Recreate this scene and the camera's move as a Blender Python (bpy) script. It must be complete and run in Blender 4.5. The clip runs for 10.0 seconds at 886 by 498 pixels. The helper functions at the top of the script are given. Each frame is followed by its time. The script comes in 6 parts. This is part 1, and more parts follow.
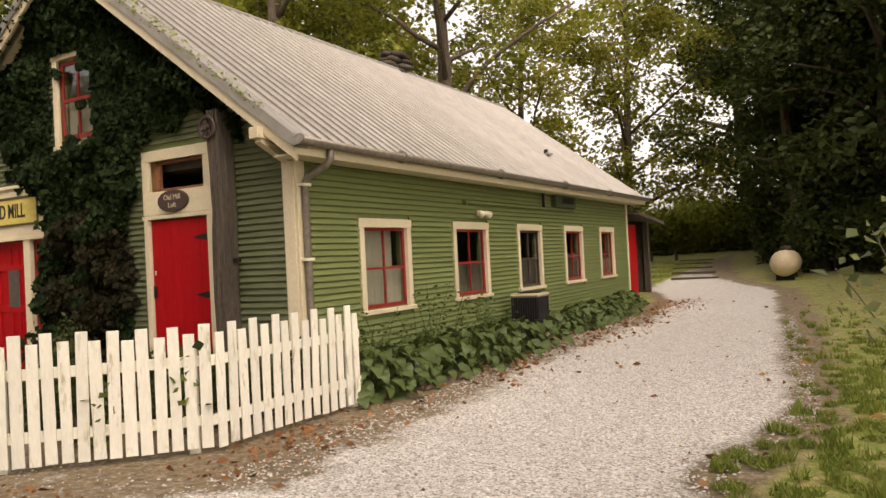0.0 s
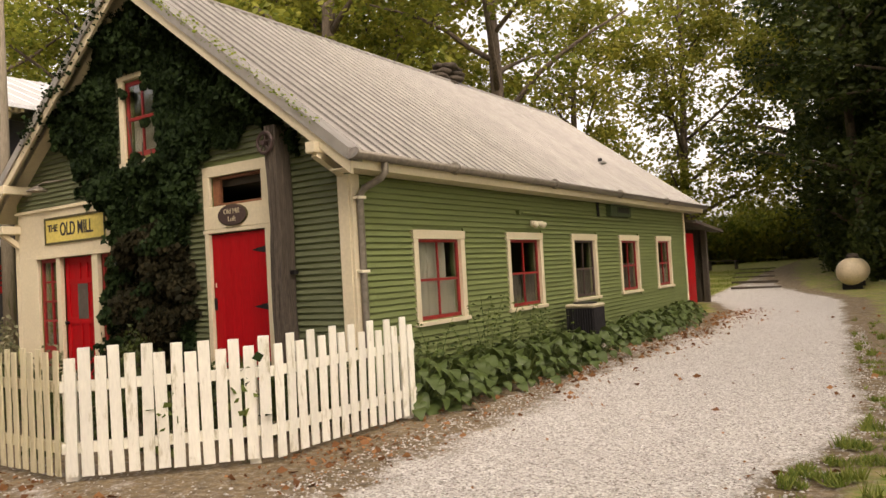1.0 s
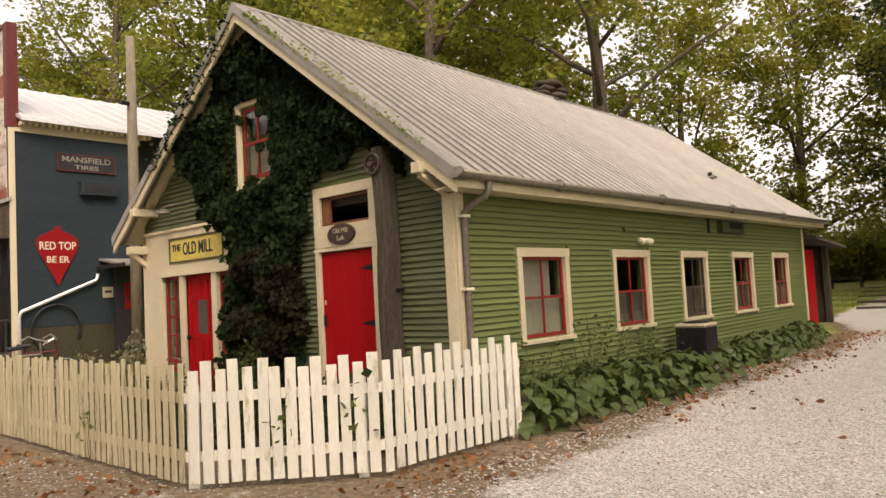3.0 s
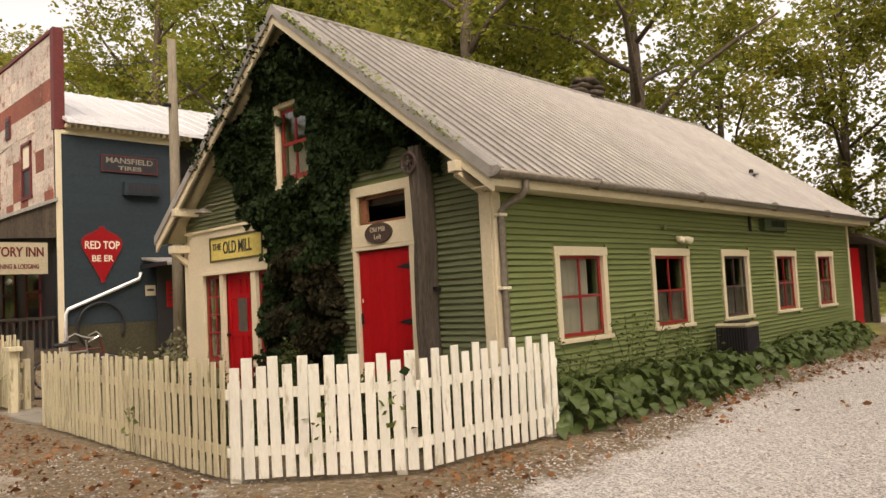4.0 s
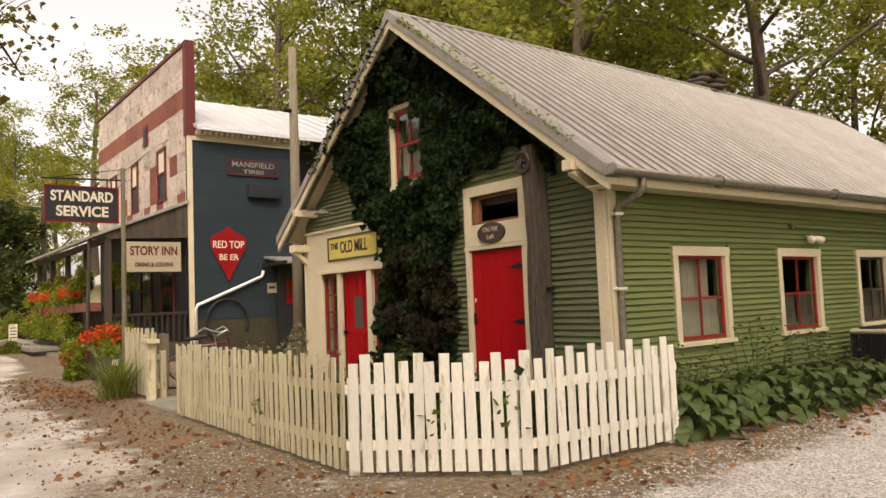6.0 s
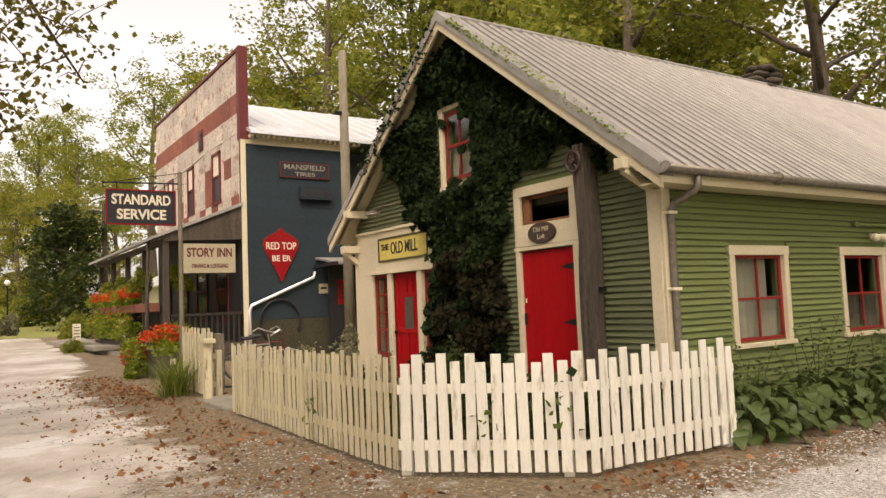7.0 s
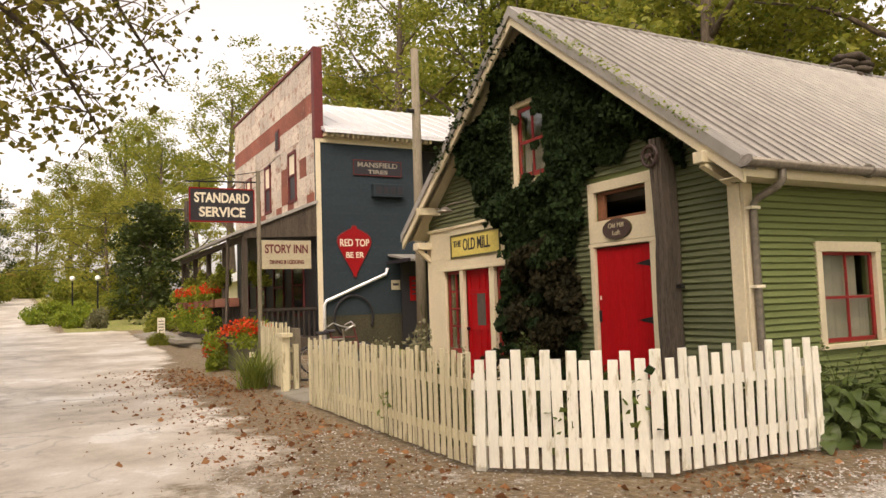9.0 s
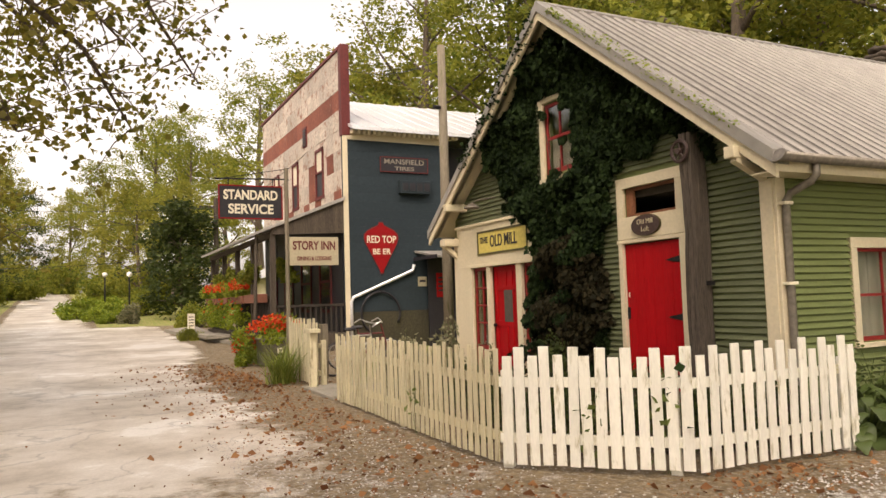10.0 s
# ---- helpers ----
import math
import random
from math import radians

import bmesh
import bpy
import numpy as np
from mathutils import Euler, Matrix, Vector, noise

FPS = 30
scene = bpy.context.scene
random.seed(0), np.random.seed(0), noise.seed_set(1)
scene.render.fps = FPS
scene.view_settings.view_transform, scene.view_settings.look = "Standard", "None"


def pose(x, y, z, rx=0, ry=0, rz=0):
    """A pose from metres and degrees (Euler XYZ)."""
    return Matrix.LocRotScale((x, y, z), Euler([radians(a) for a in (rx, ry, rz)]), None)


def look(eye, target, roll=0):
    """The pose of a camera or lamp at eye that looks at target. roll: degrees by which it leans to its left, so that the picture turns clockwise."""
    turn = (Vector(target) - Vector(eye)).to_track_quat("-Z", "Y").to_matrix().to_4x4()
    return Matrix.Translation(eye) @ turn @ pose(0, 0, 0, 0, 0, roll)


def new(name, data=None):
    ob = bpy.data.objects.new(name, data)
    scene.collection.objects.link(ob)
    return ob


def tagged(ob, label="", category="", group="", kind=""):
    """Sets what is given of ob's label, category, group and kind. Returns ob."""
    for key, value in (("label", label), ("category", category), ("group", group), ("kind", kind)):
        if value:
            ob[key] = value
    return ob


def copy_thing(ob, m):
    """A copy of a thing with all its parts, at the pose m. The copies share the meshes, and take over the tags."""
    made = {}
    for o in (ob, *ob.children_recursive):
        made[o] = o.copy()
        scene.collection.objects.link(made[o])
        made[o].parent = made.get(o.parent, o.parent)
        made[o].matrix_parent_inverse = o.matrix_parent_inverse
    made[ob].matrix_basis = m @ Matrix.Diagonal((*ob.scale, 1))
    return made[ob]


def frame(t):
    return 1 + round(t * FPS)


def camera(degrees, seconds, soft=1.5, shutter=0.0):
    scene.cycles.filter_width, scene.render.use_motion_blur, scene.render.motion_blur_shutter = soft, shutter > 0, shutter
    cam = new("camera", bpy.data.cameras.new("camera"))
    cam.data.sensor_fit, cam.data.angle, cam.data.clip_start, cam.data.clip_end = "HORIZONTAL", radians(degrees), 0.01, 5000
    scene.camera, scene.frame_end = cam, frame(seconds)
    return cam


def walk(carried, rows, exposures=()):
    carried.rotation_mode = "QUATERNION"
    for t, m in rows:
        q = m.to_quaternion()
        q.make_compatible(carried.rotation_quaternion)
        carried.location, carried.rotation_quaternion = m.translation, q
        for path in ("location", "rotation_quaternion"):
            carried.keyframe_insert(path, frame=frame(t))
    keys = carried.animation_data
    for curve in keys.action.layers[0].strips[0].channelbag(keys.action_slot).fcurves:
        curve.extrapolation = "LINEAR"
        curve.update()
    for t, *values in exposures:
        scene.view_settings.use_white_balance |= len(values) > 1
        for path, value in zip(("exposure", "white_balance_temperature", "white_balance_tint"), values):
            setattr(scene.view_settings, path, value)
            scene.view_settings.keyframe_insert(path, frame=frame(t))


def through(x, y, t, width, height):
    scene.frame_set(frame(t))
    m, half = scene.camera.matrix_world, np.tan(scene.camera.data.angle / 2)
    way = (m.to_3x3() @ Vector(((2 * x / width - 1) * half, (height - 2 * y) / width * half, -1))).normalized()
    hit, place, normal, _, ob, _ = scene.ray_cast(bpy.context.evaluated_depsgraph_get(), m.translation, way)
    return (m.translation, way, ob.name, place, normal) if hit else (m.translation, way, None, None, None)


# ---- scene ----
# ---- camera ----
cam = camera(61.56, 10.0)
ROWS = [
    (0.0, 5.672, -6.607, 1.468, 29.66, 0.74, -2.91),
    (0.5, 5.661, -6.615, 1.478, 31.72, 0.89, -2.98),
    (1.0, 5.663, -6.620, 1.481, 33.68, 1.74, -3.26),
    (1.5, 5.663, -6.626, 1.482, 36.23, 2.30, -3.32),
    (2.0, 5.660, -6.635, 1.480, 38.20, 2.71, -3.12),
    (2.5, 5.656, -6.645, 1.486, 40.18, 3.28, -3.13),
    (4.0, 5.645, -6.673, 1.485, 44.14, 3.59, -3.00),
    (4.5, 5.646, -6.680, 1.482, 46.83, 3.88, -3.03),
    (5.0, 5.639, -6.691, 1.487, 48.54, 4.19, -3.04),
    (5.5, 5.632, -6.704, 1.486, 50.52, 4.05, -2.58),
    (7.0, 5.611, -6.726, 1.484, 56.33, 4.16, -2.35),
    (7.5, 5.608, -6.737, 1.484, 57.92, 4.27, -2.16),
    (8.0, 5.609, -6.758, 1.481, 59.10, 4.42, -1.82),
    (8.5, 5.603, -6.761, 1.485, 60.77, 4.30, -1.94),
    (9.0, 5.597, -6.762, 1.475, 61.75, 4.14, -1.93),
    (9.5, 5.589, -6.767, 1.472, 62.77, 3.98, -1.79),
    (10.0, 5.584, -6.765, 1.472, 63.79, 3.95, -1.81),
]


def aim(x, y, z, yaw, pitch, roll):
    """Camera pose from place, heading to the left of +y, pitch up and roll, in degrees."""
    a, b = radians(yaw), radians(pitch)
    ahead = Vector((-math.sin(a) * math.cos(b), math.cos(a) * math.cos(b), math.sin(b)))
    return look((x, y, z), Vector((x, y, z)) + ahead, roll)


walk(cam, [(t, aim(*r)) for t, *r in ROWS], exposures=[(0.0, 0.60, 7700, 18), (5.0, 0.46, 7700, 18), (10.0, 0.58, 7700, 18)])

# ---- light ----
world = bpy.data.worlds.new("sky")
scene.world = world
world.use_nodes = True
wn = world.node_tree.nodes
sky = wn.new("ShaderNodeTexSky")
sky.sky_type = "NISHITA"
sky.sun_disc = False
sky.sun_elevation, sky.sun_rotation = radians(48), radians(125)
sky.air_density, sky.dust_density, sky.ozone_density = 1.0, 4.0, 0.6
wn["Background"].inputs["Strength"].default_value = 0.15
haze = wn.new("ShaderNodeHueSaturation")
haze.inputs["Saturation"].default_value, haze.inputs["Value"].default_value = 0.22, 1.5
world.node_tree.links.new(sky.outputs["Color"], haze.inputs["Color"])
world.node_tree.links.new(haze.outputs["Color"], wn["Background"].inputs["Color"])

sun = new("sun", bpy.data.lights.new("sun", "SUN"))
sun.data.energy, sun.data.angle, sun.data.color = 0.5, radians(30), (1.0, 0.93, 0.82)
sun.matrix_world = look((30, -25, 42), (0, 0, 0))

# ---- materials ----


def colour(h):
    return (*h, 1.0)


def material(name, base, rough=0.7, dark=0.75, light=1.15, fine=60.0, coarse=2.5, bump=0.15, depth=0.004, metal=0.0,
             spread=0.0, stretch=(1, 1, 1), stain=None, stain_at=0.55, spec=0.4):
    """A surface with grain and broad stains, in object metres. spread: how far single pieces differ."""
    m = bpy.data.materials.new(name)
    m.use_nodes = True
    n, l = m.node_tree.nodes, m.node_tree.links
    p = n["Principled BSDF"]
    tc = n.new("ShaderNodeTexCoord")
    mp = n.new("ShaderNodeMapping")
    mp.inputs["Scale"].default_value = stretch
    l.new(tc.outputs["Object"], mp.inputs["Vector"])
    info = n.new("ShaderNodeObjectInfo")
    shift = n.new("ShaderNodeVectorMath")
    shift.operation = "ADD"
    ten = n.new("ShaderNodeMath")
    ten.operation = "MULTIPLY"
    ten.inputs[1].default_value = 37.0
    l.new(info.outputs["Random"], ten.inputs[0])
    l.new(mp.outputs["Vector"], shift.inputs[0])
    l.new(ten.outputs[0], shift.inputs[1])
    g = n.new("ShaderNodeTexNoise")
    g.inputs["Scale"].default_value, g.inputs["Detail"].default_value = fine, 6
    b = n.new("ShaderNodeTexNoise")
    b.inputs["Scale"].default_value, b.inputs["Detail"].default_value = coarse, 5
    l.new(shift.outputs[0], g.inputs["Vector"])
    l.new(shift.outputs[0], b.inputs["Vector"])
    r1 = n.new("ShaderNodeMapRange")
    r1.inputs["From Min"].default_value, r1.inputs["From Max"].default_value = 0.3, 0.7
    r1.inputs["To Min"].default_value, r1.inputs["To Max"].default_value = dark, light
    l.new(g.outputs["Fac"], r1.inputs["Value"])
    r2 = n.new("ShaderNodeMapRange")
    r2.inputs["From Min"].default_value, r2.inputs["From Max"].default_value = 0.3, 0.7
    r2.inputs["To Min"].default_value, r2.inputs["To Max"].default_value = (dark + 1) / 2, (light + 1) / 2
    l.new(b.outputs["Fac"], r2.inputs["Value"])
    mul = n.new("ShaderNodeMath")
    mul.operation = "MULTIPLY"
    l.new(r1.outputs[0], mul.inputs[0])
    l.new(r2.outputs[0], mul.inputs[1])
    r3 = n.new("ShaderNodeMapRange")
    r3.inputs["To Min"].default_value, r3.inputs["To Max"].default_value = 1 - spread, 1 + spread
    l.new(info.outputs["Random"], r3.inputs["Value"])
    mul2 = n.new("ShaderNodeMath")
    mul2.operation = "MULTIPLY"
    l.new(mul.outputs[0], mul2.inputs[0])
    l.new(r3.outputs[0], mul2.inputs[1])
    col = n.new("ShaderNodeVectorMath")
    col.operation = "SCALE"
    col.inputs[0].default_value = base
    l.new(mul2.outputs[0], col.inputs["Scale"])
    out = col.outputs[0]
    if stain:
        s = n.new("ShaderNodeTexNoise")
        s.inputs["Scale"].default_value, s.inputs["Detail"].default_value = coarse * 2.3, 8
        s.inputs["Roughness"].default_value = 0.7
        l.new(shift.outputs[0], s.inputs["Vector"])
        sr = n.new("ShaderNodeMapRange")
        sr.inputs["From Min"].default_value, sr.inputs["From Max"].default_value = stain_at, stain_at + 0.12
        l.new(s.outputs["Fac"], sr.inputs["Value"])
        mx = n.new("ShaderNodeMix")
        mx.data_type = "RGBA"
        l.new(sr.outputs[0], mx.inputs["Factor"])
        l.new(out, mx.inputs["A"])
        mx.inputs["B"].default_value = colour(stain)
        out = mx.outputs["Result"]
    l.new(out, p.inputs["Base Color"])
    p.inputs["Roughness"].default_value, p.inputs["Metallic"].default_value = rough, metal
    p.inputs["Specular IOR Level"].default_value = spec
    if bump:
        bp = n.new("ShaderNodeBump")
        bp.inputs["Strength"].default_value, bp.inputs["Distance"].default_value = bump, depth
        l.new(g.outputs["Fac"], bp.inputs["Height"])
        l.new(bp.outputs["Normal"], p.inputs["Normal"])
    return m


def leaf_material(name, base, tip, through=0.35, rough=0.55, spec=0.3):
    """Foliage: every leaf takes its own shade between two greens, and lets some light through."""
    m = bpy.data.materials.new(name)
    m.use_nodes = True
    n, l = m.node_tree.nodes, m.node_tree.links
    p = n["Principled BSDF"]
    geo = n.new("ShaderNodeNewGeometry")
    tc = n.new("ShaderNodeTexCoord")
    big = n.new("ShaderNodeTexNoise")
    big.inputs["Scale"].default_value = 0.45
    l.new(tc.outputs["Object"], big.inputs["Vector"])
    add = n.new("ShaderNodeMath")
    add.operation = "ADD"
    l.new(geo.outputs["Random Per Island"], add.inputs[0])
    l.new(big.outputs["Fac"], add.inputs[1])
    rng = n.new("ShaderNodeMapRange")
    rng.inputs["From Min"].default_value, rng.inputs["From Max"].default_value = 0.3, 1.5
    l.new(add.outputs[0], rng.inputs["Value"])
    mx = n.new("ShaderNodeMix")
    mx.data_type = "RGBA"
    mx.inputs["A"].default_value, mx.inputs["B"].default_value = colour(base), colour(tip)
    l.new(rng.outputs[0], mx.inputs["Factor"])
    l.new(mx.outputs["Result"], p.inputs["Base Color"])
    p.inputs["Roughness"].default_value = rough
    p.inputs["Specular IOR Level"].default_value = spec
    tr = n.new("ShaderNodeBsdfTranslucent")
    l.new(mx.outputs["Result"], tr.inputs["Color"])
    ms = n.new("ShaderNodeMixShader")
    ms.inputs[0].default_value = through
    l.new(p.outputs[0], ms.inputs[1])
    l.new(tr.outputs[0], ms.inputs[2])
    l.new(ms.outputs[0], n["Material Output"].inputs["Surface"])
    return m


def glass_material(name, tint=(0.9, 0.92, 0.9), rough=0.03):
    m = bpy.data.materials.new(name)
    m.use_nodes = True
    n, l = m.node_tree.nodes, m.node_tree.links
    gl, tr, ms, fr = (n.new(k) for k in ("ShaderNodeBsdfGlossy", "ShaderNodeBsdfTransparent", "ShaderNodeMixShader", "ShaderNodeLayerWeight"))
    up = n.new("ShaderNodeMapRange")
    up.inputs["To Min"].default_value, up.inputs["To Max"].default_value = 0.035, 0.6
    gl.inputs["Roughness"].default_value = rough
    tr.inputs["Color"].default_value = colour(tint)
    fr.inputs["Blend"].default_value = 0.12
    l.new(fr.outputs["Facing"], up.inputs["Value"])
    l.new(up.outputs[0], ms.inputs[0])
    l.new(tr.outputs[0], ms.inputs[1])
    l.new(gl.outputs[0], ms.inputs[2])
    l.new(ms.outputs[0], n["Material Output"].inputs["Surface"])
    return m


GREEN = material("green_siding_paint", (0.155, 0.188, 0.068), 0.6, 0.88, 1.10, 30, 1.2, 0.2, 0.003, spread=0.07, stretch=(1, 1, 3))
# Greyer gable green, its base darkened to hold the shade under the overhang.
GABLE_GREEN = material("shaded_grey_green_paint", (0.105, 0.118, 0.060), 0.7, 0.84, 1.12, 30, 1.2, 0.2, 0.003, spread=0.08, stretch=(1, 1, 3))
CREAM = material("cream_trim_paint", (0.64, 0.555, 0.39), 0.55, 0.93, 1.05, 25, 2.0, 0.15, 0.002, spread=0.05, stain=(0.35, 0.27, 0.16), stain_at=0.66)
RED = material("red_door_paint", (0.36, 0.004, 0.007), 0.55, 0.85, 1.12, 20, 1.5, 0.1, 0.002, spread=0.05, spec=0.15, stretch=(3, 3, 0.4))
REDSASH = material("red_sash_paint", (0.26, 0.016, 0.014), 0.5, 0.8, 1.15, 30, 3, 0.1, 0.002)
DARKSASH = material("dark_brown_sash_paint", (0.06, 0.035, 0.03), 0.55, 0.8, 1.15, 30, 3, 0.1, 0.002)
WHITE = material("white_picket_paint", (0.82, 0.79, 0.68), 0.6, 0.93, 1.04, 40, 3.0, 0.25, 0.003, spread=0.07, stretch=(1.5, 1.5, 0.35),
                 stain=(0.42, 0.37, 0.22), stain_at=0.565)
WHITE_OLD = material("yellowed_picket_paint", (0.64, 0.57, 0.38), 0.65, 0.90, 1.06, 40, 3.0, 0.25, 0.003, spread=0.1, stretch=(1.5, 1.5, 0.3),
                     stain=(0.27, 0.22, 0.11), stain_at=0.545)
TIN = material("galvanised_roof_sheet", (0.37, 0.345, 0.312), 0.58, 0.84, 1.10, 9, 0.6, 0.04, 0.002, metal=0.4, spread=0.05, stretch=(0.5, 2, 0.5),
               stain=(0.30, 0.23, 0.17), stain_at=0.70)
TIN_DARK = material("dark_roof_sheet", (0.098, 0.083, 0.067), 0.55, 0.85, 1.12, 7, 0.5, 0.05, 0.002, metal=0.2, spread=0.08, stretch=(0.4, 3, 0.4))
TIN_BRIGHT = material("bright_roof_sheet", (0.75, 0.75, 0.76), 0.35, 0.9, 1.1, 14, 0.9, 0.05, 0.002, metal=0.4)
GUTTER = material("galvanised_gutter", (0.24, 0.21, 0.175), 0.45, 0.75, 1.15, 20, 3, 0.1, 0.002, metal=0.6)
OLDWOOD = material("weathered_grey_wood", (0.075, 0.058, 0.042), 0.88, 0.5, 1.35, 45, 3, 0.6, 0.01, spread=0.12, stretch=(3, 3, 0.25))
POSTWOOD = material("split_grey_timber", (0.085, 0.066, 0.050), 0.9, 0.45, 1.35, 40, 4, 0.8, 0.012, stretch=(3, 3, 0.2), stain=(0.035, 0.026, 0.02), stain_at=0.56)
DARKIN = material("dark_interior_plaster", (0.09, 0.075, 0.06), 0.9, 0.8, 1.1, 10, 1)
CURTAIN = material("beige_window_blind", (0.42, 0.38, 0.31), 0.85, 0.9, 1.06, 30, 1.5, 0.2, 0.004, stretch=(8, 8, 0.6))
SCREEN = material("dull_window_cloth", (0.15, 0.125, 0.10), 0.9, 0.9, 1.06, 30, 1.5, 0.2, 0.004, stretch=(8, 8, 0.6))
GLASS = glass_material("window_glass")
IRON = material("black_iron", (0.022, 0.02, 0.02), 0.5, 0.7, 1.3, 40, 5, 0.2, 0.002, metal=0.6)
GREYBLUE = material("slate_blue_paint", (0.016, 0.028, 0.035), 0.8, 0.85, 1.12, 12, 0.7, 0.15, 0.003, spread=0.05)
RUSTY = material("painted_rusty_tin", (0.56, 0.48, 0.40), 0.65, 0.7, 1.18, 14, 1.1, 0.2, 0.004, spread=0.16, metal=0.1,
                 stain=(0.26, 0.10, 0.055), stain_at=0.535)
RUSTRED = material("faded_red_tin", (0.25, 0.075, 0.045), 0.7, 0.7, 1.2, 16, 1.4, 0.2, 0.004, spread=0.16, stain=(0.40, 0.30, 0.24), stain_at=0.6)
MAROON = material("maroon_trim_paint", (0.13, 0.02, 0.018), 0.6, 0.8, 1.1, 20, 2)
CONCRETE = material("weathered_concrete", (0.30, 0.27, 0.22), 0.9, 0.8, 1.12, 40, 1.5, 0.3, 0.004, stain=(0.18, 0.16, 0.11))
BLACK = material("black_enamel_and_shade", (0.02, 0.018, 0.022), 0.45, 0.8, 1.2, 20, 2)
SIGNRED = material("red_enamel", (0.27, 0.006, 0.008), 0.5, 0.85, 1.1, 20, 2, spec=0.2)
SIGNYELLOW = material("yellow_sign_paint", (0.62, 0.50, 0.13), 0.5, 0.85, 1.1, 20, 2)
SIGNCREAM = material("cream_letters", (0.75, 0.68, 0.52), 0.5, 0.9, 1.05, 20, 2)
SIGNTAN = material("tan_sign_board", (0.46, 0.40, 0.27), 0.6, 0.85, 1.08, 25, 2)
POLEWOOD = material("grey_pole_wood", (0.21, 0.175, 0.125), 0.85, 0.7, 1.2, 30, 2, 0.4, 0.006, stretch=(3, 3, 0.25), stain=(0.10, 0.10, 0.04), stain_at=0.56)
BARK = material("grey_brown_bark", (0.12, 0.09, 0.064), 0.9, 0.55, 1.3, 18, 1.5, 0.9, 0.03, stretch=(1, 1, 0.3))
STONE = material("gravel_stone", (0.56, 0.52, 0.47), 0.85, 0.6, 1.25, 30, 5, 0.2, 0.003)
TANKPAINT = material("cream_tank_paint", (0.58, 0.47, 0.31), 0.4, 0.85, 1.08, 15, 1.5, 0.05, 0.002, stain=(0.33, 0.22, 0.12), stain_at=0.62)
TERRACOTTA = material("red_brown_flower_box", (0.20, 0.075, 0.045), 0.75, 0.8, 1.15, 20, 3)
GALV = material("galvanised_tub", (0.22, 0.21, 0.19), 0.5, 0.8, 1.15, 20, 3, metal=0.6)
L_OAK = leaf_material("oak_leaves", (0.085, 0.13, 0.018), (0.33, 0.325, 0.05), 0.6)
# Two dark greens: leaf tone plus the shade of boughs and woods.
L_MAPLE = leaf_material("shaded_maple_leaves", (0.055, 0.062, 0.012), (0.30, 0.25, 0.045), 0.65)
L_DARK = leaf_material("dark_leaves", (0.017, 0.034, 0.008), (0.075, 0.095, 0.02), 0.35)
# Raised greens, with backlight and haze of far trees put into the colour.
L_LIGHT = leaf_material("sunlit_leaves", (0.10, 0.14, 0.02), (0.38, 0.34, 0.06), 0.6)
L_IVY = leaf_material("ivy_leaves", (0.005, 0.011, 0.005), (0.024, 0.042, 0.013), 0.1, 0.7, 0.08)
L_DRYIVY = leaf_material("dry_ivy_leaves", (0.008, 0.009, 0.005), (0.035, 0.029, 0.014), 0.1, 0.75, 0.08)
L_HOSTA = leaf_material("hosta_leaves", (0.022, 0.052, 0.013), (0.17, 0.21, 0.06), 0.18, 0.40)
L_VINE = leaf_material("vine_leaves", (0.05, 0.09, 0.02), (0.20, 0.24, 0.06), 0.3, 0.5)
L_GRASS = leaf_material("grass_blades", (0.085, 0.15, 0.018), (0.29, 0.31, 0.07), 0.35)
L_FALLEN = leaf_material("fallen_leaves", (0.09, 0.03, 0.012), (0.40, 0.20, 0.09), 0.1, 0.85, 0.15)
L_RED = leaf_material("red_blossoms", (0.45, 0.02, 0.008), (0.75, 0.10, 0.015), 0.2)
L_LIME = leaf_material("lime_leaves", (0.10, 0.17, 0.015), (0.28, 0.32, 0.03), 0.35)
L_GREYISH = leaf_material("grey_green_leaves", (0.10, 0.11, 0.05), (0.26, 0.24, 0.14), 0.3)

# ---- mesh helpers ----


def thing(name, label, category, group="", kind="", at=(0, 0, 0)):
    ob = new(name)
    ob.empty_display_size = 0.2
    ob.location = at
    return tagged(ob, label, category, group, kind)


def link_mesh(name, me, mat, parent=None, label=""):
    if mat and not me.materials:
        me.materials.append(mat)
    ob = new(name, me)
    if parent:
        ob.parent = parent
    if label:
        ob["label"] = label
    return ob


def part(name, bm, mat, parent=None, label="", smooth=False):
    """One bmesh as one mesh object under a thing or a part."""
    bmesh.ops.recalc_face_normals(bm, faces=bm.faces)
    me = bpy.data.meshes.new(name)
    bm.to_mesh(me)
    bm.free()
    if smooth:
        for f in me.polygons:
            f.use_smooth = True
    return link_mesh(name, me, mat, parent, label)


def raw(name, verts, faces, mat, parent=None, label="", smooth=False):
    me = bpy.data.meshes.new(name)
    me.from_pydata([tuple(v) for v in verts], [], [tuple(f) for f in faces])
    if smooth:
        for f in me.polygons:
            f.use_smooth = True
    me.update()
    return link_mesh(name, me, mat, parent, label)


def box(bm, x0, x1, y0, y1, z0, z1, bevel=0.0, m=None):
    r = bmesh.ops.create_cube(bm, size=1)
    vs = r["verts"]
    for v in vs:
        v.co = Vector(((x0 + x1) / 2 + v.co.x * (x1 - x0), (y0 + y1) / 2 + v.co.y * (y1 - y0), (z0 + z1) / 2 + v.co.z * (z1 - z0)))
    if bevel:
        es = list({e for v in vs for e in v.link_edges})
        r2 = bmesh.ops.bevel(bm, geom=es, offset=bevel, segments=1, affect="EDGES")
        vs = list({v for f in r2["faces"] for v in f.verts} | {v for v in vs if v.is_valid})
    if m:
        for v in vs:
            v.co = m @ v.co
    return vs


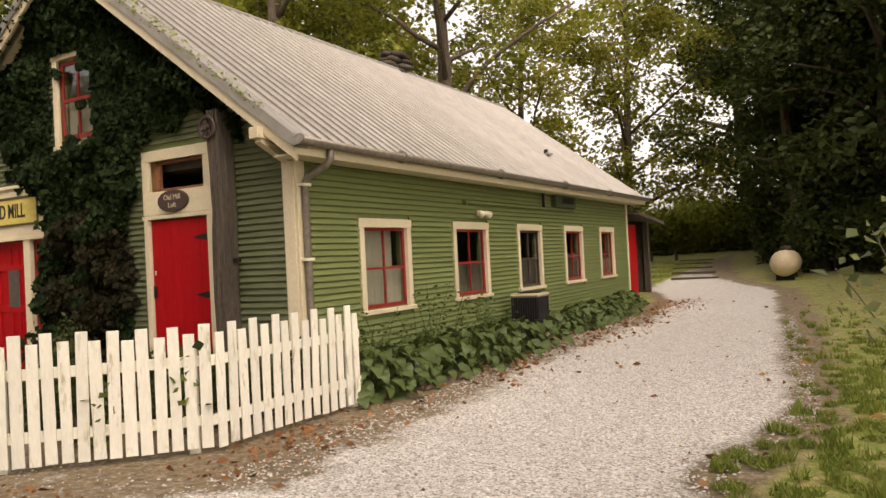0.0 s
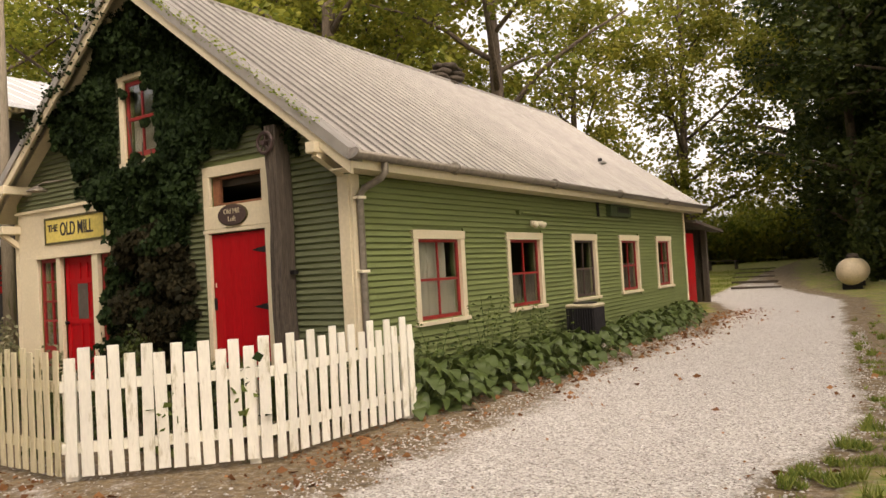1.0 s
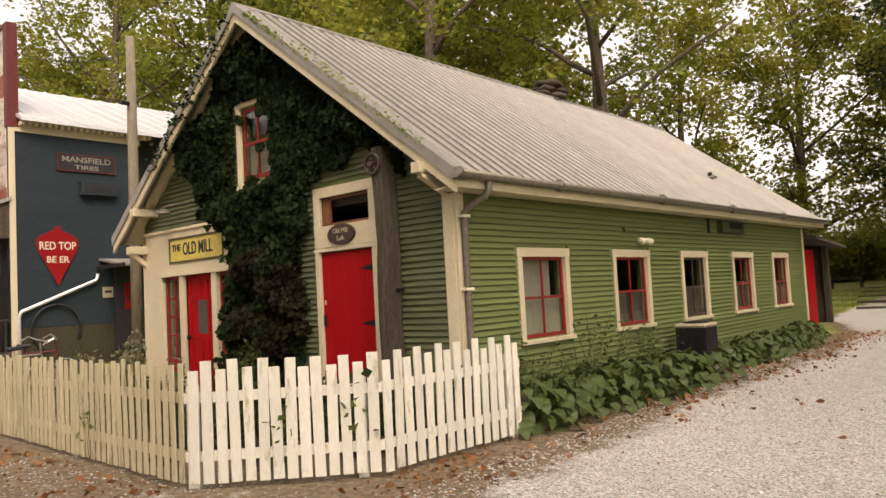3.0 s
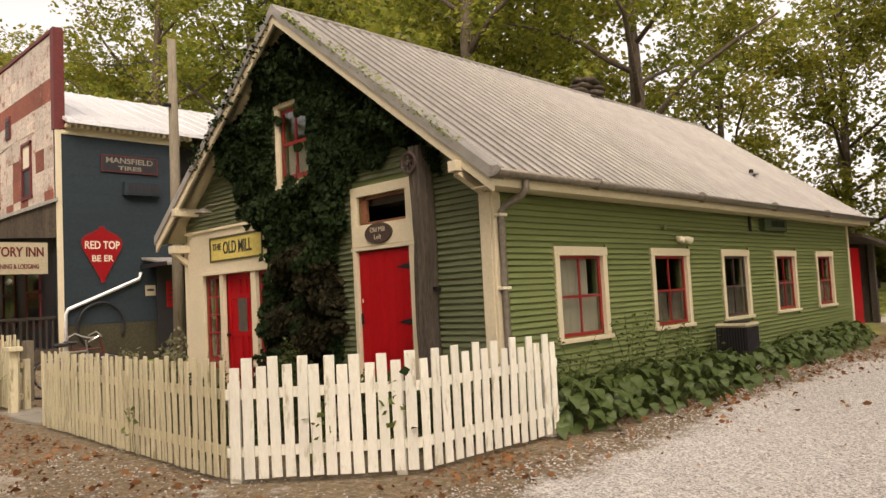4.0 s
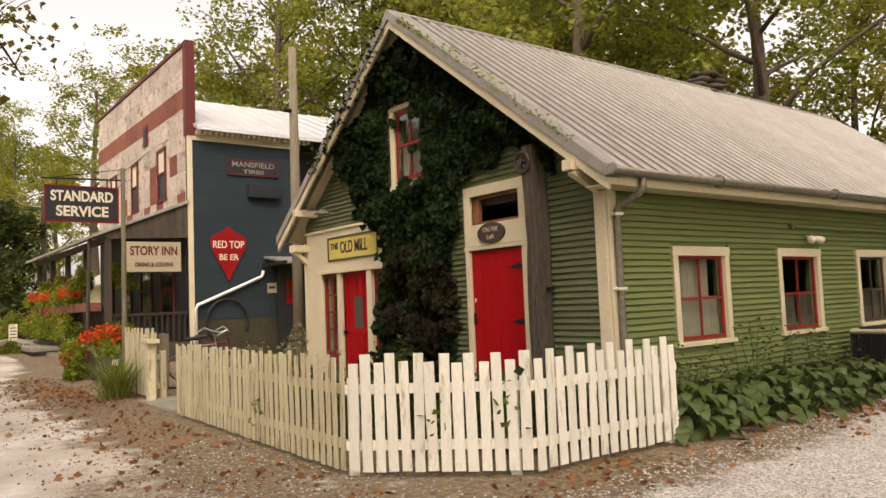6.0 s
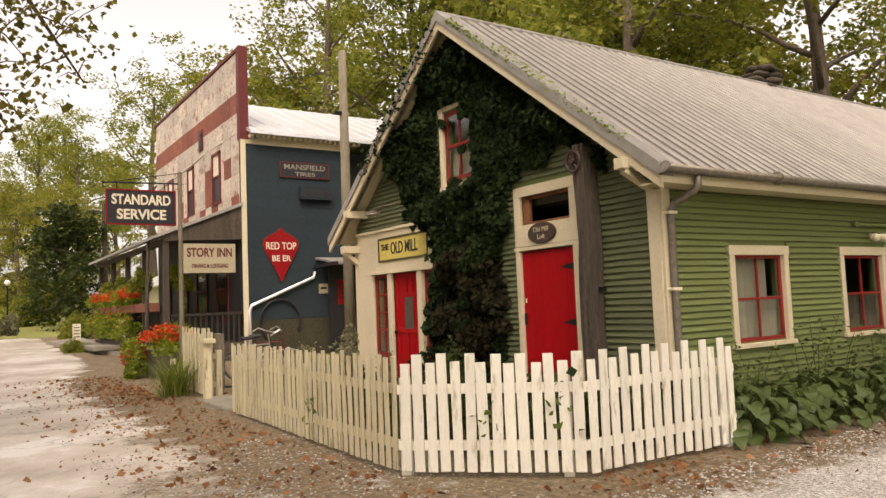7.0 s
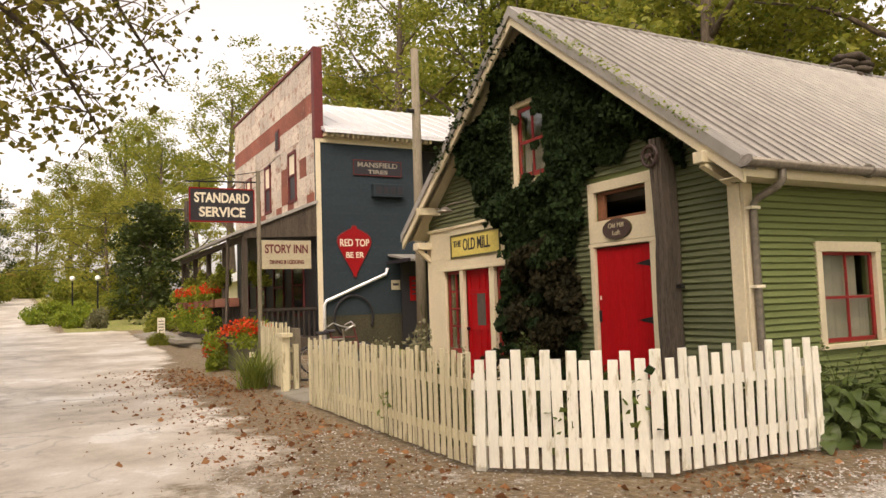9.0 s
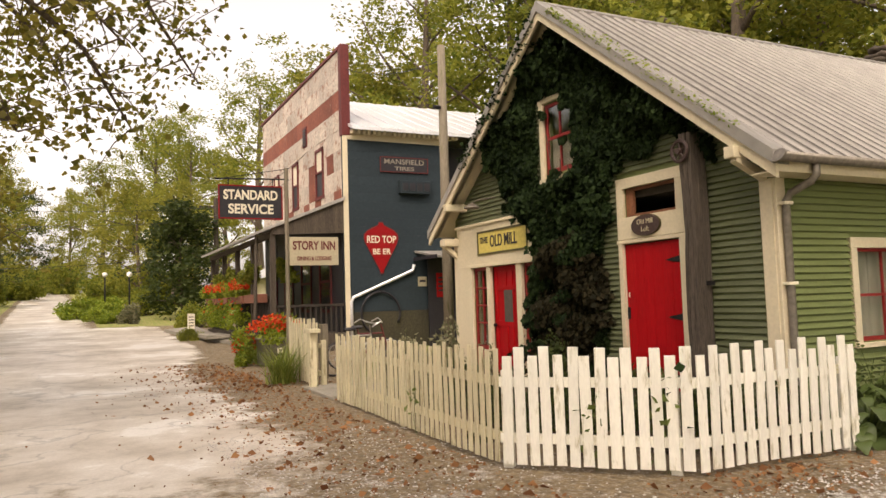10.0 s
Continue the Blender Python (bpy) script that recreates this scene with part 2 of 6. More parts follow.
def one_box(x0, x1, y0, y1, z0, z1, bevel=0.0):
    bm = bmesh.new()
    box(bm, x0, x1, y0, y1, z0, z1, bevel)
    return bm


def tube(bm, points, radii, seg=8, cap=True):
    """A round tube through points, with a radius at each."""
    rings = []
    pts = [Vector(p) for p in points]
    side = None
    for i, p in enumerate(pts):
        d = (pts[min(i + 1, len(pts) - 1)] - pts[max(i - 1, 0)]).normalized()
        if side is None:
            side = d.orthogonal().normalized()
        side = (side - d * side.dot(d)).normalized()
        up = d.cross(side)
        r = radii[i] if hasattr(radii, "__len__") else radii
        rings.append([bm.verts.new(p + r * (math.cos(2 * math.pi * k / seg) * side + math.sin(2 * math.pi * k / seg) * up)) for k in range(seg)])
    for a, b in zip(rings, rings[1:]):
        for k in range(seg):
            bm.faces.new((a[k], a[(k + 1) % seg], b[(k + 1) % seg], b[k]))
    if cap:
        bm.faces.new(rings[0][::-1])
        bm.faces.new(rings[-1])
    return bm


def one_tube(points, radii, seg=8):
    return tube(bmesh.new(), points, radii, seg)


def lathe(bm, profile, seg=20, centre=(0, 0, 0)):
    """A turned shape from (radius, height) pairs."""
    rings = [[bm.verts.new((centre[0] + r * math.cos(2 * math.pi * k / seg), centre[1] + r * math.sin(2 * math.pi * k / seg), centre[2] + h))
              for k in range(seg)] for r, h in profile]
    for a, b in zip(rings, rings[1:]):
        for k in range(seg):
            bm.faces.new((a[k], a[(k + 1) % seg], b[(k + 1) % seg], b[k]))
    bm.faces.new(rings[0][::-1])
    bm.faces.new(rings[-1])
    return bm


def leaf_mesh(name, centres, ways, sizes, rng, fold=0.25, wide=0.6):
    """Many pointed leaves, each of two folded faces; ways: the direction that each leaf's blade points."""
    n = len(centres)
    c = np.asarray(centres, float)
    d = np.asarray(ways, float)
    d /= np.linalg.norm(d, axis=1, keepdims=True) + 1e-9
    q = rng.normal(size=(n, 3))
    s = np.cross(d, q)
    s /= np.linalg.norm(s, axis=1, keepdims=True) + 1e-9
    u = np.cross(s, d)
    L = np.asarray(sizes, float)[:, None]
    base, tip = c - d * L * 0.5, c + d * L * 0.5
    mid = c - d * L * 0.05
    a = mid + s * L * wide * 0.5 + u * L * fold * 0.5
    b = mid - s * L * wide * 0.5 + u * L * fold * 0.5
    v = np.stack([base, a, tip, b], 1).reshape(-1, 3)
    me = bpy.data.meshes.new(name)
    me.vertices.add(4 * n)
    me.vertices.foreach_set("co", v.ravel())
    i = np.arange(n)[:, None] * 4
    loops = np.concatenate([i, i + 1, i + 2, i, i + 2, i + 3], 1).ravel()
    me.loops.add(6 * n)
    me.loops.foreach_set("vertex_index", loops.astype(np.int32))
    me.polygons.add(2 * n)
    me.polygons.foreach_set("loop_start", (np.arange(2 * n) * 3).astype(np.int32))
    me.update(calc_edges=True)
    return me


def text_mesh(name, text, size, mat, parent, m, label="", extrude=0.004, width=None, bold=0.0):
    """Flat letters lying in the local x-y plane of m, centred."""
    cu = bpy.data.curves.new(name, "FONT")
    cu.body, cu.size, cu.extrude, cu.align_x, cu.align_y, cu.offset = text, size, extrude, "CENTER", "CENTER", bold
    ob = bpy.data.objects.new(name, cu)
    scene.collection.objects.link(ob)
    me = bpy.data.meshes.new_from_object(ob.evaluated_get(bpy.context.evaluated_depsgraph_get()))
    bpy.data.objects.remove(ob)
    xs = [v.co.x for v in me.vertices]
    k = width / (max(xs) - min(xs)) if width else 1.0
    me.transform(m @ Matrix.Diagonal((k, 1, 1, 1)))
    me.name = name
    return link_mesh(name, me, mat, parent, label)


# ---- ground ----


def ease(a, b, v):
    v = min(1.0, max(0.0, (v - a) / (b - a)))
    return v * v * (3 - 2 * v)


def ground_z(x, y):
    """Height of the ground: level by the fence, rising up the drive and along the far road."""
    z = 0.03 * max(0.0, min(-x, 28) - 12) + 0.043 * max(0.0, min(-x, 118) - 28)
    z += 0.012 * max(0.0, min(y, 20) - 8) + 0.045 * max(0.0, min(y, 55) - 20) + 0.03 * max(0.0, min(y, 90) - 55)
    if 22 < y < 40 and -4 < x < 4:
        z += 0.10 * (math.floor((y - 22) / 2.6) - (y - 22) / 2.6 + 0.5)
    if x > 6:
        z += 0.05 * (min(x, 30) - 6)
    return z


def drive_edges(y):
    """West and east edge of the gravel drive."""
    w = 1.68 + 0.05 * math.sin(y * 1.7) + 0.35 * ease(-2.5, 0.5, -y) - 0.5 * ease(9, 13, y) - 0.36 * max(0.0, min(y, 19) - 13) - 0.11 * max(0.0, y - 19)
    e = 4.95 - 0.35 * ease(0.5, -1.5, y) - 0.105 * max(0.0, min(y, 16.5) - 1) - 0.42 * max(0.0, min(y, 22) - 16.5) - 0.21 * max(0.0, y - 22)
    return w, max(e, w + 1.6)


def ground_cover(x, y):
    """Share of gravel, grass and asphalt at a place."""
    w, e = drive_edges(y)
    gravel = ease(w - 0.75, w + 0.9, x) * (1 - ease(e - 0.5, e + 0.5, x)) if y > -12 else 0.0
    if y < -3.0:
        gravel = max(gravel * 1.0, 0.0) * (1 if x > 0 else 0) + (0.35 * ease(-3, 0, x) if x < 2 else 0)
    south = -10.2 - 0.037 * max(0.0, -x - 36)
    north = -4.4 + 1.3 * ease(-13, -19, x) if x > -32 else -6.3 - 0.032 * max(0.0, -x - 45)
    asphalt = (1 - ease(north - 1.4, north + 1.0, y)) * (1 - ease(-3.0, 1.5, x)) * ease(south - 0.5, south + 0.5, y)
    grass = ease(e - 0.1, e + 1.0, x) * (0.82 - 0.24 * ease(1.0, 8.0, y) + 0.25 * ease(e + 1.5, e + 3.0, x) * (1 - ease(3, 9, y)))
    if y > 13:
        grass = max(grass, 1 - ease(w - 0.8, w + 0.3, x))
    gravel *= 1 - 0.6 * ease(17, 27, y)
    if y > 26 and x < -1.2 - 0.05 * (y - 26):
        grass = 1.0
    if x < -17 and -3.4 < y < 0.4:
        asphalt *= 0.3
    if y > 2 and x < -1:
        grass = max(grass, 0.9)
    if x < -32 and (y > north + 0.4 or y < south - 0.4):
        grass = 0.95
    return gravel, grass, asphalt


def axis_steps(lo, hi, fine_lo, fine_hi, step):
    a = list(np.arange(fine_lo, fine_hi + step / 2, step))
    v, s = fine_lo, step
    while v > lo:
        s *= 1.22
        v -= s
        a.insert(0, v)
    v, s = fine_hi, step
    while v < hi:
        s *= 1.22
        v += s
        a.append(v)
    return a


def ground_material():
    m = bpy.data.materials.new("gravel_dirt_grass_and_asphalt")
    m.use_nodes = True
    n, l = m.node_tree.nodes, m.node_tree.links
    p = n["Principled BSDF"]
    tc = n.new("ShaderNodeTexCoord")
    at = n.new("ShaderNodeAttribute")
    at.attribute_name = "cover"
    sep = n.new("ShaderNodeSeparateColor")
    l.new(at.outputs["Color"], sep.inputs[0])

    def tex(scale, detail=6, rough=0.6):
        t = n.new("ShaderNodeTexNoise")
        t.inputs["Scale"].default_value, t.inputs["Detail"].default_value, t.inputs["Roughness"].default_value = scale, detail, rough
        l.new(tc.outputs["Object"], t.inputs["Vector"])
        return t.outputs["Fac"]

    def ramp(src, stops):
        r = n.new("ShaderNodeValToRGB")
        els = r.color_ramp.elements
        while len(els) < len(stops):
            els.new(0.5)
        for e, (pos, c) in zip(els, stops):
            e.position, e.color = pos, colour(c)
        l.new(src, r.inputs[0])
        return r.outputs[0]

    def mixed(fac, a, b):
        x = n.new("ShaderNodeMix")
        x.data_type = "RGBA"
        l.new(fac, x.inputs["Factor"])
        l.new(a, x.inputs["A"])
        l.new(b, x.inputs["B"])
        return x.outputs["Result"]

    def edged(channel, amount=0.5, scale=2.2):
        """The share of a cover with a ragged edge."""
        a = n.new("ShaderNodeMath")
        a.operation = "MULTIPLY_ADD"
        l.new(tex(scale, 8, 0.7), a.inputs[0])
        a.inputs[1].default_value, a.inputs[2].default_value = amount * 2, -amount
        b = n.new("ShaderNodeMath")
        b.operation = "ADD"
        l.new(sep.outputs[channel], b.inputs[0])
        l.new(a.outputs[0], b.inputs[1])
        r = n.new("ShaderNodeMapRange")
        r.inputs["From Min"].default_value, r.inputs["From Max"].default_value = 0.38, 0.62
        l.new(b.outputs[0], r.inputs["Value"])
        return r.outputs[0]

    vor = n.new("ShaderNodeTexVoronoi")
    vor.inputs["Scale"].default_value = 60
    l.new(tc.outputs["Object"], vor.inputs["Vector"])
    cell = n.new("ShaderNodeTexVoronoi")
    cell.feature = "DISTANCE_TO_EDGE"
    cell.inputs["Scale"].default_value = 0.42
    warp = n.new("ShaderNodeTexNoise")
    warp.inputs["Scale"].default_value, warp.inputs["Detail"].default_value = 1.3, 7
    l.new(tc.outputs["Object"], warp.inputs["Vector"])
    bent = n.new("ShaderNodeVectorMath")
    bent.operation = "MULTIPLY_ADD"
    bent.inputs[1].default_value = (1.6, 1.6, 0)
    l.new(warp.outputs["Color"], bent.inputs[0])
    l.new(tc.outputs["Object"], bent.inputs[2])
    l.new(bent.outputs[0], cell.inputs["Vector"])
    vs = n.new("ShaderNodeSeparateColor")
    l.new(vor.outputs["Color"], vs.inputs[0])
    stones = ramp(vs.outputs[0], [(0.0, (0.20, 0.17, 0.145)), (0.3, (0.47, 0.43, 0.38)), (0.65, (0.66, 0.62, 0.57)), (1.0, (0.84, 0.81, 0.76))])
    dirt = ramp(tex(9, 10, 0.75), [(0.3, (0.07, 0.047, 0.023)), (0.5, (0.165, 0.115, 0.058)), (0.68, (0.30, 0.22, 0.12))])
    dirtstone = mixed(ramp(tex(16.0, 8, 0.8), [(0.48, (0, 0, 0)), (0.68, (0.5, 0.5, 0.5))]), dirt, stones)
    grass = ramp(tex(7, 9, 0.75), [(0.28, (0.09, 0.14, 0.018)), (0.46, (0.19, 0.24, 0.04)), (0.56, (0.34, 0.28, 0.11)), (0.66, (0.48, 0.36, 0.22))])
    tar = ramp(tex(0.55, 12, 0.66), [(0.34, (0.36, 0.295, 0.22)), (0.47, (0.58, 0.505, 0.415)), (0.57, (0.70, 0.635, 0.55)), (0.60, (0.82, 0.775, 0.71))])
    speck = ramp(tex(38, 4, 0.7), [(0.35, (0.7, 0.7, 0.7)), (0.65, (1, 1, 1))])
    worn = n.new("ShaderNodeMix")
    worn.data_type, worn.blend_type = "RGBA", "MULTIPLY"
    worn.inputs["Factor"].default_value = 0.55
    l.new(tar, worn.inputs["A"])
    l.new(speck, worn.inputs["B"])
    dark_tar = n.new("ShaderNodeRGB")
    dark_tar.outputs[0].default_value = colour((0.10, 0.08, 0.06))
    tar = mixed(ramp(cell.outputs["Distance"], [(0.0, (0.4, 0.4, 0.4)), (0.014, (0, 0, 0))]), worn.outputs["Result"], dark_tar.outputs[0])
    stony = edged(0, 0.6, 1.8)
    c = mixed(stony, dirtstone, stones)
    tarred = edged(2, 0.75, 1.1)
    c = mixed(tarred, c, tar)
    c = mixed(edged(1, 0.55, 1.8), c, grass)
    l.new(c, p.inputs["Base Color"])
    gloss = n.new("ShaderNodeMapRange")
    gloss.inputs["To Min"].default_value, gloss.inputs["To Max"].default_value = 0.88, 0.40
    l.new(tarred, gloss.inputs["Value"])
    l.new(gloss.outputs[0], p.inputs["Roughness"])
    p.inputs["Specular IOR Level"].default_value = 0.4
    bp = n.new("ShaderNodeBump")
    bp.inputs["Strength"].default_value, bp.inputs["Distance"].default_value = 0.5, 0.010
    sub = n.new("ShaderNodeMath")
    sub.operation = "SUBTRACT"
    l.new(tex(30, 6), sub.inputs[0])
    rough_ = n.new("ShaderNodeMath")
    rough_.operation = "MULTIPLY"
    l.new(vor.outputs["Distance"], rough_.inputs[0])
    l.new(stony, rough_.inputs[1])
    l.new(rough_.outputs[0], sub.inputs[1])
    flat = n.new("ShaderNodeMapRange")
    flat.inputs["To Min"].default_value, flat.inputs["To Max"].default_value = 1.0, 0.12
    l.new(tarred, flat.inputs["Value"])
    even = n.new("ShaderNodeMath")
    even.operation = "MULTIPLY"
    l.new(sub.outputs[0], even.inputs[0])
    l.new(flat.outputs[0], even.inputs[1])
    l.new(even.outputs[0], bp.inputs["Height"])
    l.new(bp.outputs["Normal"], p.inputs["Normal"])
    return m


def build_ground():
    xs = axis_steps(-900, 900, -22, 9, 0.22)
    ys = axis_steps(-900, 900, -12, 18, 0.22)
    verts, cover = [], []
    for y in ys:
        for x in xs:
            bump = (0.012 * noise.noise((x * 1.3, y * 1.3, 0)) + 0.02 * noise.noise((x * 0.35, y * 0.35, 3))) * (0.15 if y < -4.2 and x < 0 else 1)
            verts.append((x, y, ground_z(x, y) + bump - 0.01))
            cover.append((*ground_cover(x, y), 1.0))
    w = len(xs)
    faces = [(j * w + i, j * w + i + 1, (j + 1) * w + i + 1, (j + 1) * w + i) for j in range(len(ys) - 1) for i in range(w - 1)]
    ob = raw("ground", verts, faces, ground_material(), smooth=True)
    a = ob.data.color_attributes.new("cover", "FLOAT_COLOR", "POINT")
    a.data.foreach_set("color", np.array(cover, np.float32).ravel())
    tagged(ob, "pale gravel drive beside patchy grass, leaf-strewn dirt and worn asphalt", "ground", kind="structure")


build_ground()

# ---- mill house ----
RIDGE_X, RIDGE_Z, EAVE_Z, LONG = -3.78, 5.98, 2.86, 13.5
LEFT_X = -7.56
house = thing("mill_house", "green clapboard mill house with cream trim and a grey tin roof", "house")
WINDOWS = [(1.15, 2.38), (3.64, 4.89), (6.12, 7.32), (8.58, 9.79), (11.03, 12.20)]
WIN_Z0, WIN_Z1 = 0.785, 2.045
PITCH = (RIDGE_Z - EAVE_Z) / (0.36 - RIDGE_X)


def roof_under(x):
    """Underside of the roof above a place on the gable."""
    return RIDGE_Z - 0.07 - PITCH * abs(x - RIDGE_X)


def wall_cells(bm, us, vs, holes, put):
    """Boxes over a grid of u and v that leave the holes open."""
    us = sorted(set(us) | {h[i] for h in holes for i in (0, 1)})
    vs = sorted(set(vs) | {h[i] for h in holes for i in (2, 3)})
    for u0, u1 in zip(us, us[1:]):
        for v0, v1 in zip(vs, vs[1:]):
            if any(h[0] <= (u0 + u1) / 2 <= h[1] and h[2] <= (v0 + v1) / 2 <= h[3] for h in holes):
                continue
            put(bm, u0, u1, v0, v1)


def board_profile(u0, u1, z0, z1, put, name, parent, mat=None):
    """One lapped board, thicker at its lower edge."""
    z0 += 0.020
    pts = [(0.0, z0), (0.034, z0), (0.036, z0 + 0.004), (0.012, z1), (0.0, z1)]
    verts = [put(u, d, z) for u in (u0, u1) for d, z in pts]
    k = len(pts)
    faces = [tuple(range(k))[::-1], tuple(range(k, 2 * k))] + [(i, (i + 1) % k, k + (i + 1) % k, k + i) for i in range(k)]
    return raw(name, verts, faces, mat or GREEN, parent)


def spans(lo, hi, blocks):
    """What is left of lo..hi outside the blocks."""
    out, a = [], lo
    for b0, b1 in sorted(blocks):
        if b0 > a:
            out.append((a, min(b0, hi)))
        a = max(a, b1)
    if a < hi:
        out.append((a, hi))
    return [s for s in out if s[1] - s[0] > 0.03]


side_holes = [(y0 + 0.09, y1 - 0.09, WIN_Z0 + 0.07, WIN_Z1 - 0.1) for y0, y1 in WINDOWS]
bm = bmesh.new()
wall_cells(bm, [0.0, LONG], [-0.2, 2.95], side_holes, lambda b, u0, u1, v0, v1: box(b, -0.16, 0.0, u0, u1, v0, v1))
bmesh.ops.remove_doubles(bm, verts=bm.verts, dist=1e-5)
wall_side = part("wall_side", bm, GREEN, house)
front_holes = [(-2.50, -1.40, 0.10, 2.16), (-2.44, -1.44, 2.52, 2.92), (-4.30, -3.52, 3.42, 4.56), (-6.86, -4.30, 0.10, 2.06)]
bm = bmesh.new()
wall_cells(bm, [LEFT_X, -0.16], [-0.2, 6.2], front_holes, lambda b, u0, u1, v0, v1: box(b, u0, u1, 0.0, 0.16, v0, v1))
for sx in (1, -1):
    no = Vector((sx * PITCH, 0, 1)).normalized()
    bmesh.ops.bisect_plane(bm, geom=bm.verts[:] + bm.edges[:] + bm.faces[:], plane_co=(RIDGE_X, 0, RIDGE_Z - 0.1), plane_no=no, clear_outer=True)
wall_front = part("wall_front", bm, GREEN, house)
bm = one_box(LEFT_X, -0.16, LONG - 0.16, LONG, -0.2, 6.2)
for sx in (1, -1):
    no = Vector((sx * PITCH, 0, 1)).normalized()
    bmesh.ops.bisect_plane(bm, geom=bm.verts[:] + bm.edges[:] + bm.faces[:], plane_co=(RIDGE_X, 0, RIDGE_Z - 0.1), plane_no=no, clear_outer=True)
bmesh.ops.holes_fill(bm, edges=[e for e in bm.edges if e.is_boundary])
part("wall_back", bm, GREEN, house)
part("wall_left", one_box(LEFT_X, LEFT_X + 0.16, 0.16, LONG - 0.16, -0.2, 2.95), GREEN, house)
part("floor", one_box(LEFT_X + 0.16, -0.16, 0.16, LONG - 0.16, -0.05, 0.08), DARKIN, house)
part("attic_floor", one_box(LEFT_X + 0.16, -0.16, 0.16, LONG - 0.16, 2.80, 2.90), DARKIN, house)
part("partition", one_box(LEFT_X + 0.17, -0.18, 3.0, 3.1, 0.09, 2.79), DARKIN, house)
part("foundation", one_box(-0.14, 0.03, 0.02, LONG, -0.3, 0.10), CONCRETE, house)

# corrugated sheets on both slopes
SHEET, RIB = 0.9144, 0.2286


def roof_sheet(sx, y0, y1, parent):
    """One tin sheet from ridge to eave with raised ribs along its fall."""
    prof, y = [], y0
    while y < y1 - 0.01:
        for dy, dz in ((0.0, 0.0), (0.078, 0.0), (0.098, 0.024), (0.150, 0.024), (0.170, 0.0)):
            if y + dy <= y1 + 0.01:
                prof.append((y + dy, dz))
        y += RIB
    prof.append((y1 + 0.02, 0.003))
    eave = 0.40 if sx > 0 else RIDGE_X - 4.25
    verts = []
    n = 5
    for k in range(n):
        f = k / (n - 1)
        x = RIDGE_X + (eave - RIDGE_X) * f
        z = RIDGE_Z - PITCH * abs(x - RIDGE_X)
        for yy, dz in prof:
            w = 0.006 * noise.noise((x * 0.8, yy * 0.6, 7))
            verts.append((x + sx * dz * 0.6, yy, z + dz * 0.8 + 0.012 + w))
    m = len(prof)
    faces = [(k * m + i, k * m + i + 1, (k + 1) * m + i + 1, (k + 1) * m + i) for k in range(n - 1) for i in range(m - 1)]
    sheet = raw("roof_sheet", verts, faces, TIN, parent)
    # Flat pans between the ribs take the darker tin.
    sheet.data.materials.append(TIN_DARK)
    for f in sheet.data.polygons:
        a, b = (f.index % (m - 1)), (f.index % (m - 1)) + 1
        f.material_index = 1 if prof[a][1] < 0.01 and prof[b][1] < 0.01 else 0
    return sheet


for sx in (1, -1):
    bm = bmesh.new()
    e = 0.34 if sx > 0 else RIDGE_X - 4.16
    t = 0.10
    vs = [bm.verts.new(c) for yy in (-0.36, LONG + 0.7) for c in ((RIDGE_X, yy, RIDGE_Z), (e, yy, RIDGE_Z - PITCH * abs(e - RIDGE_X)),
                                                              (e, yy, RIDGE_Z - PITCH * abs(e - RIDGE_X) - t), (RIDGE_X, yy, RIDGE_Z - t))]
    for q in ((0, 1, 2, 3), (4, 5, 6, 7), (0, 1, 5, 4), (1, 2, 6, 5), (2, 3, 7, 6), (3, 0, 4, 7)):
        bm.faces.new([vs[i] for i in q])
    deck = part("roof_slope", bm, CREAM, house, "boarded roof slope under tin sheets")
    y = -0.40
    while y < LONG + 0.7:
        roof_sheet(sx, y, min(y + SHEET, LONG + 0.75), deck)
        y += SHEET
    # rake board and flashing on the gable edge
    for name, yy0, yy1, drop0, drop1, mat, out in (("rake_board", -0.405, -0.362, 0.02, 0.24, CREAM, 0.0), ("rake_flashing", -0.435, -0.20, -0.050, 0.10, TIN, 0.03)):
        bm = bmesh.new()
        e2 = e + sx * 0.03
        vs = [bm.verts.new((x, yy, RIDGE_Z - PITCH * abs(x - RIDGE_X) - d)) for yy in (yy0, yy1) for x, d in ((RIDGE_X, drop0), (e2, drop0), (e2, drop1), (RIDGE_X, drop1))]
        for q in ((0, 1, 2, 3), (4, 5, 6, 7), (0, 1, 5, 4), (1, 2, 6, 5), (2, 3, 7, 6), (3, 0, 4, 7)):
            bm.faces.new([vs[i] for i in q])
        if name == "rake_flashing":
            bm.faces.ensure_lookup_table()
        part(name, bm, mat, house)
    # boxed return and bracket at the foot of the rake
    bx = 0.0 if sx > 0 else LEFT_X
    if sx > 0:
        part("brace", one_tube([(-0.14, -0.42, 2.90), (-0.09, -0.03, 2.70)], [0.06, 0.06], 4), CREAM, house)
        part("purlin_end", one_box(-0.22, -0.08, -0.49, -0.20, 2.90, 3.03, 0.01), CREAM, house)
        continue
    part("eave_bracket", one_box(min(bx, bx - sx * 0.22), max(bx, bx - sx * 0.22), -0.36, -0.002, 2.52, 2.66, 0.008), CREAM, house, "boxed cream eave bracket")
    bm = bmesh.new()
    tube(bm, [(bx - sx * 0.11, -0.02, 2.30), (bx - sx * 0.11, -0.33, 2.54)], [0.055, 0.055], 4)
    part("brace", bm, CREAM, house)
    part("purlin_end", one_box(RIDGE_X + sx * 3.30 - 0.07, RIDGE_X + sx * 3.30 + 0.07, -0.48, 0.0, RIDGE_Z - PITCH * 3.30 - 0.33, RIDGE_Z - PITCH * 3.30 - 0.19, 0.01), CREAM, house)
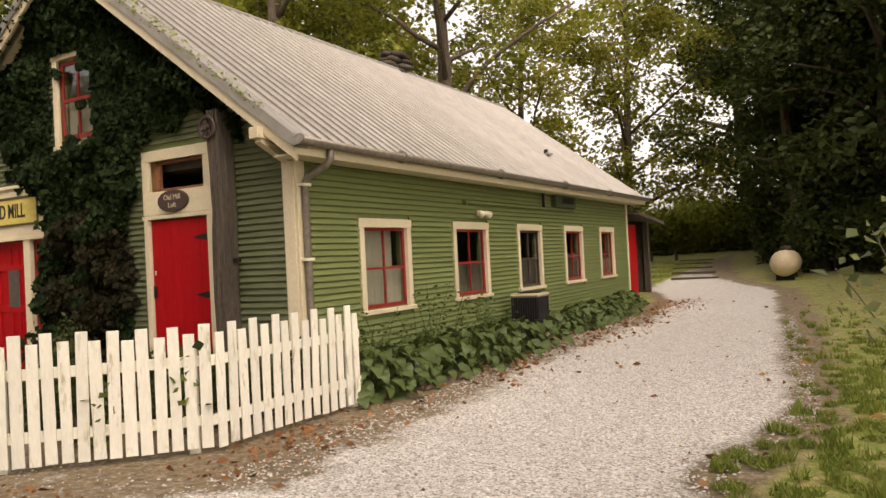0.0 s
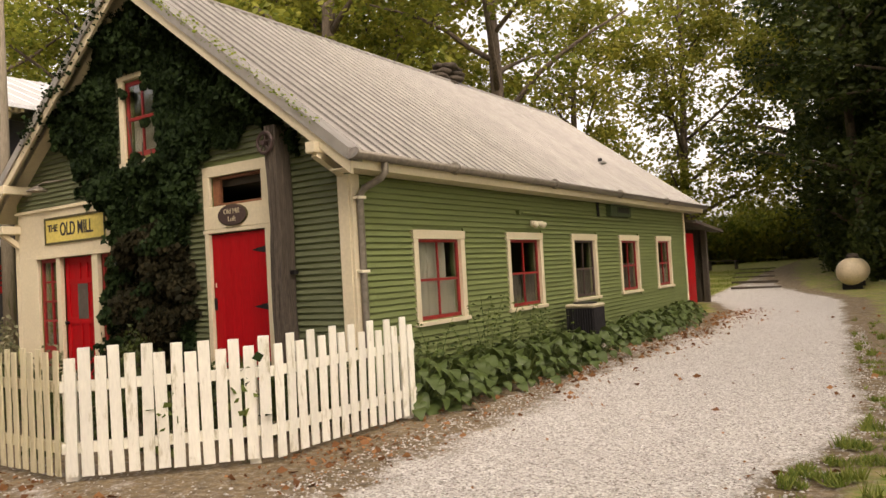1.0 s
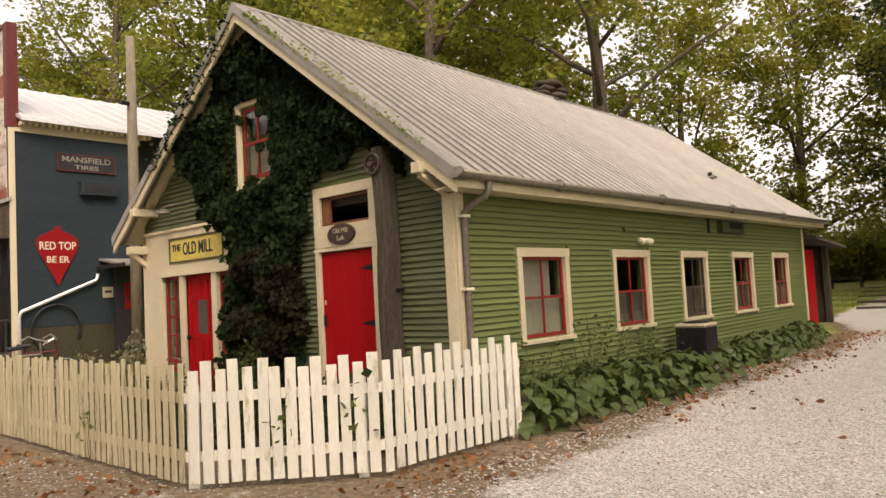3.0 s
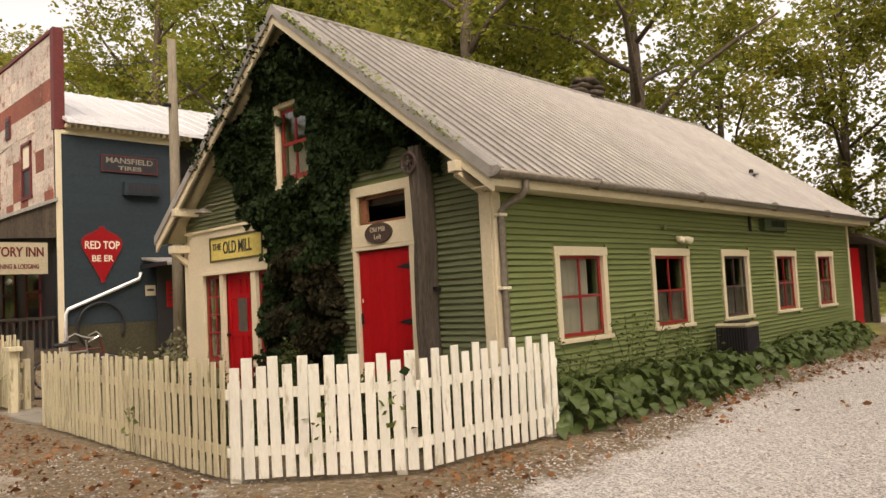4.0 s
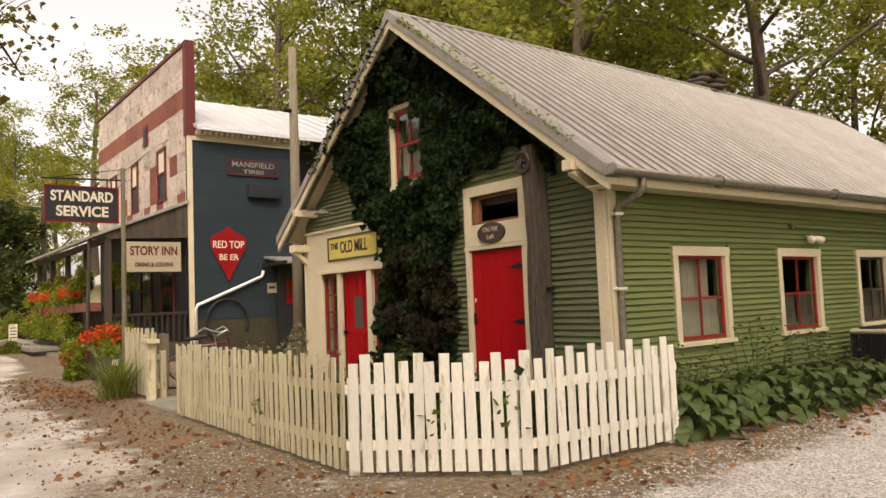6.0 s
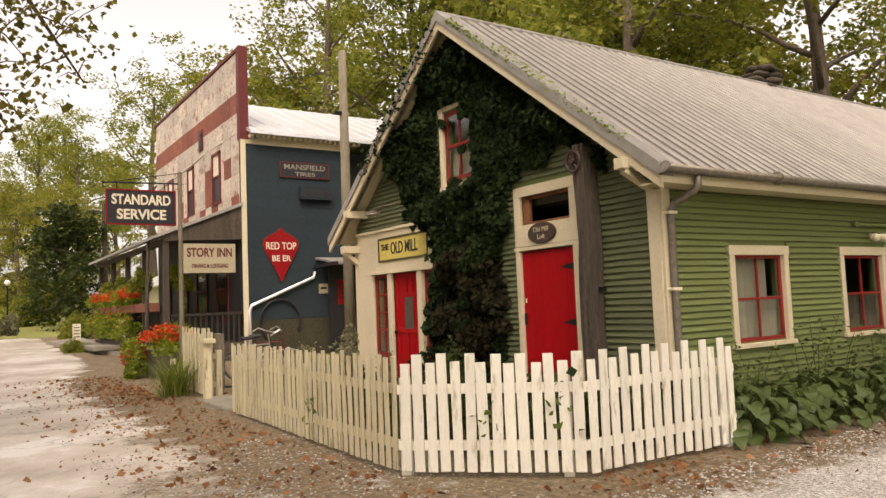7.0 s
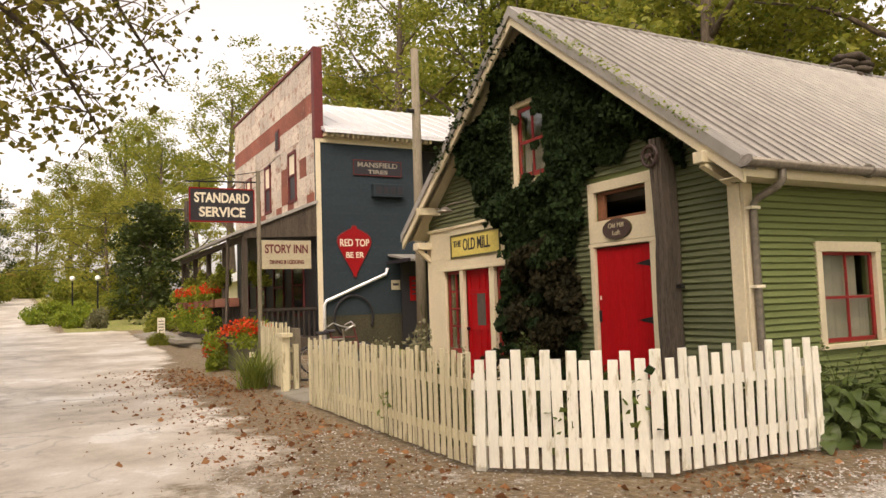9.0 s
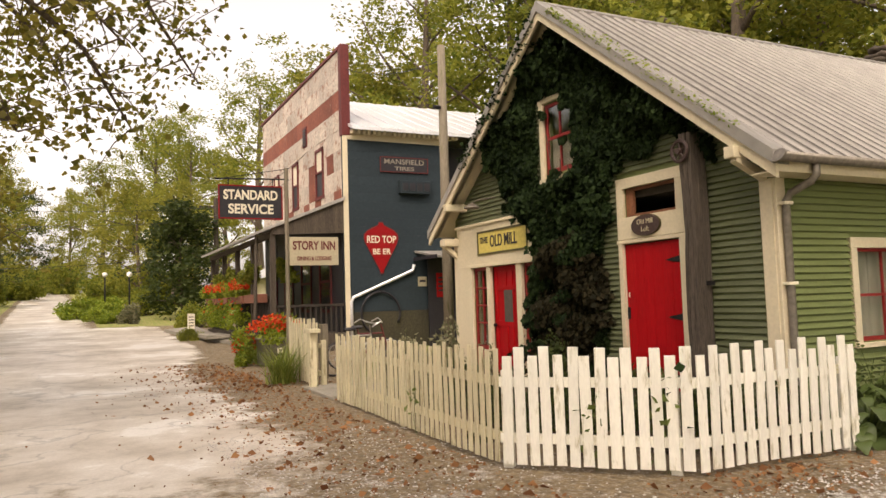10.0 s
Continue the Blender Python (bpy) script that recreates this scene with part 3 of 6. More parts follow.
part("ridge_cap", one_tube([(RIDGE_X, -0.43, RIDGE_Z + 0.02), (RIDGE_X, LONG + 0.75, RIDGE_Z + 0.02)], 0.045, 8), TIN, house)
part("fascia", one_box(0.335, 0.365, -0.36, LONG + 0.7, 2.68, 2.83), CREAM, house)
part("soffit", one_box(0.02, 0.333, -0.36, LONG + 0.7, 2.685, 2.70), CREAM, house)
# half-round gutter with joints
bm = bmesh.new()
arc = [(0.055 * math.cos(a), 0.055 * math.sin(a)) for a in np.linspace(math.pi, 2 * math.pi, 9)]
arc += [(0.048 * math.cos(a), 0.048 * math.sin(a)) for a in np.linspace(2 * math.pi, math.pi, 9)]
ring = [[bm.verts.new((0.432 + 1.35 * dx, yy, 2.855 + 1.6 * dz)) for dx, dz in arc] for yy in (-0.42, LONG + 0.72)]
for k in range(len(arc)):
    bm.faces.new((ring[0][k], ring[0][(k + 1) % len(arc)], ring[1][(k + 1) % len(arc)], ring[1][k]))
bm.faces.new(ring[0]), bm.faces.new(ring[1])
gutter = part("gutter", bm, GUTTER, house, "dull galvanised gutter", smooth=True)
part("end_cap", one_tube([(0.432, -0.435, 2.83), (0.432, -0.418, 2.82)], 0.080, 14), GUTTER, gutter)
yj = 1.6
while yj < LONG:
    part("gutter_joint", one_tube([(0.432, yj, 2.835), (0.432, yj + 0.05, 2.825)], 0.081, 14), GUTTER, gutter)
    yj += 3.05
spout = part("downspout", one_tube([(0.42, 0.14, 2.80), (0.42, 0.14, 2.66), (0.36, 0.13, 2.60), (0.14, 0.08, 2.50), (0.090, 0.06, 2.42), (0.088, 0.06, 0.10), (0.10, 0.06, 0.04)],
                                  0.042, 12), GUTTER, house, "galvanised downspout", smooth=True)
for z in (2.38, 1.52, 0.55):
    part("strap", one_box(0.02, 0.136, -0.015, 0.125, z, z + 0.035, 0.004), SIGNCREAM, spout)

# corner boards
part("corner_board", one_box(0.004, 0.044, -0.03, 0.115, 0.0, 2.68, 0.003), CREAM, house)
part("corner_board", one_box(-0.16, 0.002, -0.046, -0.002, 0.0, 2.68, 0.003), CREAM, house)
part("corner_board", one_box(LEFT_X - 0.01, LEFT_X + 0.11, -0.044, -0.002, 0.0, 2.7, 0.003), CREAM, house)
part("corner_board", one_box(0.004, 0.044, LONG - 0.10, LONG + 0.01, 0.0, 2.68, 0.003), CREAM, house)


def side_window(y0, y1, red, blind, parent):
    """A two-over-two window in the side wall, with cream casing, sash, muntins and panes."""
    w = part("window", one_box(-0.10, 0.0, y0 + 0.09, y0 + 0.115, WIN_Z0 + 0.07, WIN_Z1 - 0.10), CREAM, parent, "four-pane window with a cream casing and " + ("red sash" if red else "dark sash"))
    paint = REDSASH if red else DARKSASH
    for name, a, b, c, d, dx in (("casing", y0, y0 + 0.10, WIN_Z0 + 0.05, WIN_Z1 - 0.12, 0.044), ("casing", y1 - 0.10, y1, WIN_Z0 + 0.05, WIN_Z1 - 0.12, 0.044),
                                 ("head_casing", y0 - 0.015, y1 + 0.015, WIN_Z1 - 0.12, WIN_Z1, 0.048), ("sill", y0 - 0.03, y1 + 0.03, WIN_Z0, WIN_Z0 + 0.055, 0.075)):
        part(name, one_box(-0.02, dx, a, b, c, d, 0.004), CREAM, w)
    s0, s1, t0, t1 = y0 + 0.10, y1 - 0.10, WIN_Z0 + 0.055, WIN_Z1 - 0.12
    tm = (t0 + t1) / 2
    for a, b, c, d in ((s0, s0 + 0.045, t0, t1), (s1 - 0.045, s1, t0, t1), (s0, s1, t0, t0 + 0.065), (s0, s1, t1 - 0.04, t1)):
        part("sash", one_box(-0.045, -0.012, a, b, c, d, 0.003), paint, w, "red painted sash" if red else "dark brown sash")
    ym = (s0 + s1) / 2
    part("muntin", one_box(-0.042, -0.015, ym - 0.011, ym + 0.011, t0 + 0.06, t1 - 0.035), paint, w)
    part("meeting_rail", one_box(-0.044, -0.011, s0 + 0.04, s1 - 0.04, tm - 0.016, tm + 0.016), paint, w)
    for a, b in ((s0, ym), (ym, s1)):
        for c, d in ((t0, tm), (tm, t1)):
            pane = part("pane", one_box(-0.032, -0.029, a + 0.012, b - 0.012, c + 0.017, d - 0.017), GLASS, w)
            pane.visible_shadow = False
    for a, b, c, d in blind:
        bm = bmesh.new()
        n = 14
        rows_ = [[bm.verts.new((-0.115 + 0.010 * math.sin(k * 2.4), s0 + (s1 - s0) * (a + (b - a) * k / n), t0 + (t1 - t0) * h)) for k in range(n + 1)] for h in (c, d)]
        for k in range(n):
            bm.faces.new((rows_[0][k], rows_[0][k + 1], rows_[1][k + 1], rows_[1][k]))
        part("blind", bm, CURTAIN if y0 < 2 else SCREEN, w, "pale cloth blind behind the glass" if y0 < 2 else "dull brown cloth behind the glass")


BLINDS = [[(0.0, 0.80, 0.0, 1.0), (0.8, 1.0, 0.0, 0.52)], [(0.0, 0.55, 0.0, 0.50), (0.6, 1.0, 0.0, 0.5)], [(0.0, 1.0, 0.0, 0.5)], [(0.0, 1.0, 0.0, 0.55)], [(0.0, 1.0, 0.0, 0.5)]]
for i, ((y0, y1), bl) in enumerate(zip(WINDOWS, BLINDS)):
    side_window(y0, y1, i != 2, bl, house)

# front: loft door, transom, old post
door = part("door", one_box(-2.49, -1.41, 0.02, 0.07, 0.11, 2.15, 0.004), RED, house, "closed red plank door with black strap hinges")
for k in range(6):
    part("plank", one_box(-2.485 + k * 0.178, -2.485 + k * 0.178 + 0.1755, 0.008, 0.022, 0.115, 2.145, 0.002), RED, door)
for z in (1.90, 1.17, 0.42):
    bm = bmesh.new()
    vs = [bm.verts.new((x, yy, z + dz)) for yy in (0.0, 0.008) for x, dz in ((-1.40, 0.055), (-1.40, -0.055), (-1.60, -0.022), (-1.72, 0.0), (-1.60, 0.022))]
    bm.faces.new(vs[:5]), bm.faces.new(vs[5:])
    for k in range(5):
        bm.faces.new((vs[k], vs[(k + 1) % 5], vs[5 + (k + 1) % 5], vs[5 + k]))
    part("strap_hinge", bm, IRON, door)
part("latch", one_box(-2.47, -2.43, -0.02, 0.008, 1.14, 1.30, 0.006), IRON, door)
part("lock_plate", one_box(-2.455, -2.43, 0.0, 0.009, 1.44, 1.50, 0.003), SIGNCREAM, door)
for a, b, c, d in ((-2.57, -2.49, 0.05, 2.165), (-1.41, -1.29, 0.05, 2.165), (-2.60, -1.27, 2.165, 2.215), (-2.57, -1.29, 2.22, 2.52), (-2.57, -1.29, 2.92, 3.06), (-2.57, -2.44, 2.52, 2.92), (-1.44, -1.29, 2.52, 2.92)):
    part("door_casing", one_box(a, b, -0.046, 0.012, c, d, 0.004), CREAM, house)
TRWOOD = material("bare_brown_wood", (0.22, 0.085, 0.04), 0.7, 0.75, 1.2, 20, 3)
tr = part("transom", one_box(-2.44, -2.30, 0.02, 0.07, 2.52, 2.92, 0.003), TRWOOD, house, "open dark transom in a rusty red frame")
for a, b, c, d in ((-1.50, -1.44, 2.52, 2.92), (-2.36, -1.50, 2.52, 2.56), (-2.36, -1.50, 2.88, 2.92)):
    part("frame", one_box(a, b, 0.02, 0.07, c, d, 0.003), TRWOOD, tr)
bm = bmesh.new()
prg = random.Random(2)
outline = [(-0.12, -0.13), (-0.05, -0.135), (-0.042, -0.112), (-0.034, -0.135), (0.045, -0.13), (0.052, -0.105), (0.06, -0.13), (0.12, -0.12), (0.13, -0.04), (0.112, -0.03), (0.13, -0.02), (0.128, 0.10), (-0.12, 0.10), (-0.128, -0.02)]
rings = []
for k in range(18):
    zz = -0.05 + 3.42 * k / 17
    sway = 0.014 * math.sin(k * 0.7)
    rings.append([bm.verts.new((-0.98 + sway + x * (0.76 - 0.005 * k) + prg.uniform(-0.007, 0.007), -0.16 + y + prg.uniform(-0.007, 0.007), zz)) for x, y in outline])
for a, b in zip(rings, rings[1:]):
    for k in range(len(outline)):
        bm.faces.new((a[k], a[(k + 1) % len(outline)], b[(k + 1) % len(outline)], b[k]))
bm.faces.new(rings[-1])
post = part("gable_post", bm, POSTWOOD, house, "weathered grey timber post with long splits")
wheel = part("pulley_wheel", one_tube([(-1.04 + 0.125 * math.cos(a), -0.32, 3.16 + 0.125 * math.sin(a)) for a in np.linspace(0, 2 * math.pi, 21)], 0.022, 6), DARKSASH, house, "dark red iron pulley wheel on the post")
part("hub", one_tube([(-1.04, -0.36, 3.16), (-1.04, -0.26, 3.16)], 0.035, 10), DARKSASH, wheel)
for k in range(5):
    a = k * 2 * math.pi / 5 + 0.3
    part("spoke", one_tube([(-1.04, -0.32, 3.16), (-1.04 + 0.12 * math.cos(a), -0.32, 3.16 + 0.12 * math.sin(a))], 0.011, 5), DARKSASH, wheel)
part("bolt", one_box(-0.93, -0.82, -0.15, -0.08, 1.55, 1.60, 0.005), IRON, post)

# gable window
gw = part("gable_window", one_box(-4.40, -4.30, -0.046, 0.012, 3.36, 4.58, 0.004), CREAM, house, "loft window in a peeling cream casing")
for a, b, c, d in ((-3.52, -3.42, 3.36, 4.58), (-4.42, -3.40, 4.58, 4.70), (-4.44, -3.38, 3.28, 3.36)):
    part("casing", one_box(a, b, -0.048, 0.012, c, d, 0.004), CREAM, gw)
for a, b, c, d in ((-4.30, -4.24, 3.42, 4.56), (-3.58, -3.52, 3.42, 4.56), (-4.24, -3.58, 3.42, 3.50), (-4.24, -3.58, 4.50, 4.56), (-4.24, -3.58, 3.97, 4.02), (-3.93, -3.90, 3.50, 4.50)):
    part("sash", one_box(a, b, 0.015, 0.05, c, d, 0.003), REDSASH, gw, "red painted sash")
part("pane", one_box(-4.24, -3.58, 0.03, 0.034, 3.50, 4.50), GLASS, gw).visible_shadow = False
part("blind", one_box(-4.24, -3.58, 0.10, 0.105, 3.45, 4.00), CURTAIN, gw)

# shop front: cream surround, red door between red sidelights
sf = part("shop_front", one_box(-7.42, -6.86, -0.055, 0.012, 0.05, 2.10, 0.004), CREAM, house, "cream shop front round a red panelled door")
for a, b, c, d, e in ((-7.42, -4.10, 2.10, 2.84, 0.055), (-6.90, -4.10, 2.06, 2.12, 0.085), (-7.46, -4.10, 2.84, 2.89, 0.09), (-4.30, -4.10, 0.05, 2.06, 0.055),
                      (-6.28, -6.16, 0.05, 2.06, 0.06), (-5.26, -5.10, 0.05, 2.06, 0.06)):
    part("surround", one_box(a, b, -e, 0.012, c, d, 0.004), CREAM, sf)
for x0, x1 in ((-6.86, -6.28), (-5.10, -4.30)):
    sl = part("sidelight", one_box(x0, x0 + 0.05, 0.02, 0.06, 0.05, 2.06), REDSASH, house, "red many-paned side window")
    for a, b, c, d in ((x1 - 0.05, x1, 0.05, 2.06), (x0, x1, 0.05, 0.62), (x0, x1, 2.0, 2.06), (x0, x1, 1.02, 1.05), (x0, x1, 1.34, 1.37), (x0, x1, 1.66, 1.69), ((x0 + x1) / 2 - 0.015, (x0 + x1) / 2 + 0.015, 0.62, 2.0)):
        part("muntin", one_box(a, b, 0.022, 0.058, c, d), REDSASH, sl)
    part("pane", one_box(x0 + 0.04, x1 - 0.04, 0.038, 0.042, 0.62, 2.0), GLASS, sl).visible_shadow = False
sd = part("shop_door", one_box(-6.16, -5.26, 0.05, 0.09, 0.06, 2.05), RED, house, "closed red panelled door with a small light")
for a, b in ((-6.16, -6.06), (-5.36, -5.26), (-5.82, -5.74), (-5.62, -5.54)):
    part("stile", one_box(a, b, 0.03, 0.05, 0.06, 2.05, 0.003), RED, sd)
for c, d in ((0.06, 0.24), (0.98, 1.08), (1.62, 1.70), (1.95, 2.05)):
    part("rail", one_box(-6.06, -5.36, 0.032, 0.05, c, d, 0.003), RED, sd)
part("pane", one_box(-5.82, -5.54, 0.028, 0.032, 1.06, 1.62), DARKIN, sd, "small dark glass light")
part("knob", one_tube([(-6.12, 0.05, 1.0), (-6.12, -0.02, 1.0)], 0.028, 10), IRON, sd)

# lapped boards, each a piece of its own
EXPO = 0.0765
z = 0.10
while z < 2.66:
    blocks = [(y0 - 0.002, y1 + 0.002) for y0, y1 in WINDOWS if z + EXPO > WIN_Z0 and z < WIN_Z1]
    for a, b in spans(0.116, LONG - 0.102, blocks):
        board_profile(a, b, z, min(z + EXPO + 0.004, 2.68), lambda u, d, zz: (d + 0.001, u, zz), "siding_board", wall_side)
    z += EXPO
z = 0.06
while z < 5.75:
    hi = z + EXPO
    half = (RIDGE_Z - 0.12 - hi) / PITCH
    lo_x, hi_x = max(LEFT_X + 0.112, RIDGE_X - half), min(-0.162, RIDGE_X + half)
    blocks = []
    if z < 3.06:
        blocks.append((-2.575, -1.285))
    if z < 2.89:
        blocks.append((-7.425, -4.095))
    if hi > 3.28 and z < 4.70:
        blocks.append((-4.43, -3.39))
    for a, b in spans(lo_x, hi_x, blocks):
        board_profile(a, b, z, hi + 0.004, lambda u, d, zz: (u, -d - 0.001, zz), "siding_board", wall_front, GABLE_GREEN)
    z += EXPO

# ---- picket fence ----


def picket_mesh(name, h, w=0.088, t=0.02):
    bm = bmesh.new()
    box(bm, -w / 2, w / 2, -t / 2, t / 2, 0, h, 0.003)
    bmesh.ops.subdivide_edges(bm, edges=[e for e in bm.edges if abs(e.verts[0].co.z - e.verts[1].co.z) > h / 2], cuts=4)
    for v in bm.verts:
        v.co.x += 0.004 * noise.noise((v.co.z * 3, h * 9, 1 if v.co.x > 0 else 5))
        v.co.y += 0.004 * noise.noise((v.co.z * 2, h * 7, 2))
    bmesh.ops.recalc_face_normals(bm, faces=bm.faces)
    me = bpy.data.meshes.new(name)
    bm.to_mesh(me)
    bm.free()
    return me


rng = random.Random(4)
PICKETS = [picket_mesh("picket", h) for h in (0.985, 0.995, 1.005, 0.912, 0.922, 0.932)]


def fence_panel(a, b, n, mat, label, first=0, tall=1.0, posts=(0,), even=0.0):
    """Pickets of two heights on two rails from a to b; outer face to the right of that way."""
    a, b = Vector((*a, 0)), Vector((*b, 0))
    way = (b - a).normalized()
    turn = math.atan2(way.y, way.x)
    f = thing("picket_fence", label, "fence", "fence round the mill yard", at=(a.x, a.y, ground_z(a.x, a.y)))
    f.rotation_euler = (0, 0, turn)
    L = (b - a).length
    for z in (0.22, 0.70):
        part("rail", one_box(-0.02, L + 0.02, 0.012, 0.05, z, z + 0.085, 0.004), mat, f)
    for i in range(n):
        k = (i + first) % 2
        me = PICKETS[3 * k + rng.randrange(3)].copy()
        me.materials.append(mat)
        p = link_mesh("picket", me, None, f)
        p.location = (L * (i + 0.5) / n, -0.002, 0.04 + rng.uniform(-0.008, 0.008))
        p.rotation_euler = (rng.uniform(-0.012, 0.012), rng.uniform(-0.014, 0.014), 0)
        p.scale = (rng.uniform(0.95, 1.05) * (1 - 0.2 * even), 1 - 0.4 * even, tall * (1 + 0.08 * even * k))
    for s in posts:
        part("post", one_box(s * L - 0.045, s * L + 0.045, 0.055, 0.145, -0.2, 0.84, 0.005), mat, f)
    return f


fence_panel((-5.30, -3.26), (-0.13, -3.45), 39, WHITE_OLD, "yellowed white picket fence panel along the yard", 0, 1.0, (0.0, 0.5), 0.6)
fence_panel((-0.10, -3.45), (1.03, -2.32), 14, WHITE, "white picket fence panel across the corner", 1, 1.0, (0.02, 0.9))
fence_panel((1.045, -2.315), (1.08, -0.38), 15, WHITE, "white picket fence panel ending by the hostas", 1, 1.0, (0.98,))
fence_panel((-9.55, -2.88), (-7.25, -2.97), 18, WHITE_OLD, "tall yellowed picket fence panel beside the gateway", 0, 1.18, (1.0,))

# ---- things on the mill house ----


def sign_board(name, label, m, w, h, t, mat, border=None, bt=0.03):
    """A flat board in the local x-y plane of m, facing local +z, with a raised border."""
    s = thing(name, label, "sign")
    s.matrix_world = m
    part("board", one_box(-w / 2, w / 2, -h / 2, h / 2, -t, 0, 0.003), mat, s)
    if border:
        for x0, x1, y0, y1 in ((-w / 2, w / 2, h / 2 - bt, h / 2), (-w / 2, w / 2, -h / 2, -h / 2 + bt), (-w / 2, -w / 2 + bt, -h / 2 + bt, h / 2 - bt), (w / 2 - bt, w / 2, -h / 2 + bt, h / 2 - bt)):
            part("border", one_box(x0, x1, y0, y1, 0.001, 0.014, 0.002), border, s)
    return s


def facing_south(x, y, z):
    return Matrix.Translation((x, y, z)) @ pose(0, 0, 0, 90, 0, 0)


def facing_east(x, y, z):
    return Matrix.Translation((x, y, z)) @ pose(0, 0, 0, 90, 0, 90)


I4 = Matrix.Identity(4)


def lift(x, y, z=0.003):
    return Matrix.Translation((x, y, z))


OLIVE = material("dark_olive_frame", (0.09, 0.075, 0.03), 0.6, 0.8, 1.1, 20, 2)
s = sign_board("shop_sign", "yellow shop sign with dark lettering in an olive frame", facing_south(-5.70, -0.062, 2.50), 1.72, 0.44, 0.035, SIGNYELLOW, OLIVE, 0.035)
text_mesh("lettering", "THE", 0.16, BLACK, s, lift(-0.62, 0.04), bold=0.003)
text_mesh("lettering", "OLD MILL", 0.30, BLACK, s, lift(0.06, 0.0), width=0.92, bold=0.003)
# oval sign
oval = thing("oval_sign", "small dark red oval sign with cream lettering", "sign")
oval.matrix_world = facing_south(-1.98, -0.050, 2.38)
for nm, a, b, t0, t1, mt in (("rim", 0.285, 0.145, 0.0, 0.014, OLIVE), ("board", 0.272, 0.134, 0.010, 0.024, DARKSASH)):
    bm = bmesh.new()
    bot = [bm.verts.new((a * math.cos(k * math.pi / 16), b * math.sin(k * math.pi / 16), t0)) for k in range(32)]
    top = [bm.verts.new((v.co.x, v.co.y, t1)) for v in bot]
    bm.faces.new(bot[::-1]), bm.faces.new(top)
    for k in range(32):
        bm.faces.new((bot[k], bot[(k + 1) % 32], top[(k + 1) % 32], top[k]))
    part(nm, bm, mt, oval)
text_mesh("lettering", "Old Mill", 0.095, SIGNTAN, oval, lift(0, 0.045, 0.026), bold=0.0)
text_mesh("lettering", "Loft", 0.095, SIGNTAN, oval, lift(0, -0.055, 0.026), bold=0.0)

# gooseneck lamp over the shop sign
lamp = thing("gooseneck_lamp", "small grey gooseneck lamp on green siding", "lamp", at=(-6.34, -0.02, 3.2))
part("arm", one_tube([(0.42, 0, 0.10), (0.30, -0.08, 0.09), (0.12, -0.22, 0.07), (0.0, -0.26, 0.03)], 0.013, 6), GUTTER, lamp)
bm = bmesh.new()
lathe(bm, [(0.03, 0.03), (0.05, 0.02), (0.15, -0.045), (0.155, -0.06), (0.14, -0.055), (0.03, 0.0)], 16, (0, -0.26, 0))
part("shade", bm, GUTTER, lamp)
# twin flood lamp on the side wall
fl = thing("flood_lamp", "pale twin flood lamp under the eave", "lamp", at=(0.02, 4.55, 2.20))
part("plate", one_tube([(0, 0, 0), (0.03, 0, 0)], 0.05, 12), SIGNCREAM, fl)
for d in (-1, 1):
    bm = bmesh.new()
    tube(bm, [(0.03, 0, 0.0), (0.09, d * 0.05, 0.0), (0.12, d * 0.10, -0.01), (0.16, d * 0.17, -0.04)], [0.02, 0.03, 0.05, 0.055], 10)
    part("lamp_head", bm, SIGNCREAM, fl, smooth=True)
# pipe and louvred box under the eave
DARKGREEN = material("dark_green_paint", (0.05, 0.075, 0.03), 0.6, 0.85, 1.1, 20, 2)
pipe = thing("conduit_pipe", "green painted pipe along the siding", "pipe")
part("pipe", one_tube([(0.06, 4.05, 2.37), (0.06, 9.15, 2.37)], 0.028, 8), GREEN, pipe, smooth=True)
part("cap", one_tube([(0.02, 4.05, 2.37), (0.09, 4.05, 2.37)], 0.045, 10), GREEN, pipe)
part("drop_pipe", one_tube([(0.05, 7.45, 2.38), (0.05, 7.45, 2.68)], 0.03, 8), IRON, pipe)
ac = thing("window_air_conditioner", "green boxed air conditioner high in the wall", "air conditioner")
part("case", one_box(0.0, 0.14, 7.95, 9.12, 2.42, 2.66, 0.01), DARKGREEN, ac)
for k in range(6):
    part("louvre", one_box(0.141, 0.152, 8.3 + k * 0.12, 8.39 + k * 0.12, 2.50, 2.62), IRON, ac)
# condenser unit
cu = thing("condenser_unit", "dark slatted cooling unit with a cream rim among hostas", "air conditioner", at=(0.52, 5.42, 0.0))
cu.scale = (0.74, 0.74, 1.04)
part("base", one_box(-0.36, 0.36, -0.36, 0.36, 0.0, 0.10, 0.02), CONCRETE, cu)
part("core", one_box(-0.30, 0.30, -0.30, 0.30, 0.10, 0.70, 0.02), IRON, cu)
for k in range(11):
    for sgn in (-1, 1):
        part("slat", one_box(-0.325 + k * 0.06, -0.295 + k * 0.06, sgn * 0.335 - 0.01, sgn * 0.335 + 0.01, 0.10, 0.70), BLACK, cu)
        part("slat", one_box(sgn * 0.335 - 0.01, sgn * 0.335 + 0.01, -0.325 + k * 0.06, -0.295 + k * 0.06, 0.10, 0.70), BLACK, cu)
bm = bmesh.new()
box(bm, -0.36, 0.36, -0.36, 0.36, 0.70, 0.765, 0.03)
part("lid", bm, SIGNTAN, cu, "weathered cream metal lid")
part("fan_grille", one_tube([(0, 0, 0.766), (0, 0, 0.785)], 0.28, 20), IRON, cu)
# roof vent pipe
rv = thing("roof_vent", "small dark vent pipe on the tin roof", "vent", at=(-0.88, 10.1, 3.55))
part("pipe", one_tube([(0, 0, 0), (0, 0, 0.15)], 0.05, 10), IRON, rv)
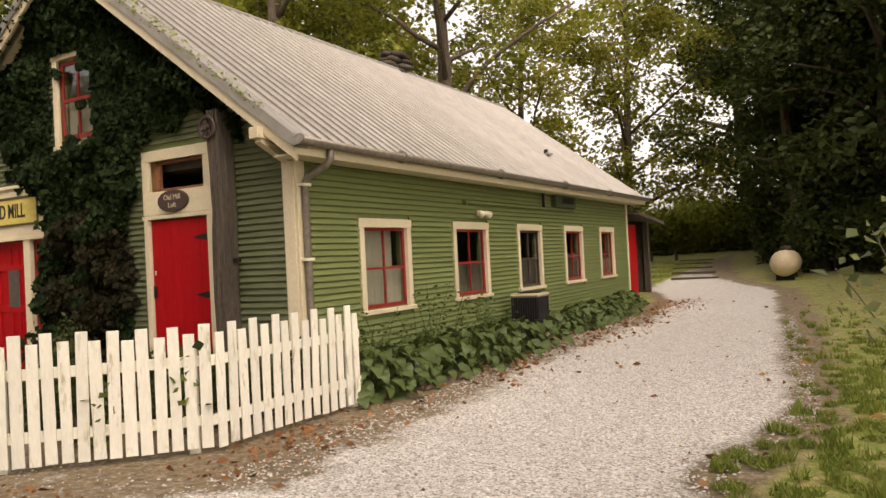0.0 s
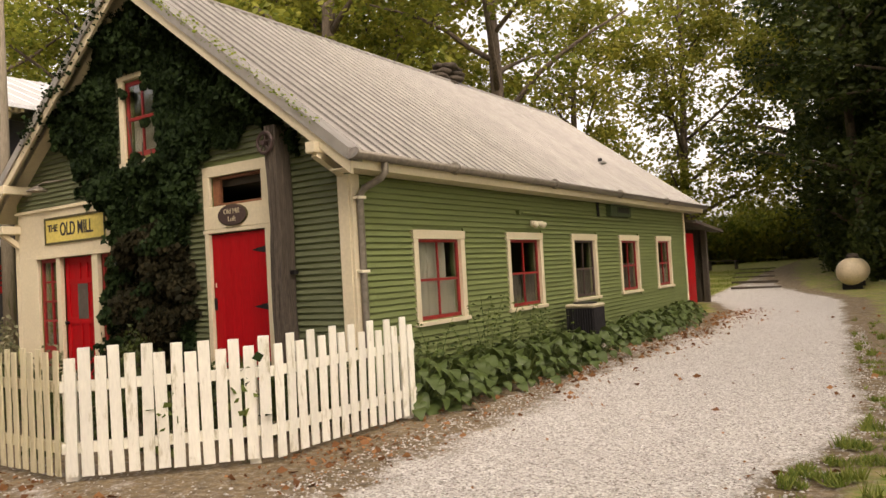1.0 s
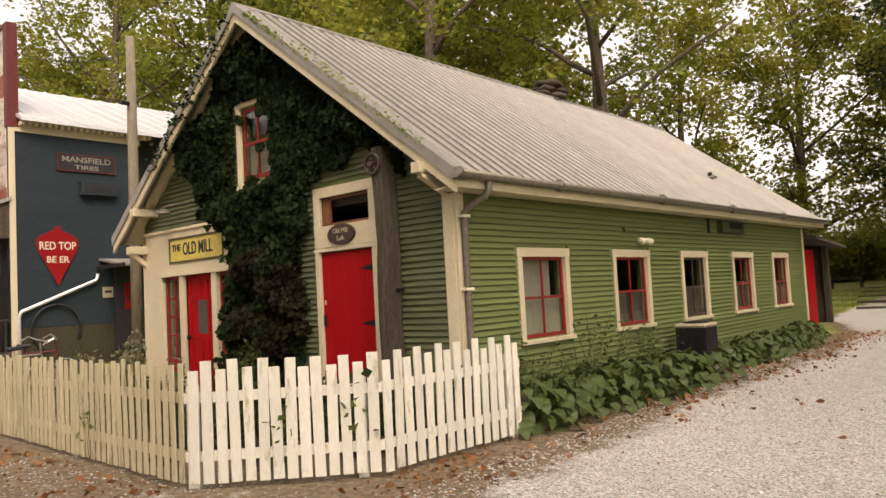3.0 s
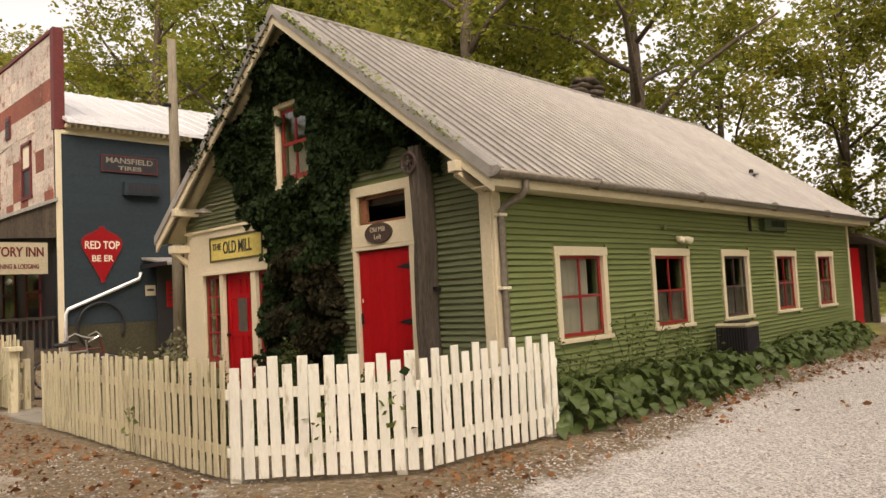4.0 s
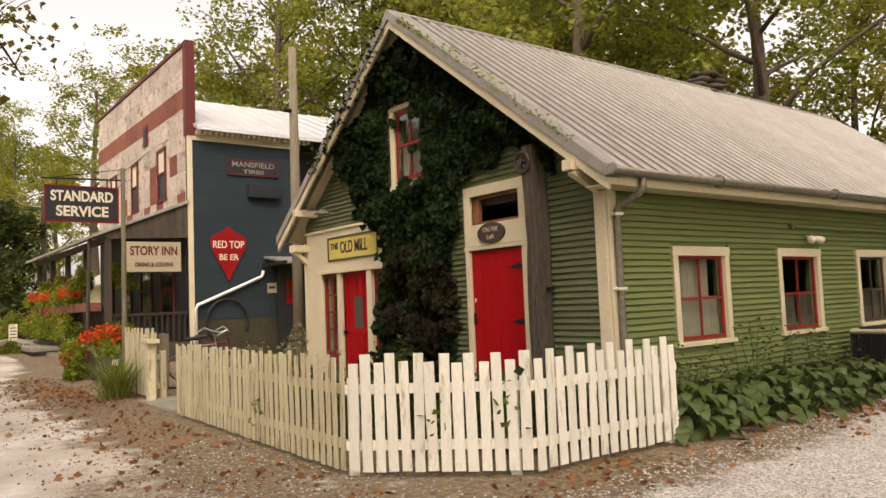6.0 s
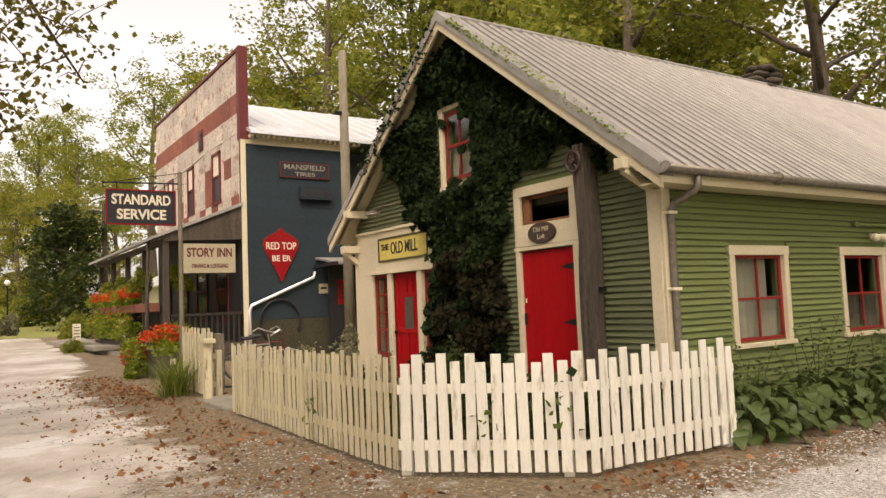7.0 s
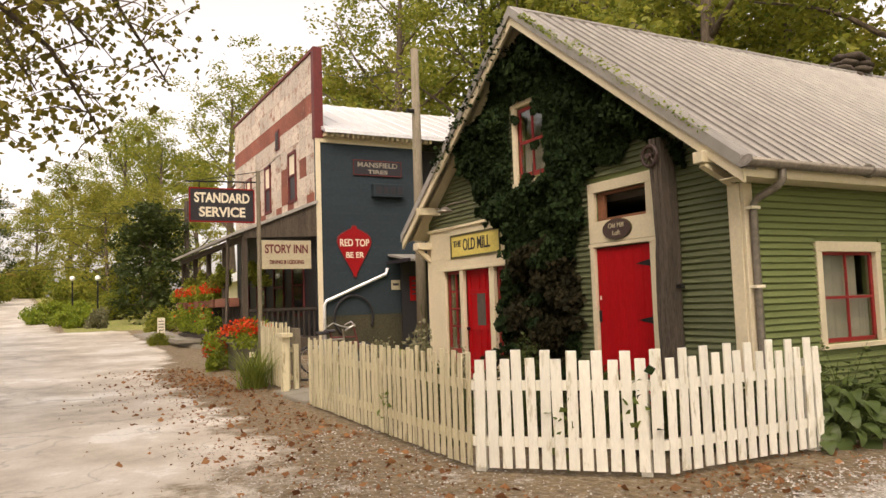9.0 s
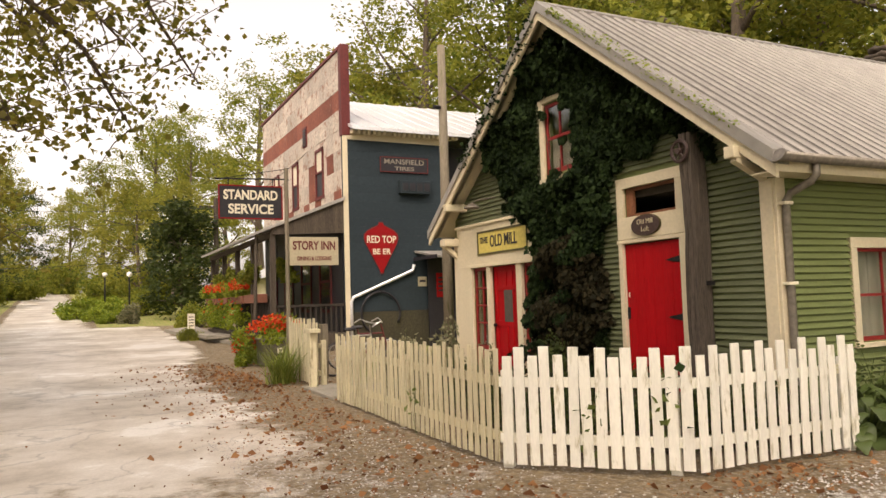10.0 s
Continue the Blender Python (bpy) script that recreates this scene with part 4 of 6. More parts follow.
part("flashing", one_box(-0.12, 0.12, -0.12, 0.12, 0.02, 0.06), TIN, rv)
rv.location.z = RIDGE_Z - PITCH * abs(-0.88 - RIDGE_X)
# mossy stone chimney behind the ridge
ch = thing("chimney", "low mossy stone chimney behind the roof ridge", "chimney", at=(-4.0, 8.5, 5.62))
rgc = random.Random(17)
for course in range(6):
    for q in range(4):
        a = q * math.pi / 2 + 0.5 * course + 0.3
        cx, cy, w = 0.15 * math.cos(a), (0.50 - 0.05 * course) * math.sin(a), rgc.uniform(0.17, 0.24)
        bm = bmesh.new()
        bmesh.ops.create_icosphere(bm, subdivisions=2, radius=1.0)
        for v in bm.verts:
            n = v.co.normalized()
            k = 0.9 + 0.25 * noise.noise(n * 2 + Vector((course, q, 1)))
            v.co = Vector((cx + n.x * w * k, cy + n.y * w * k * 1.4, 0.08 + course * 0.14 + n.z * 0.10 * k))
        part("stone", bm, OLDWOOD, ch, smooth=True)

# lean-to shed at the far end with a red door
shed = thing("lean_to_shed", "dark lean-to shed with a red door behind the mill", "shed", at=(0, LONG + 0.02, 0.15))
part("wall", one_box(-3.0, -0.12, 2.4, 2.5, 0, 2.3), OLDWOOD, shed)
part("back_wall", one_box(-3.1, -3.0, 0.0, 2.5, 0, 2.3), OLDWOOD, shed)
part("post", one_box(-0.18, -0.02, 2.30, 2.46, 0, 2.15, 0.01), OLDWOOD, shed)
part("door", one_box(-0.10, -0.04, 0.05, 1.05, 0.02, 2.0, 0.006), RED, shed, "red painted door")
bm = bmesh.new()
vs = [bm.verts.new(c) for c in ((-3.2, -0.0, 2.75), (0.35, 0.0, 2.32), (0.35, 2.9, 2.10), (-3.2, 2.9, 2.5), (-3.2, 0.0, 2.67), (0.35, 0.0, 2.24), (0.35, 2.9, 2.02), (-3.2, 2.9, 2.42))]
for q in ((0, 1, 2, 3), (4, 5, 6, 7), (0, 1, 5, 4), (1, 2, 6, 5), (2, 3, 7, 6), (3, 0, 4, 7)):
    bm.faces.new([vs[i] for i in q])
part("roof", bm, OLDWOOD, shed)

# gas tank on legs
tank = thing("gas_tank", "cream gas tank on dark feet under the trees", "tank", at=(3.25, 20.6, ground_z(3.25, 20)))
tank.scale = (0.9, 0.9, 0.9)
bm = bmesh.new()
prof = [(0.02, -0.58), (0.20, -0.555), (0.34, -0.47), (0.44, -0.34), (0.485, -0.16), (0.485, 1.6), (0.44, 1.78), (0.34, 1.91), (0.2, 1.99), (0.02, 2.02)]
lathe(bm, prof, 28)
bm.transform(pose(0, 0.0, 0.66, -90, 0, 0) @ Matrix.Diagonal((1, 1, 1, 1)))
part("vessel", bm, TANKPAINT, tank, smooth=True)
bm = bmesh.new()
lathe(bm, [(0.2, 0), (0.21, 0.1), (0.17, 0.17), (0.05, 0.19)], 16, (0, 0.8, 1.12))
part("dome", bm, OLDWOOD, tank, "dark valve dome", smooth=True)
for y in (0.1, 1.4):
    part("foot", one_box(-0.32, 0.32, y - 0.06, y + 0.06, -0.05, 0.26, 0.02), IRON, tank)
# bench by the lawn
bench = thing("picnic_bench", "dark wooden bench at the edge of the lawn", "bench", at=(-3.6, 33, ground_z(-3.6, 33)))
part("seat", one_box(-0.8, 0.8, -0.2, 0.2, 0.42, 0.47, 0.01), OLDWOOD, bench)
for x in (-0.65, 0.65):
    part("leg", one_box(x - 0.05, x + 0.05, -0.18, 0.18, 0, 0.42), OLDWOOD, bench)

# ---- the inn ----
MOSSY = material("mossy_block_wall", (0.05, 0.044, 0.024), 0.9, 0.6, 1.2, 20, 1.5, 0.4, 0.006)
IX, IY = -15.5, 0.38
inn = thing("inn_building", "two-storey inn with a rusty tin false front and slate-blue side", "house")
part("side_wall", one_box(IX - 0.2, IX, IY, 3.62, 0.0, 6.62), GREYBLUE, inn, "slate-blue boarded side wall")
part("rear_wall", one_box(IX - 1.2, IX - 1.0, 3.62, 13.0, 0.0, 6.6), BLACK, inn)
part("front_wall", one_box(-26.1, IX - 0.2, IY + 0.02, IY + 0.2, 0.0, 9.2), RUSTRED, inn)
part("far_wall", one_box(-26.1, -25.9, IY + 0.2, 13.0, 0.0, 6.5), GREYBLUE, inn)
for k in range(21):
    part("siding_board", one_box(IX, IX + 0.012, IY + 0.13, 3.62, 1.22 + k * 0.255, 1.22 + k * 0.255 + 0.2535, 0.001), GREYBLUE, inn)
foot = part("foundation", one_box(IX - 0.02, IX + 0.035, IY + 0.13, 3.62, 0.0, 1.2), MOSSY, inn)
part("corner_board", one_box(IX - 0.02, IX + 0.035, IY - 0.03, IY + 0.12, 0.3, 6.62, 0.004), CREAM, inn)
part("frieze", one_box(IX - 0.02, IX + 0.05, IY + 0.1, 3.9, 6.40, 6.64, 0.004), CREAM, inn)
for k in range(22):
    part("rafter_tail", one_box(IX + 0.05, IX + 0.30, IY + 0.2 + k * 0.165, IY + 0.29 + k * 0.165, 6.56, 6.66), CREAM, inn)
bm = bmesh.new()
vs = [bm.verts.new((x, y, z)) for y in (IY + 0.15, 13.2) for x, z in ((IX + 0.42, 6.74), (-20.8, 9.10), (-26.4, 6.74), (-26.4, 6.64), (-20.8, 9.0), (IX + 0.42, 6.64))]
for k in range(6):
    bm.faces.new((vs[k], vs[(k + 1) % 6], vs[6 + (k + 1) % 6], vs[6 + k]))
bm.faces.new(vs[:6]), bm.faces.new(vs[6:])
iroof = part("roof", bm, TIN_BRIGHT, inn, "bright tin roof")
for k in range(20):
    y = IY + 0.4 + k * 0.62
    part("seam", one_tube([(IX + 0.42, y, 6.755), (-20.8, y, 9.115)], 0.018, 5), TIN_BRIGHT, iroof)
part("parapet_edge", one_box(IX - 0.2, IX + 0.06, IY - 0.05, IY + 0.22, 6.52, 9.32, 0.004), MAROON, inn, "maroon edge of the false front")
part("parapet_cap", one_box(-26.2, IX - 0.2, IY - 0.06, IY + 0.24, 9.2, 9.30, 0.004), MAROON, inn)
# pressed tin sheets of the false front
rng = random.Random(11)
fw = part("tin_front", one_box(-26.1, IX - 0.2, IY - 0.004, IY + 0.018, 4.3, 9.2), RUSTY, inn, "faded tin sheets with a red band")
openings = [(-18.30, -17.45, 4.95, 6.55), (-21.28, -20.50, 4.95, 6.6), (-24.1, -23.3, 4.95, 6.6)]
for i in range(15):
    for j in range(8):
        x0, z0 = -26.08 + i * 0.69, 4.32 + j * 0.61
        x1, z1 = x0 + 0.684, z0 + 0.604
        if any(x1 > o[0] and x0 < o[1] and z1 > o[2] and z0 < o[3] for o in openings):
            continue
        red = j == 5 or (j in (1, 2) and rng.random() < 0.35) or (j == 0 and rng.random() < 0.3)
        d = rng.uniform(0.006, 0.016)
        part("tin_sheet", one_box(x0, x1, IY - 0.006 - d, IY - 0.004, z0, min(z1, 9.18), 0.002), RUSTRED if red else RUSTY, fw)
for x0, x1, z0, z1 in openings:
    w = part("window", one_box(x0 + 0.08, x1 - 0.08, IY - 0.02, IY - 0.008, z0 + 0.85, z1 - 0.08), SIGNCREAM, inn, "tall sash window with a white blind and maroon frame")
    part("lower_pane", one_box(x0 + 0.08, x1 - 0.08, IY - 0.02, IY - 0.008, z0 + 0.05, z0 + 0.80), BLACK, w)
    for a, b, c, d in ((x0, x0 + 0.09, z0, z1), (x1 - 0.09, x1, z0, z1), (x0, x1, z1 - 0.08, z1 + 0.02), (x0 - 0.04, x1 + 0.04, z0 - 0.06, z0 + 0.04), (x0, x1, z0 + 0.8, z0 + 0.86)):
        part("frame", one_box(a, b, IY - 0.06, IY - 0.006, c, d, 0.004), MAROON, w)
gv = part("louvre_vent", one_box(-19.75, -19.3, IY - 0.05, IY - 0.006, 6.95, 7.65, 0.004), MAROON, inn)
for k in range(6):
    part("slat", one_box(-19.70, -19.35, IY - 0.07, IY - 0.05, 7.0 + k * 0.1, 7.06 + k * 0.1), BLACK, gv)
# side downspout, hose, unit, signs
part("downpipe", one_tube([(IX + 0.10, 2.55, 2.60), (IX + 0.10, 2.50, 2.42), (IX + 0.10, 0.56, 1.64), (IX + 0.10, 0.50, 1.5), (IX + 0.10, 0.50, 0.25)], 0.05, 10), TIN_BRIGHT, inn, "pale slanting downpipe", smooth=True)
hose = thing("hose_hoop", "big black hoop of hose hung on the blue wall", "hose")
part("hoop", one_tube([(IX + 0.10, 1.42 + 0.62 * math.cos(a), 1.15 + 0.64 * math.sin(a)) for a in np.linspace(-0.5, 4.2, 26)], 0.032, 6), BLACK, hose, smooth=True)
part("hook", one_tube([(IX, 1.42, 1.80), (IX + 0.14, 1.42, 1.82)], 0.02, 6), IRON, hose)
wac = thing("wall_air_conditioner", "dark boxed air conditioner set in the blue wall", "air conditioner")
part("case", one_box(IX + 0.012, IX + 0.22, 2.12, 3.14, 4.80, 5.20, 0.01), GREYBLUE, wac)
for k in range(4):
    part("grille", one_box(IX + 0.221, IX + 0.232, 2.20 + k * 0.24, 2.38 + k * 0.24, 4.88, 5.12), BLACK, wac)
s = sign_board("tire_sign", "black enamel sign with cream lettering on the blue wall", facing_east(IX + 0.05, 2.34, 5.70), 1.62, 0.48, 0.03, BLACK, MAROON, 0.025)
text_mesh("lettering", "MANSFIELD", 0.22, CONCRETE, s, lift(0, 0.09), width=1.34, bold=0.003)
text_mesh("lettering", "TIRES", 0.16, CONCRETE, s, lift(0, -0.12), width=0.66, bold=0.003)
rt = thing("beer_sign", "red spinning-top shaped enamel sign with cream lettering", "sign")
rt.matrix_world = facing_east(IX + 0.05, 1.51, 3.12)
half = [(0.0, 0.78), (0.07, 0.77), (0.09, 0.69), (0.20, 0.64), (0.42, 0.53), (0.53, 0.42), (0.55, 0.28), (0.50, 0.12), (0.06, -0.68), (0.06, -0.76), (0.0, -0.77)]
for nm, k, t0, t1, mt in (("rim", 1.03, -0.02, 0.0, MAROON), ("board", 0.98, -0.015, 0.008, SIGNRED)):
    bm = bmesh.new()
    loop = [(x * k, y * k) for x, y in half] + [(-x * k, y * k) for x, y in half[-2:0:-1]]
    bot, top = [[bm.verts.new((x, y, z)) for x, y in loop] for z in (t0, t1)]
    bm.faces.new(bot[::-1]), bm.faces.new(top)
    for q in range(len(loop)):
        bm.faces.new((bot[q], bot[(q + 1) % len(loop)], top[(q + 1) % len(loop)], top[q]))
    part(nm, bm, mt, rt)
text_mesh("lettering", "RED TOP", 0.30, SIGNCREAM, rt, lift(0, 0.25, 0.010), width=0.94, bold=0.004)
text_mesh("lettering", "BE ER", 0.24, SIGNCREAM, rt, lift(0, -0.12, 0.010), width=0.58, bold=0.004)
# lean-to over the side door, with small signs in its shade
lt = part("lean_to_roof", one_box(IX, IX + 1.6, 2.62, 5.2, 2.98, 3.04), TIN, inn, "small tin lean-to roof")
lt.matrix_basis = Matrix.Translation((IX, 0, 3.04)) @ pose(0, 0, 0, 0, 9, 0) @ Matrix.Translation((-IX, 0, -3.04))
part("lean_to_gutter", one_box(IX + 0.02, IX + 1.62, 2.56, 2.62, 2.72, 2.82), BLACK, inn)
# Black here stands in for the shade below the lean-to roof.
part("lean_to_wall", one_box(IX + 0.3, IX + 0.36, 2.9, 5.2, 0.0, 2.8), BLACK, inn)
s = sign_board("wall_notice", "small red notice in the shade of the lean-to", facing_east(IX + 0.38, 3.35, 1.95), 0.36, 0.75, 0.02, SIGNRED)
for k in range(4):
    part("line_of_writing", one_box(-0.12, 0.12 - 0.03 * (k % 2), 0.2 - k * 0.13, 0.25 - k * 0.13, 0.001, 0.004), BLACK, s)
s = sign_board("wall_plate", "small tan plate on the blue wall", facing_east(IX + 0.04, 2.85, 2.08), 0.30, 0.30, 0.02, SIGNTAN)
part("line_of_writing", one_box(-0.1, 0.1, -0.02, 0.05, 0.001, 0.004), BLACK, s)

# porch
# Porch wood tone darkened to carry the shade under the porch roof.
DARKWOOD = material("shaded_porch_wood", (0.028, 0.021, 0.016), 0.8, 0.7, 1.2, 25, 2, 0.3, 0.005, spread=0.15)
porch = part("porch_floor", one_box(-26.0, IX, -2.0, IY - 0.03, 0.0, 0.62, 0.01), OLDWOOD, inn)
bm = bmesh.new()
vs = [bm.verts.new((x, y, z)) for x in (IX + 0.08, -26.6) for y, z in ((IY, 4.66), (-2.15, 3.62), (-2.15, 3.54), (IY, 4.56))]
for k in range(4):
    bm.faces.new((vs[k], vs[(k + 1) % 4], vs[4 + (k + 1) % 4], vs[4 + k]))
bm.faces.new(vs[:4]), bm.faces.new(vs[4:])
part("porch_roof", bm, TIN, inn, "rusted tin porch roof")
bm = bmesh.new()
vs = [bm.verts.new((x, y, z)) for x in (IX, IX - 0.04) for y, z in ((IY - 0.03, 4.55), (-1.80, 3.67), (-1.80, 3.50), (IY - 0.03, 3.57))]
for k in range(4):
    bm.faces.new((vs[k], vs[(k + 1) % 4], vs[4 + (k + 1) % 4], vs[4 + k]))
bm.faces.new(vs[:4]), bm.faces.new(vs[4:])
part("porch_end_panel", bm, OLDWOOD, inn)
part("porch_beam", one_box(-26.4, IX - 0.05, -1.84, -1.70, 3.42, 3.58, 0.005), OLDWOOD, inn)
for x in (-15.62, -18.2, -20.8, -23.4, -26.0):
    part("porch_post", one_box(x - 0.08, x + 0.08, -1.85, -1.69, 0.62, 3.42, 0.008), OLDWOOD, inn)
for x0, x1 in ((-18.1, -15.7), (-20.7, -18.3), (-25.9, -23.5)):
    part("porch_rail", one_box(x0, x1, -1.82, -1.72, 1.66, 1.76, 0.005), OLDWOOD, inn)
    k = x0 + 0.1
    while k < x1:
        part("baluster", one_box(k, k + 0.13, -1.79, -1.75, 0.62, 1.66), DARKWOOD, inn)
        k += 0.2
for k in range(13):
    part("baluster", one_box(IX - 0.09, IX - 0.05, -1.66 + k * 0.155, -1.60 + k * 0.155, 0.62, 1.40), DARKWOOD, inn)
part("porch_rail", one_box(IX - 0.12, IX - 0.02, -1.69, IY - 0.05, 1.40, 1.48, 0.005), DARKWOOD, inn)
# Back wall painted black for the deep shade inside the porch.
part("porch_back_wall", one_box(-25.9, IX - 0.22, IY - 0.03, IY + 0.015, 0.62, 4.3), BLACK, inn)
for x in (-17.4, -19.6, -22.0, -24.4):
    w = part("porch_window", one_box(x - 0.55, x + 0.55, IY - 0.05, IY - 0.035, 1.3, 3.1), GLASS, inn)
    for a, b, c, d in ((x - 0.62, x - 0.55, 1.2, 3.2), (x + 0.55, x + 0.62, 1.2, 3.2), (x - 0.62, x + 0.62, 3.1, 3.2), (x - 0.62, x + 0.62, 1.2, 1.3), (x - 0.62, x + 0.62, 2.15, 2.22)):
        part("frame", one_box(a, b, IY - 0.08, IY - 0.032, c, d), MAROON, w)
part("prop_pole", one_tube([(-15.9, -2.25, 0.3), (-16.4, -2.05, 3.6)], 0.05, 8), OLDWOOD, inn)

# raised walk in front of the inn
walkway = raw("pavement", [(x, y, z + ground_z(x, y)) for x, y in ((-19.3, -2.1), (-23.0, -2.8), (-28.4, -3.45), (-29.5, -2.0), (-19.3, -2.0)) for z in (-0.1, 0.11)],
              [(1, 3, 5, 7, 9), (0, 2, 3, 1), (2, 4, 5, 3), (4, 6, 7, 5), (6, 8, 9, 7), (8, 0, 1, 9)], CONCRETE)
tagged(walkway, "pale concrete walk along the inn porch", "pavement", kind="structure")
step = thing("entrance_step", "pale concrete step below the porch", "step", at=(-21.9, -2.45, ground_z(-21.9, -2.4) + 0.105))
part("tread", one_box(-1.2, 1.2, -0.4, 0.4, 0.0, 0.14, 0.015), CONCRETE, step)

# roadside signs on a post
sp = thing("sign_post", "thin weathered post with an iron bracket", "post", at=(-9.8, -2.83, 0))
part("pole", one_tube([(0, 0, -0.2), (0, 0, 4.36)], [0.05, 0.042], 8), POLEWOOD, sp)
part("bracket", one_tube([(0, 0.05, 4.12), (0, -1.45, 4.08)], 0.018, 6), IRON, sp)
part("stay", one_tube([(0, 0.0, 4.34), (0, -1.3, 4.09)], 0.008, 5), IRON, sp)
s = sign_board("service_sign", "black hanging sign with white capitals and a red border", facing_east(-9.78, -3.57, 3.61), 1.31, 0.70, 0.06, BLACK, SIGNRED, 0.025)
text_mesh("lettering", "STANDARD", 0.27, SIGNCREAM, s, lift(0, 0.14), width=1.10, bold=0.008)
text_mesh("lettering", "SERVICE", 0.27, SIGNCREAM, s, lift(0, -0.15), width=0.92, bold=0.008)
for d in (-0.45, 0.45):
    part("hanger", one_box(d - 0.01, d + 0.01, 0.35, 0.49, -0.03, -0.02), IRON, s)
s = sign_board("inn_sign", "tan wooden sign with dark brown lettering", facing_east(-9.74, -2.26, 2.60), 1.06, 0.60, 0.04, SIGNTAN)
text_mesh("lettering", "STORY INN", 0.25, MAROON, s, lift(0, 0.11), width=0.92, bold=0.007)
text_mesh("lettering", "DINING & LODGING", 0.12, MAROON, s, lift(0, -0.16), width=0.74, bold=0.003)

# utility poles and wires
up = thing("utility_pole", "grey wooden utility pole behind the mill", "pole", at=(-10.3, 1.15, 0))
part("pole", one_tube([(0, 0, -0.3), (0.02, 0, 4), (0.04, 0.0, 7.65)], [0.13, 0.115, 0.095], 12), POLEWOOD, up, smooth=True)
part("insulator", one_tube([(0.1, -0.1, 6.1), (0.1, -0.28, 6.1)], 0.05, 8), IRON, up)
up2 = thing("utility_pole", "vine-wrapped utility pole along the road", "pole", at=(-38.0, 0.3, 0.5))
part("pole", one_tube([(0, 0, -0.3), (0, 0, 7.2)], [0.16, 0.12], 10), OLDWOOD, up2)
part("cross_arm", one_box(-0.06, 0.06, -0.9, 0.9, 6.6, 6.75), OLDWOOD, up2)
wires = thing("overhead_wires", "thin black overhead wires between poles", "wire")
for z0, y0, z1, y1 in ((7.2, 0.3, 7.3, -18), (6.5, 0.3, 6.4, -18), (4.6, 0.3, 4.0, -18)):
    part("wire", one_tube([(-38, y0 + (y1 - y0) * f, z0 + (z1 - z0) * f - 0.5 * 4 * f * (1 - f)) for f in np.linspace(0, 1, 9)], 0.014, 4), BLACK, wires)
for ye, ze in ((0.4, 7.0), (0.45, 6.4)):
    part("wire", one_tube([(-38 + 22.3 * f, 0.2 + (ye - 0.2) * f, 6.7 + (ze - 6.7) * f - 0.4 * 4 * f * (1 - f)) for f in np.linspace(0, 1, 9)], 0.012, 4), BLACK, wires)
part("wire", one_tube([(-15.6 + 5.3 * f, 0.5 + 0.65 * f, 8.6 - 1.3 * f - 0.25 * 4 * f * (1 - f)) for f in np.linspace(0, 1, 7)], 0.010, 4), BLACK, wires)

# far white-roofed house and globe lamps
far = thing("white_roofed_house", "low pale house with a white tin roof along the road", "house", at=(-40, 4.0, 0.4))
part("wall", one_box(-6, 3, 0, 7, 0, 3.0), SIGNCREAM, far)
bm = bmesh.new()
vs = [bm.verts.new((x, y, z)) for x in (-6.5, 3.5) for y, z in ((-0.6, 2.8), (3.5, 5.2), (7.6, 2.8))]
bm.faces.new(vs[:3]), bm.faces.new(vs[3:]), bm.faces.new((vs[0], vs[1], vs[4], vs[3])), bm.faces.new((vs[1], vs[2], vs[5], vs[4])), bm.faces.new((vs[0], vs[2], vs[5], vs[3]))
part("roof", bm, TIN_BRIGHT, far)
GLOBE = material("white_lamp_globe", (0.85, 0.83, 0.78), 0.3, 0.97, 1.02, 5, 1)
for x, y in ((-36.5, -4.35), (-40.5, -5.4)):
    gl = thing("globe_lamp", "slim garden lamp with a white globe", "lamp", "globe lamps", at=(x, y, ground_z(x, y)))
    part("pole", one_tube([(0, 0, 0), (0, 0, 2.35)], 0.04, 8), IRON, gl)
    bm = bmesh.new()
    bmesh.ops.create_uvsphere(bm, u_segments=14, v_segments=10, radius=0.14)
    bm.transform(Matrix.Translation((0, 0, 2.50)))
    part("globe", bm, GLOBE, gl, smooth=True)

# bicycles leaning by the gateway
CHROME = material("worn_chrome", (0.55, 0.53, 0.5), 0.3, 0.9, 1.1, 20, 3, metal=0.9)


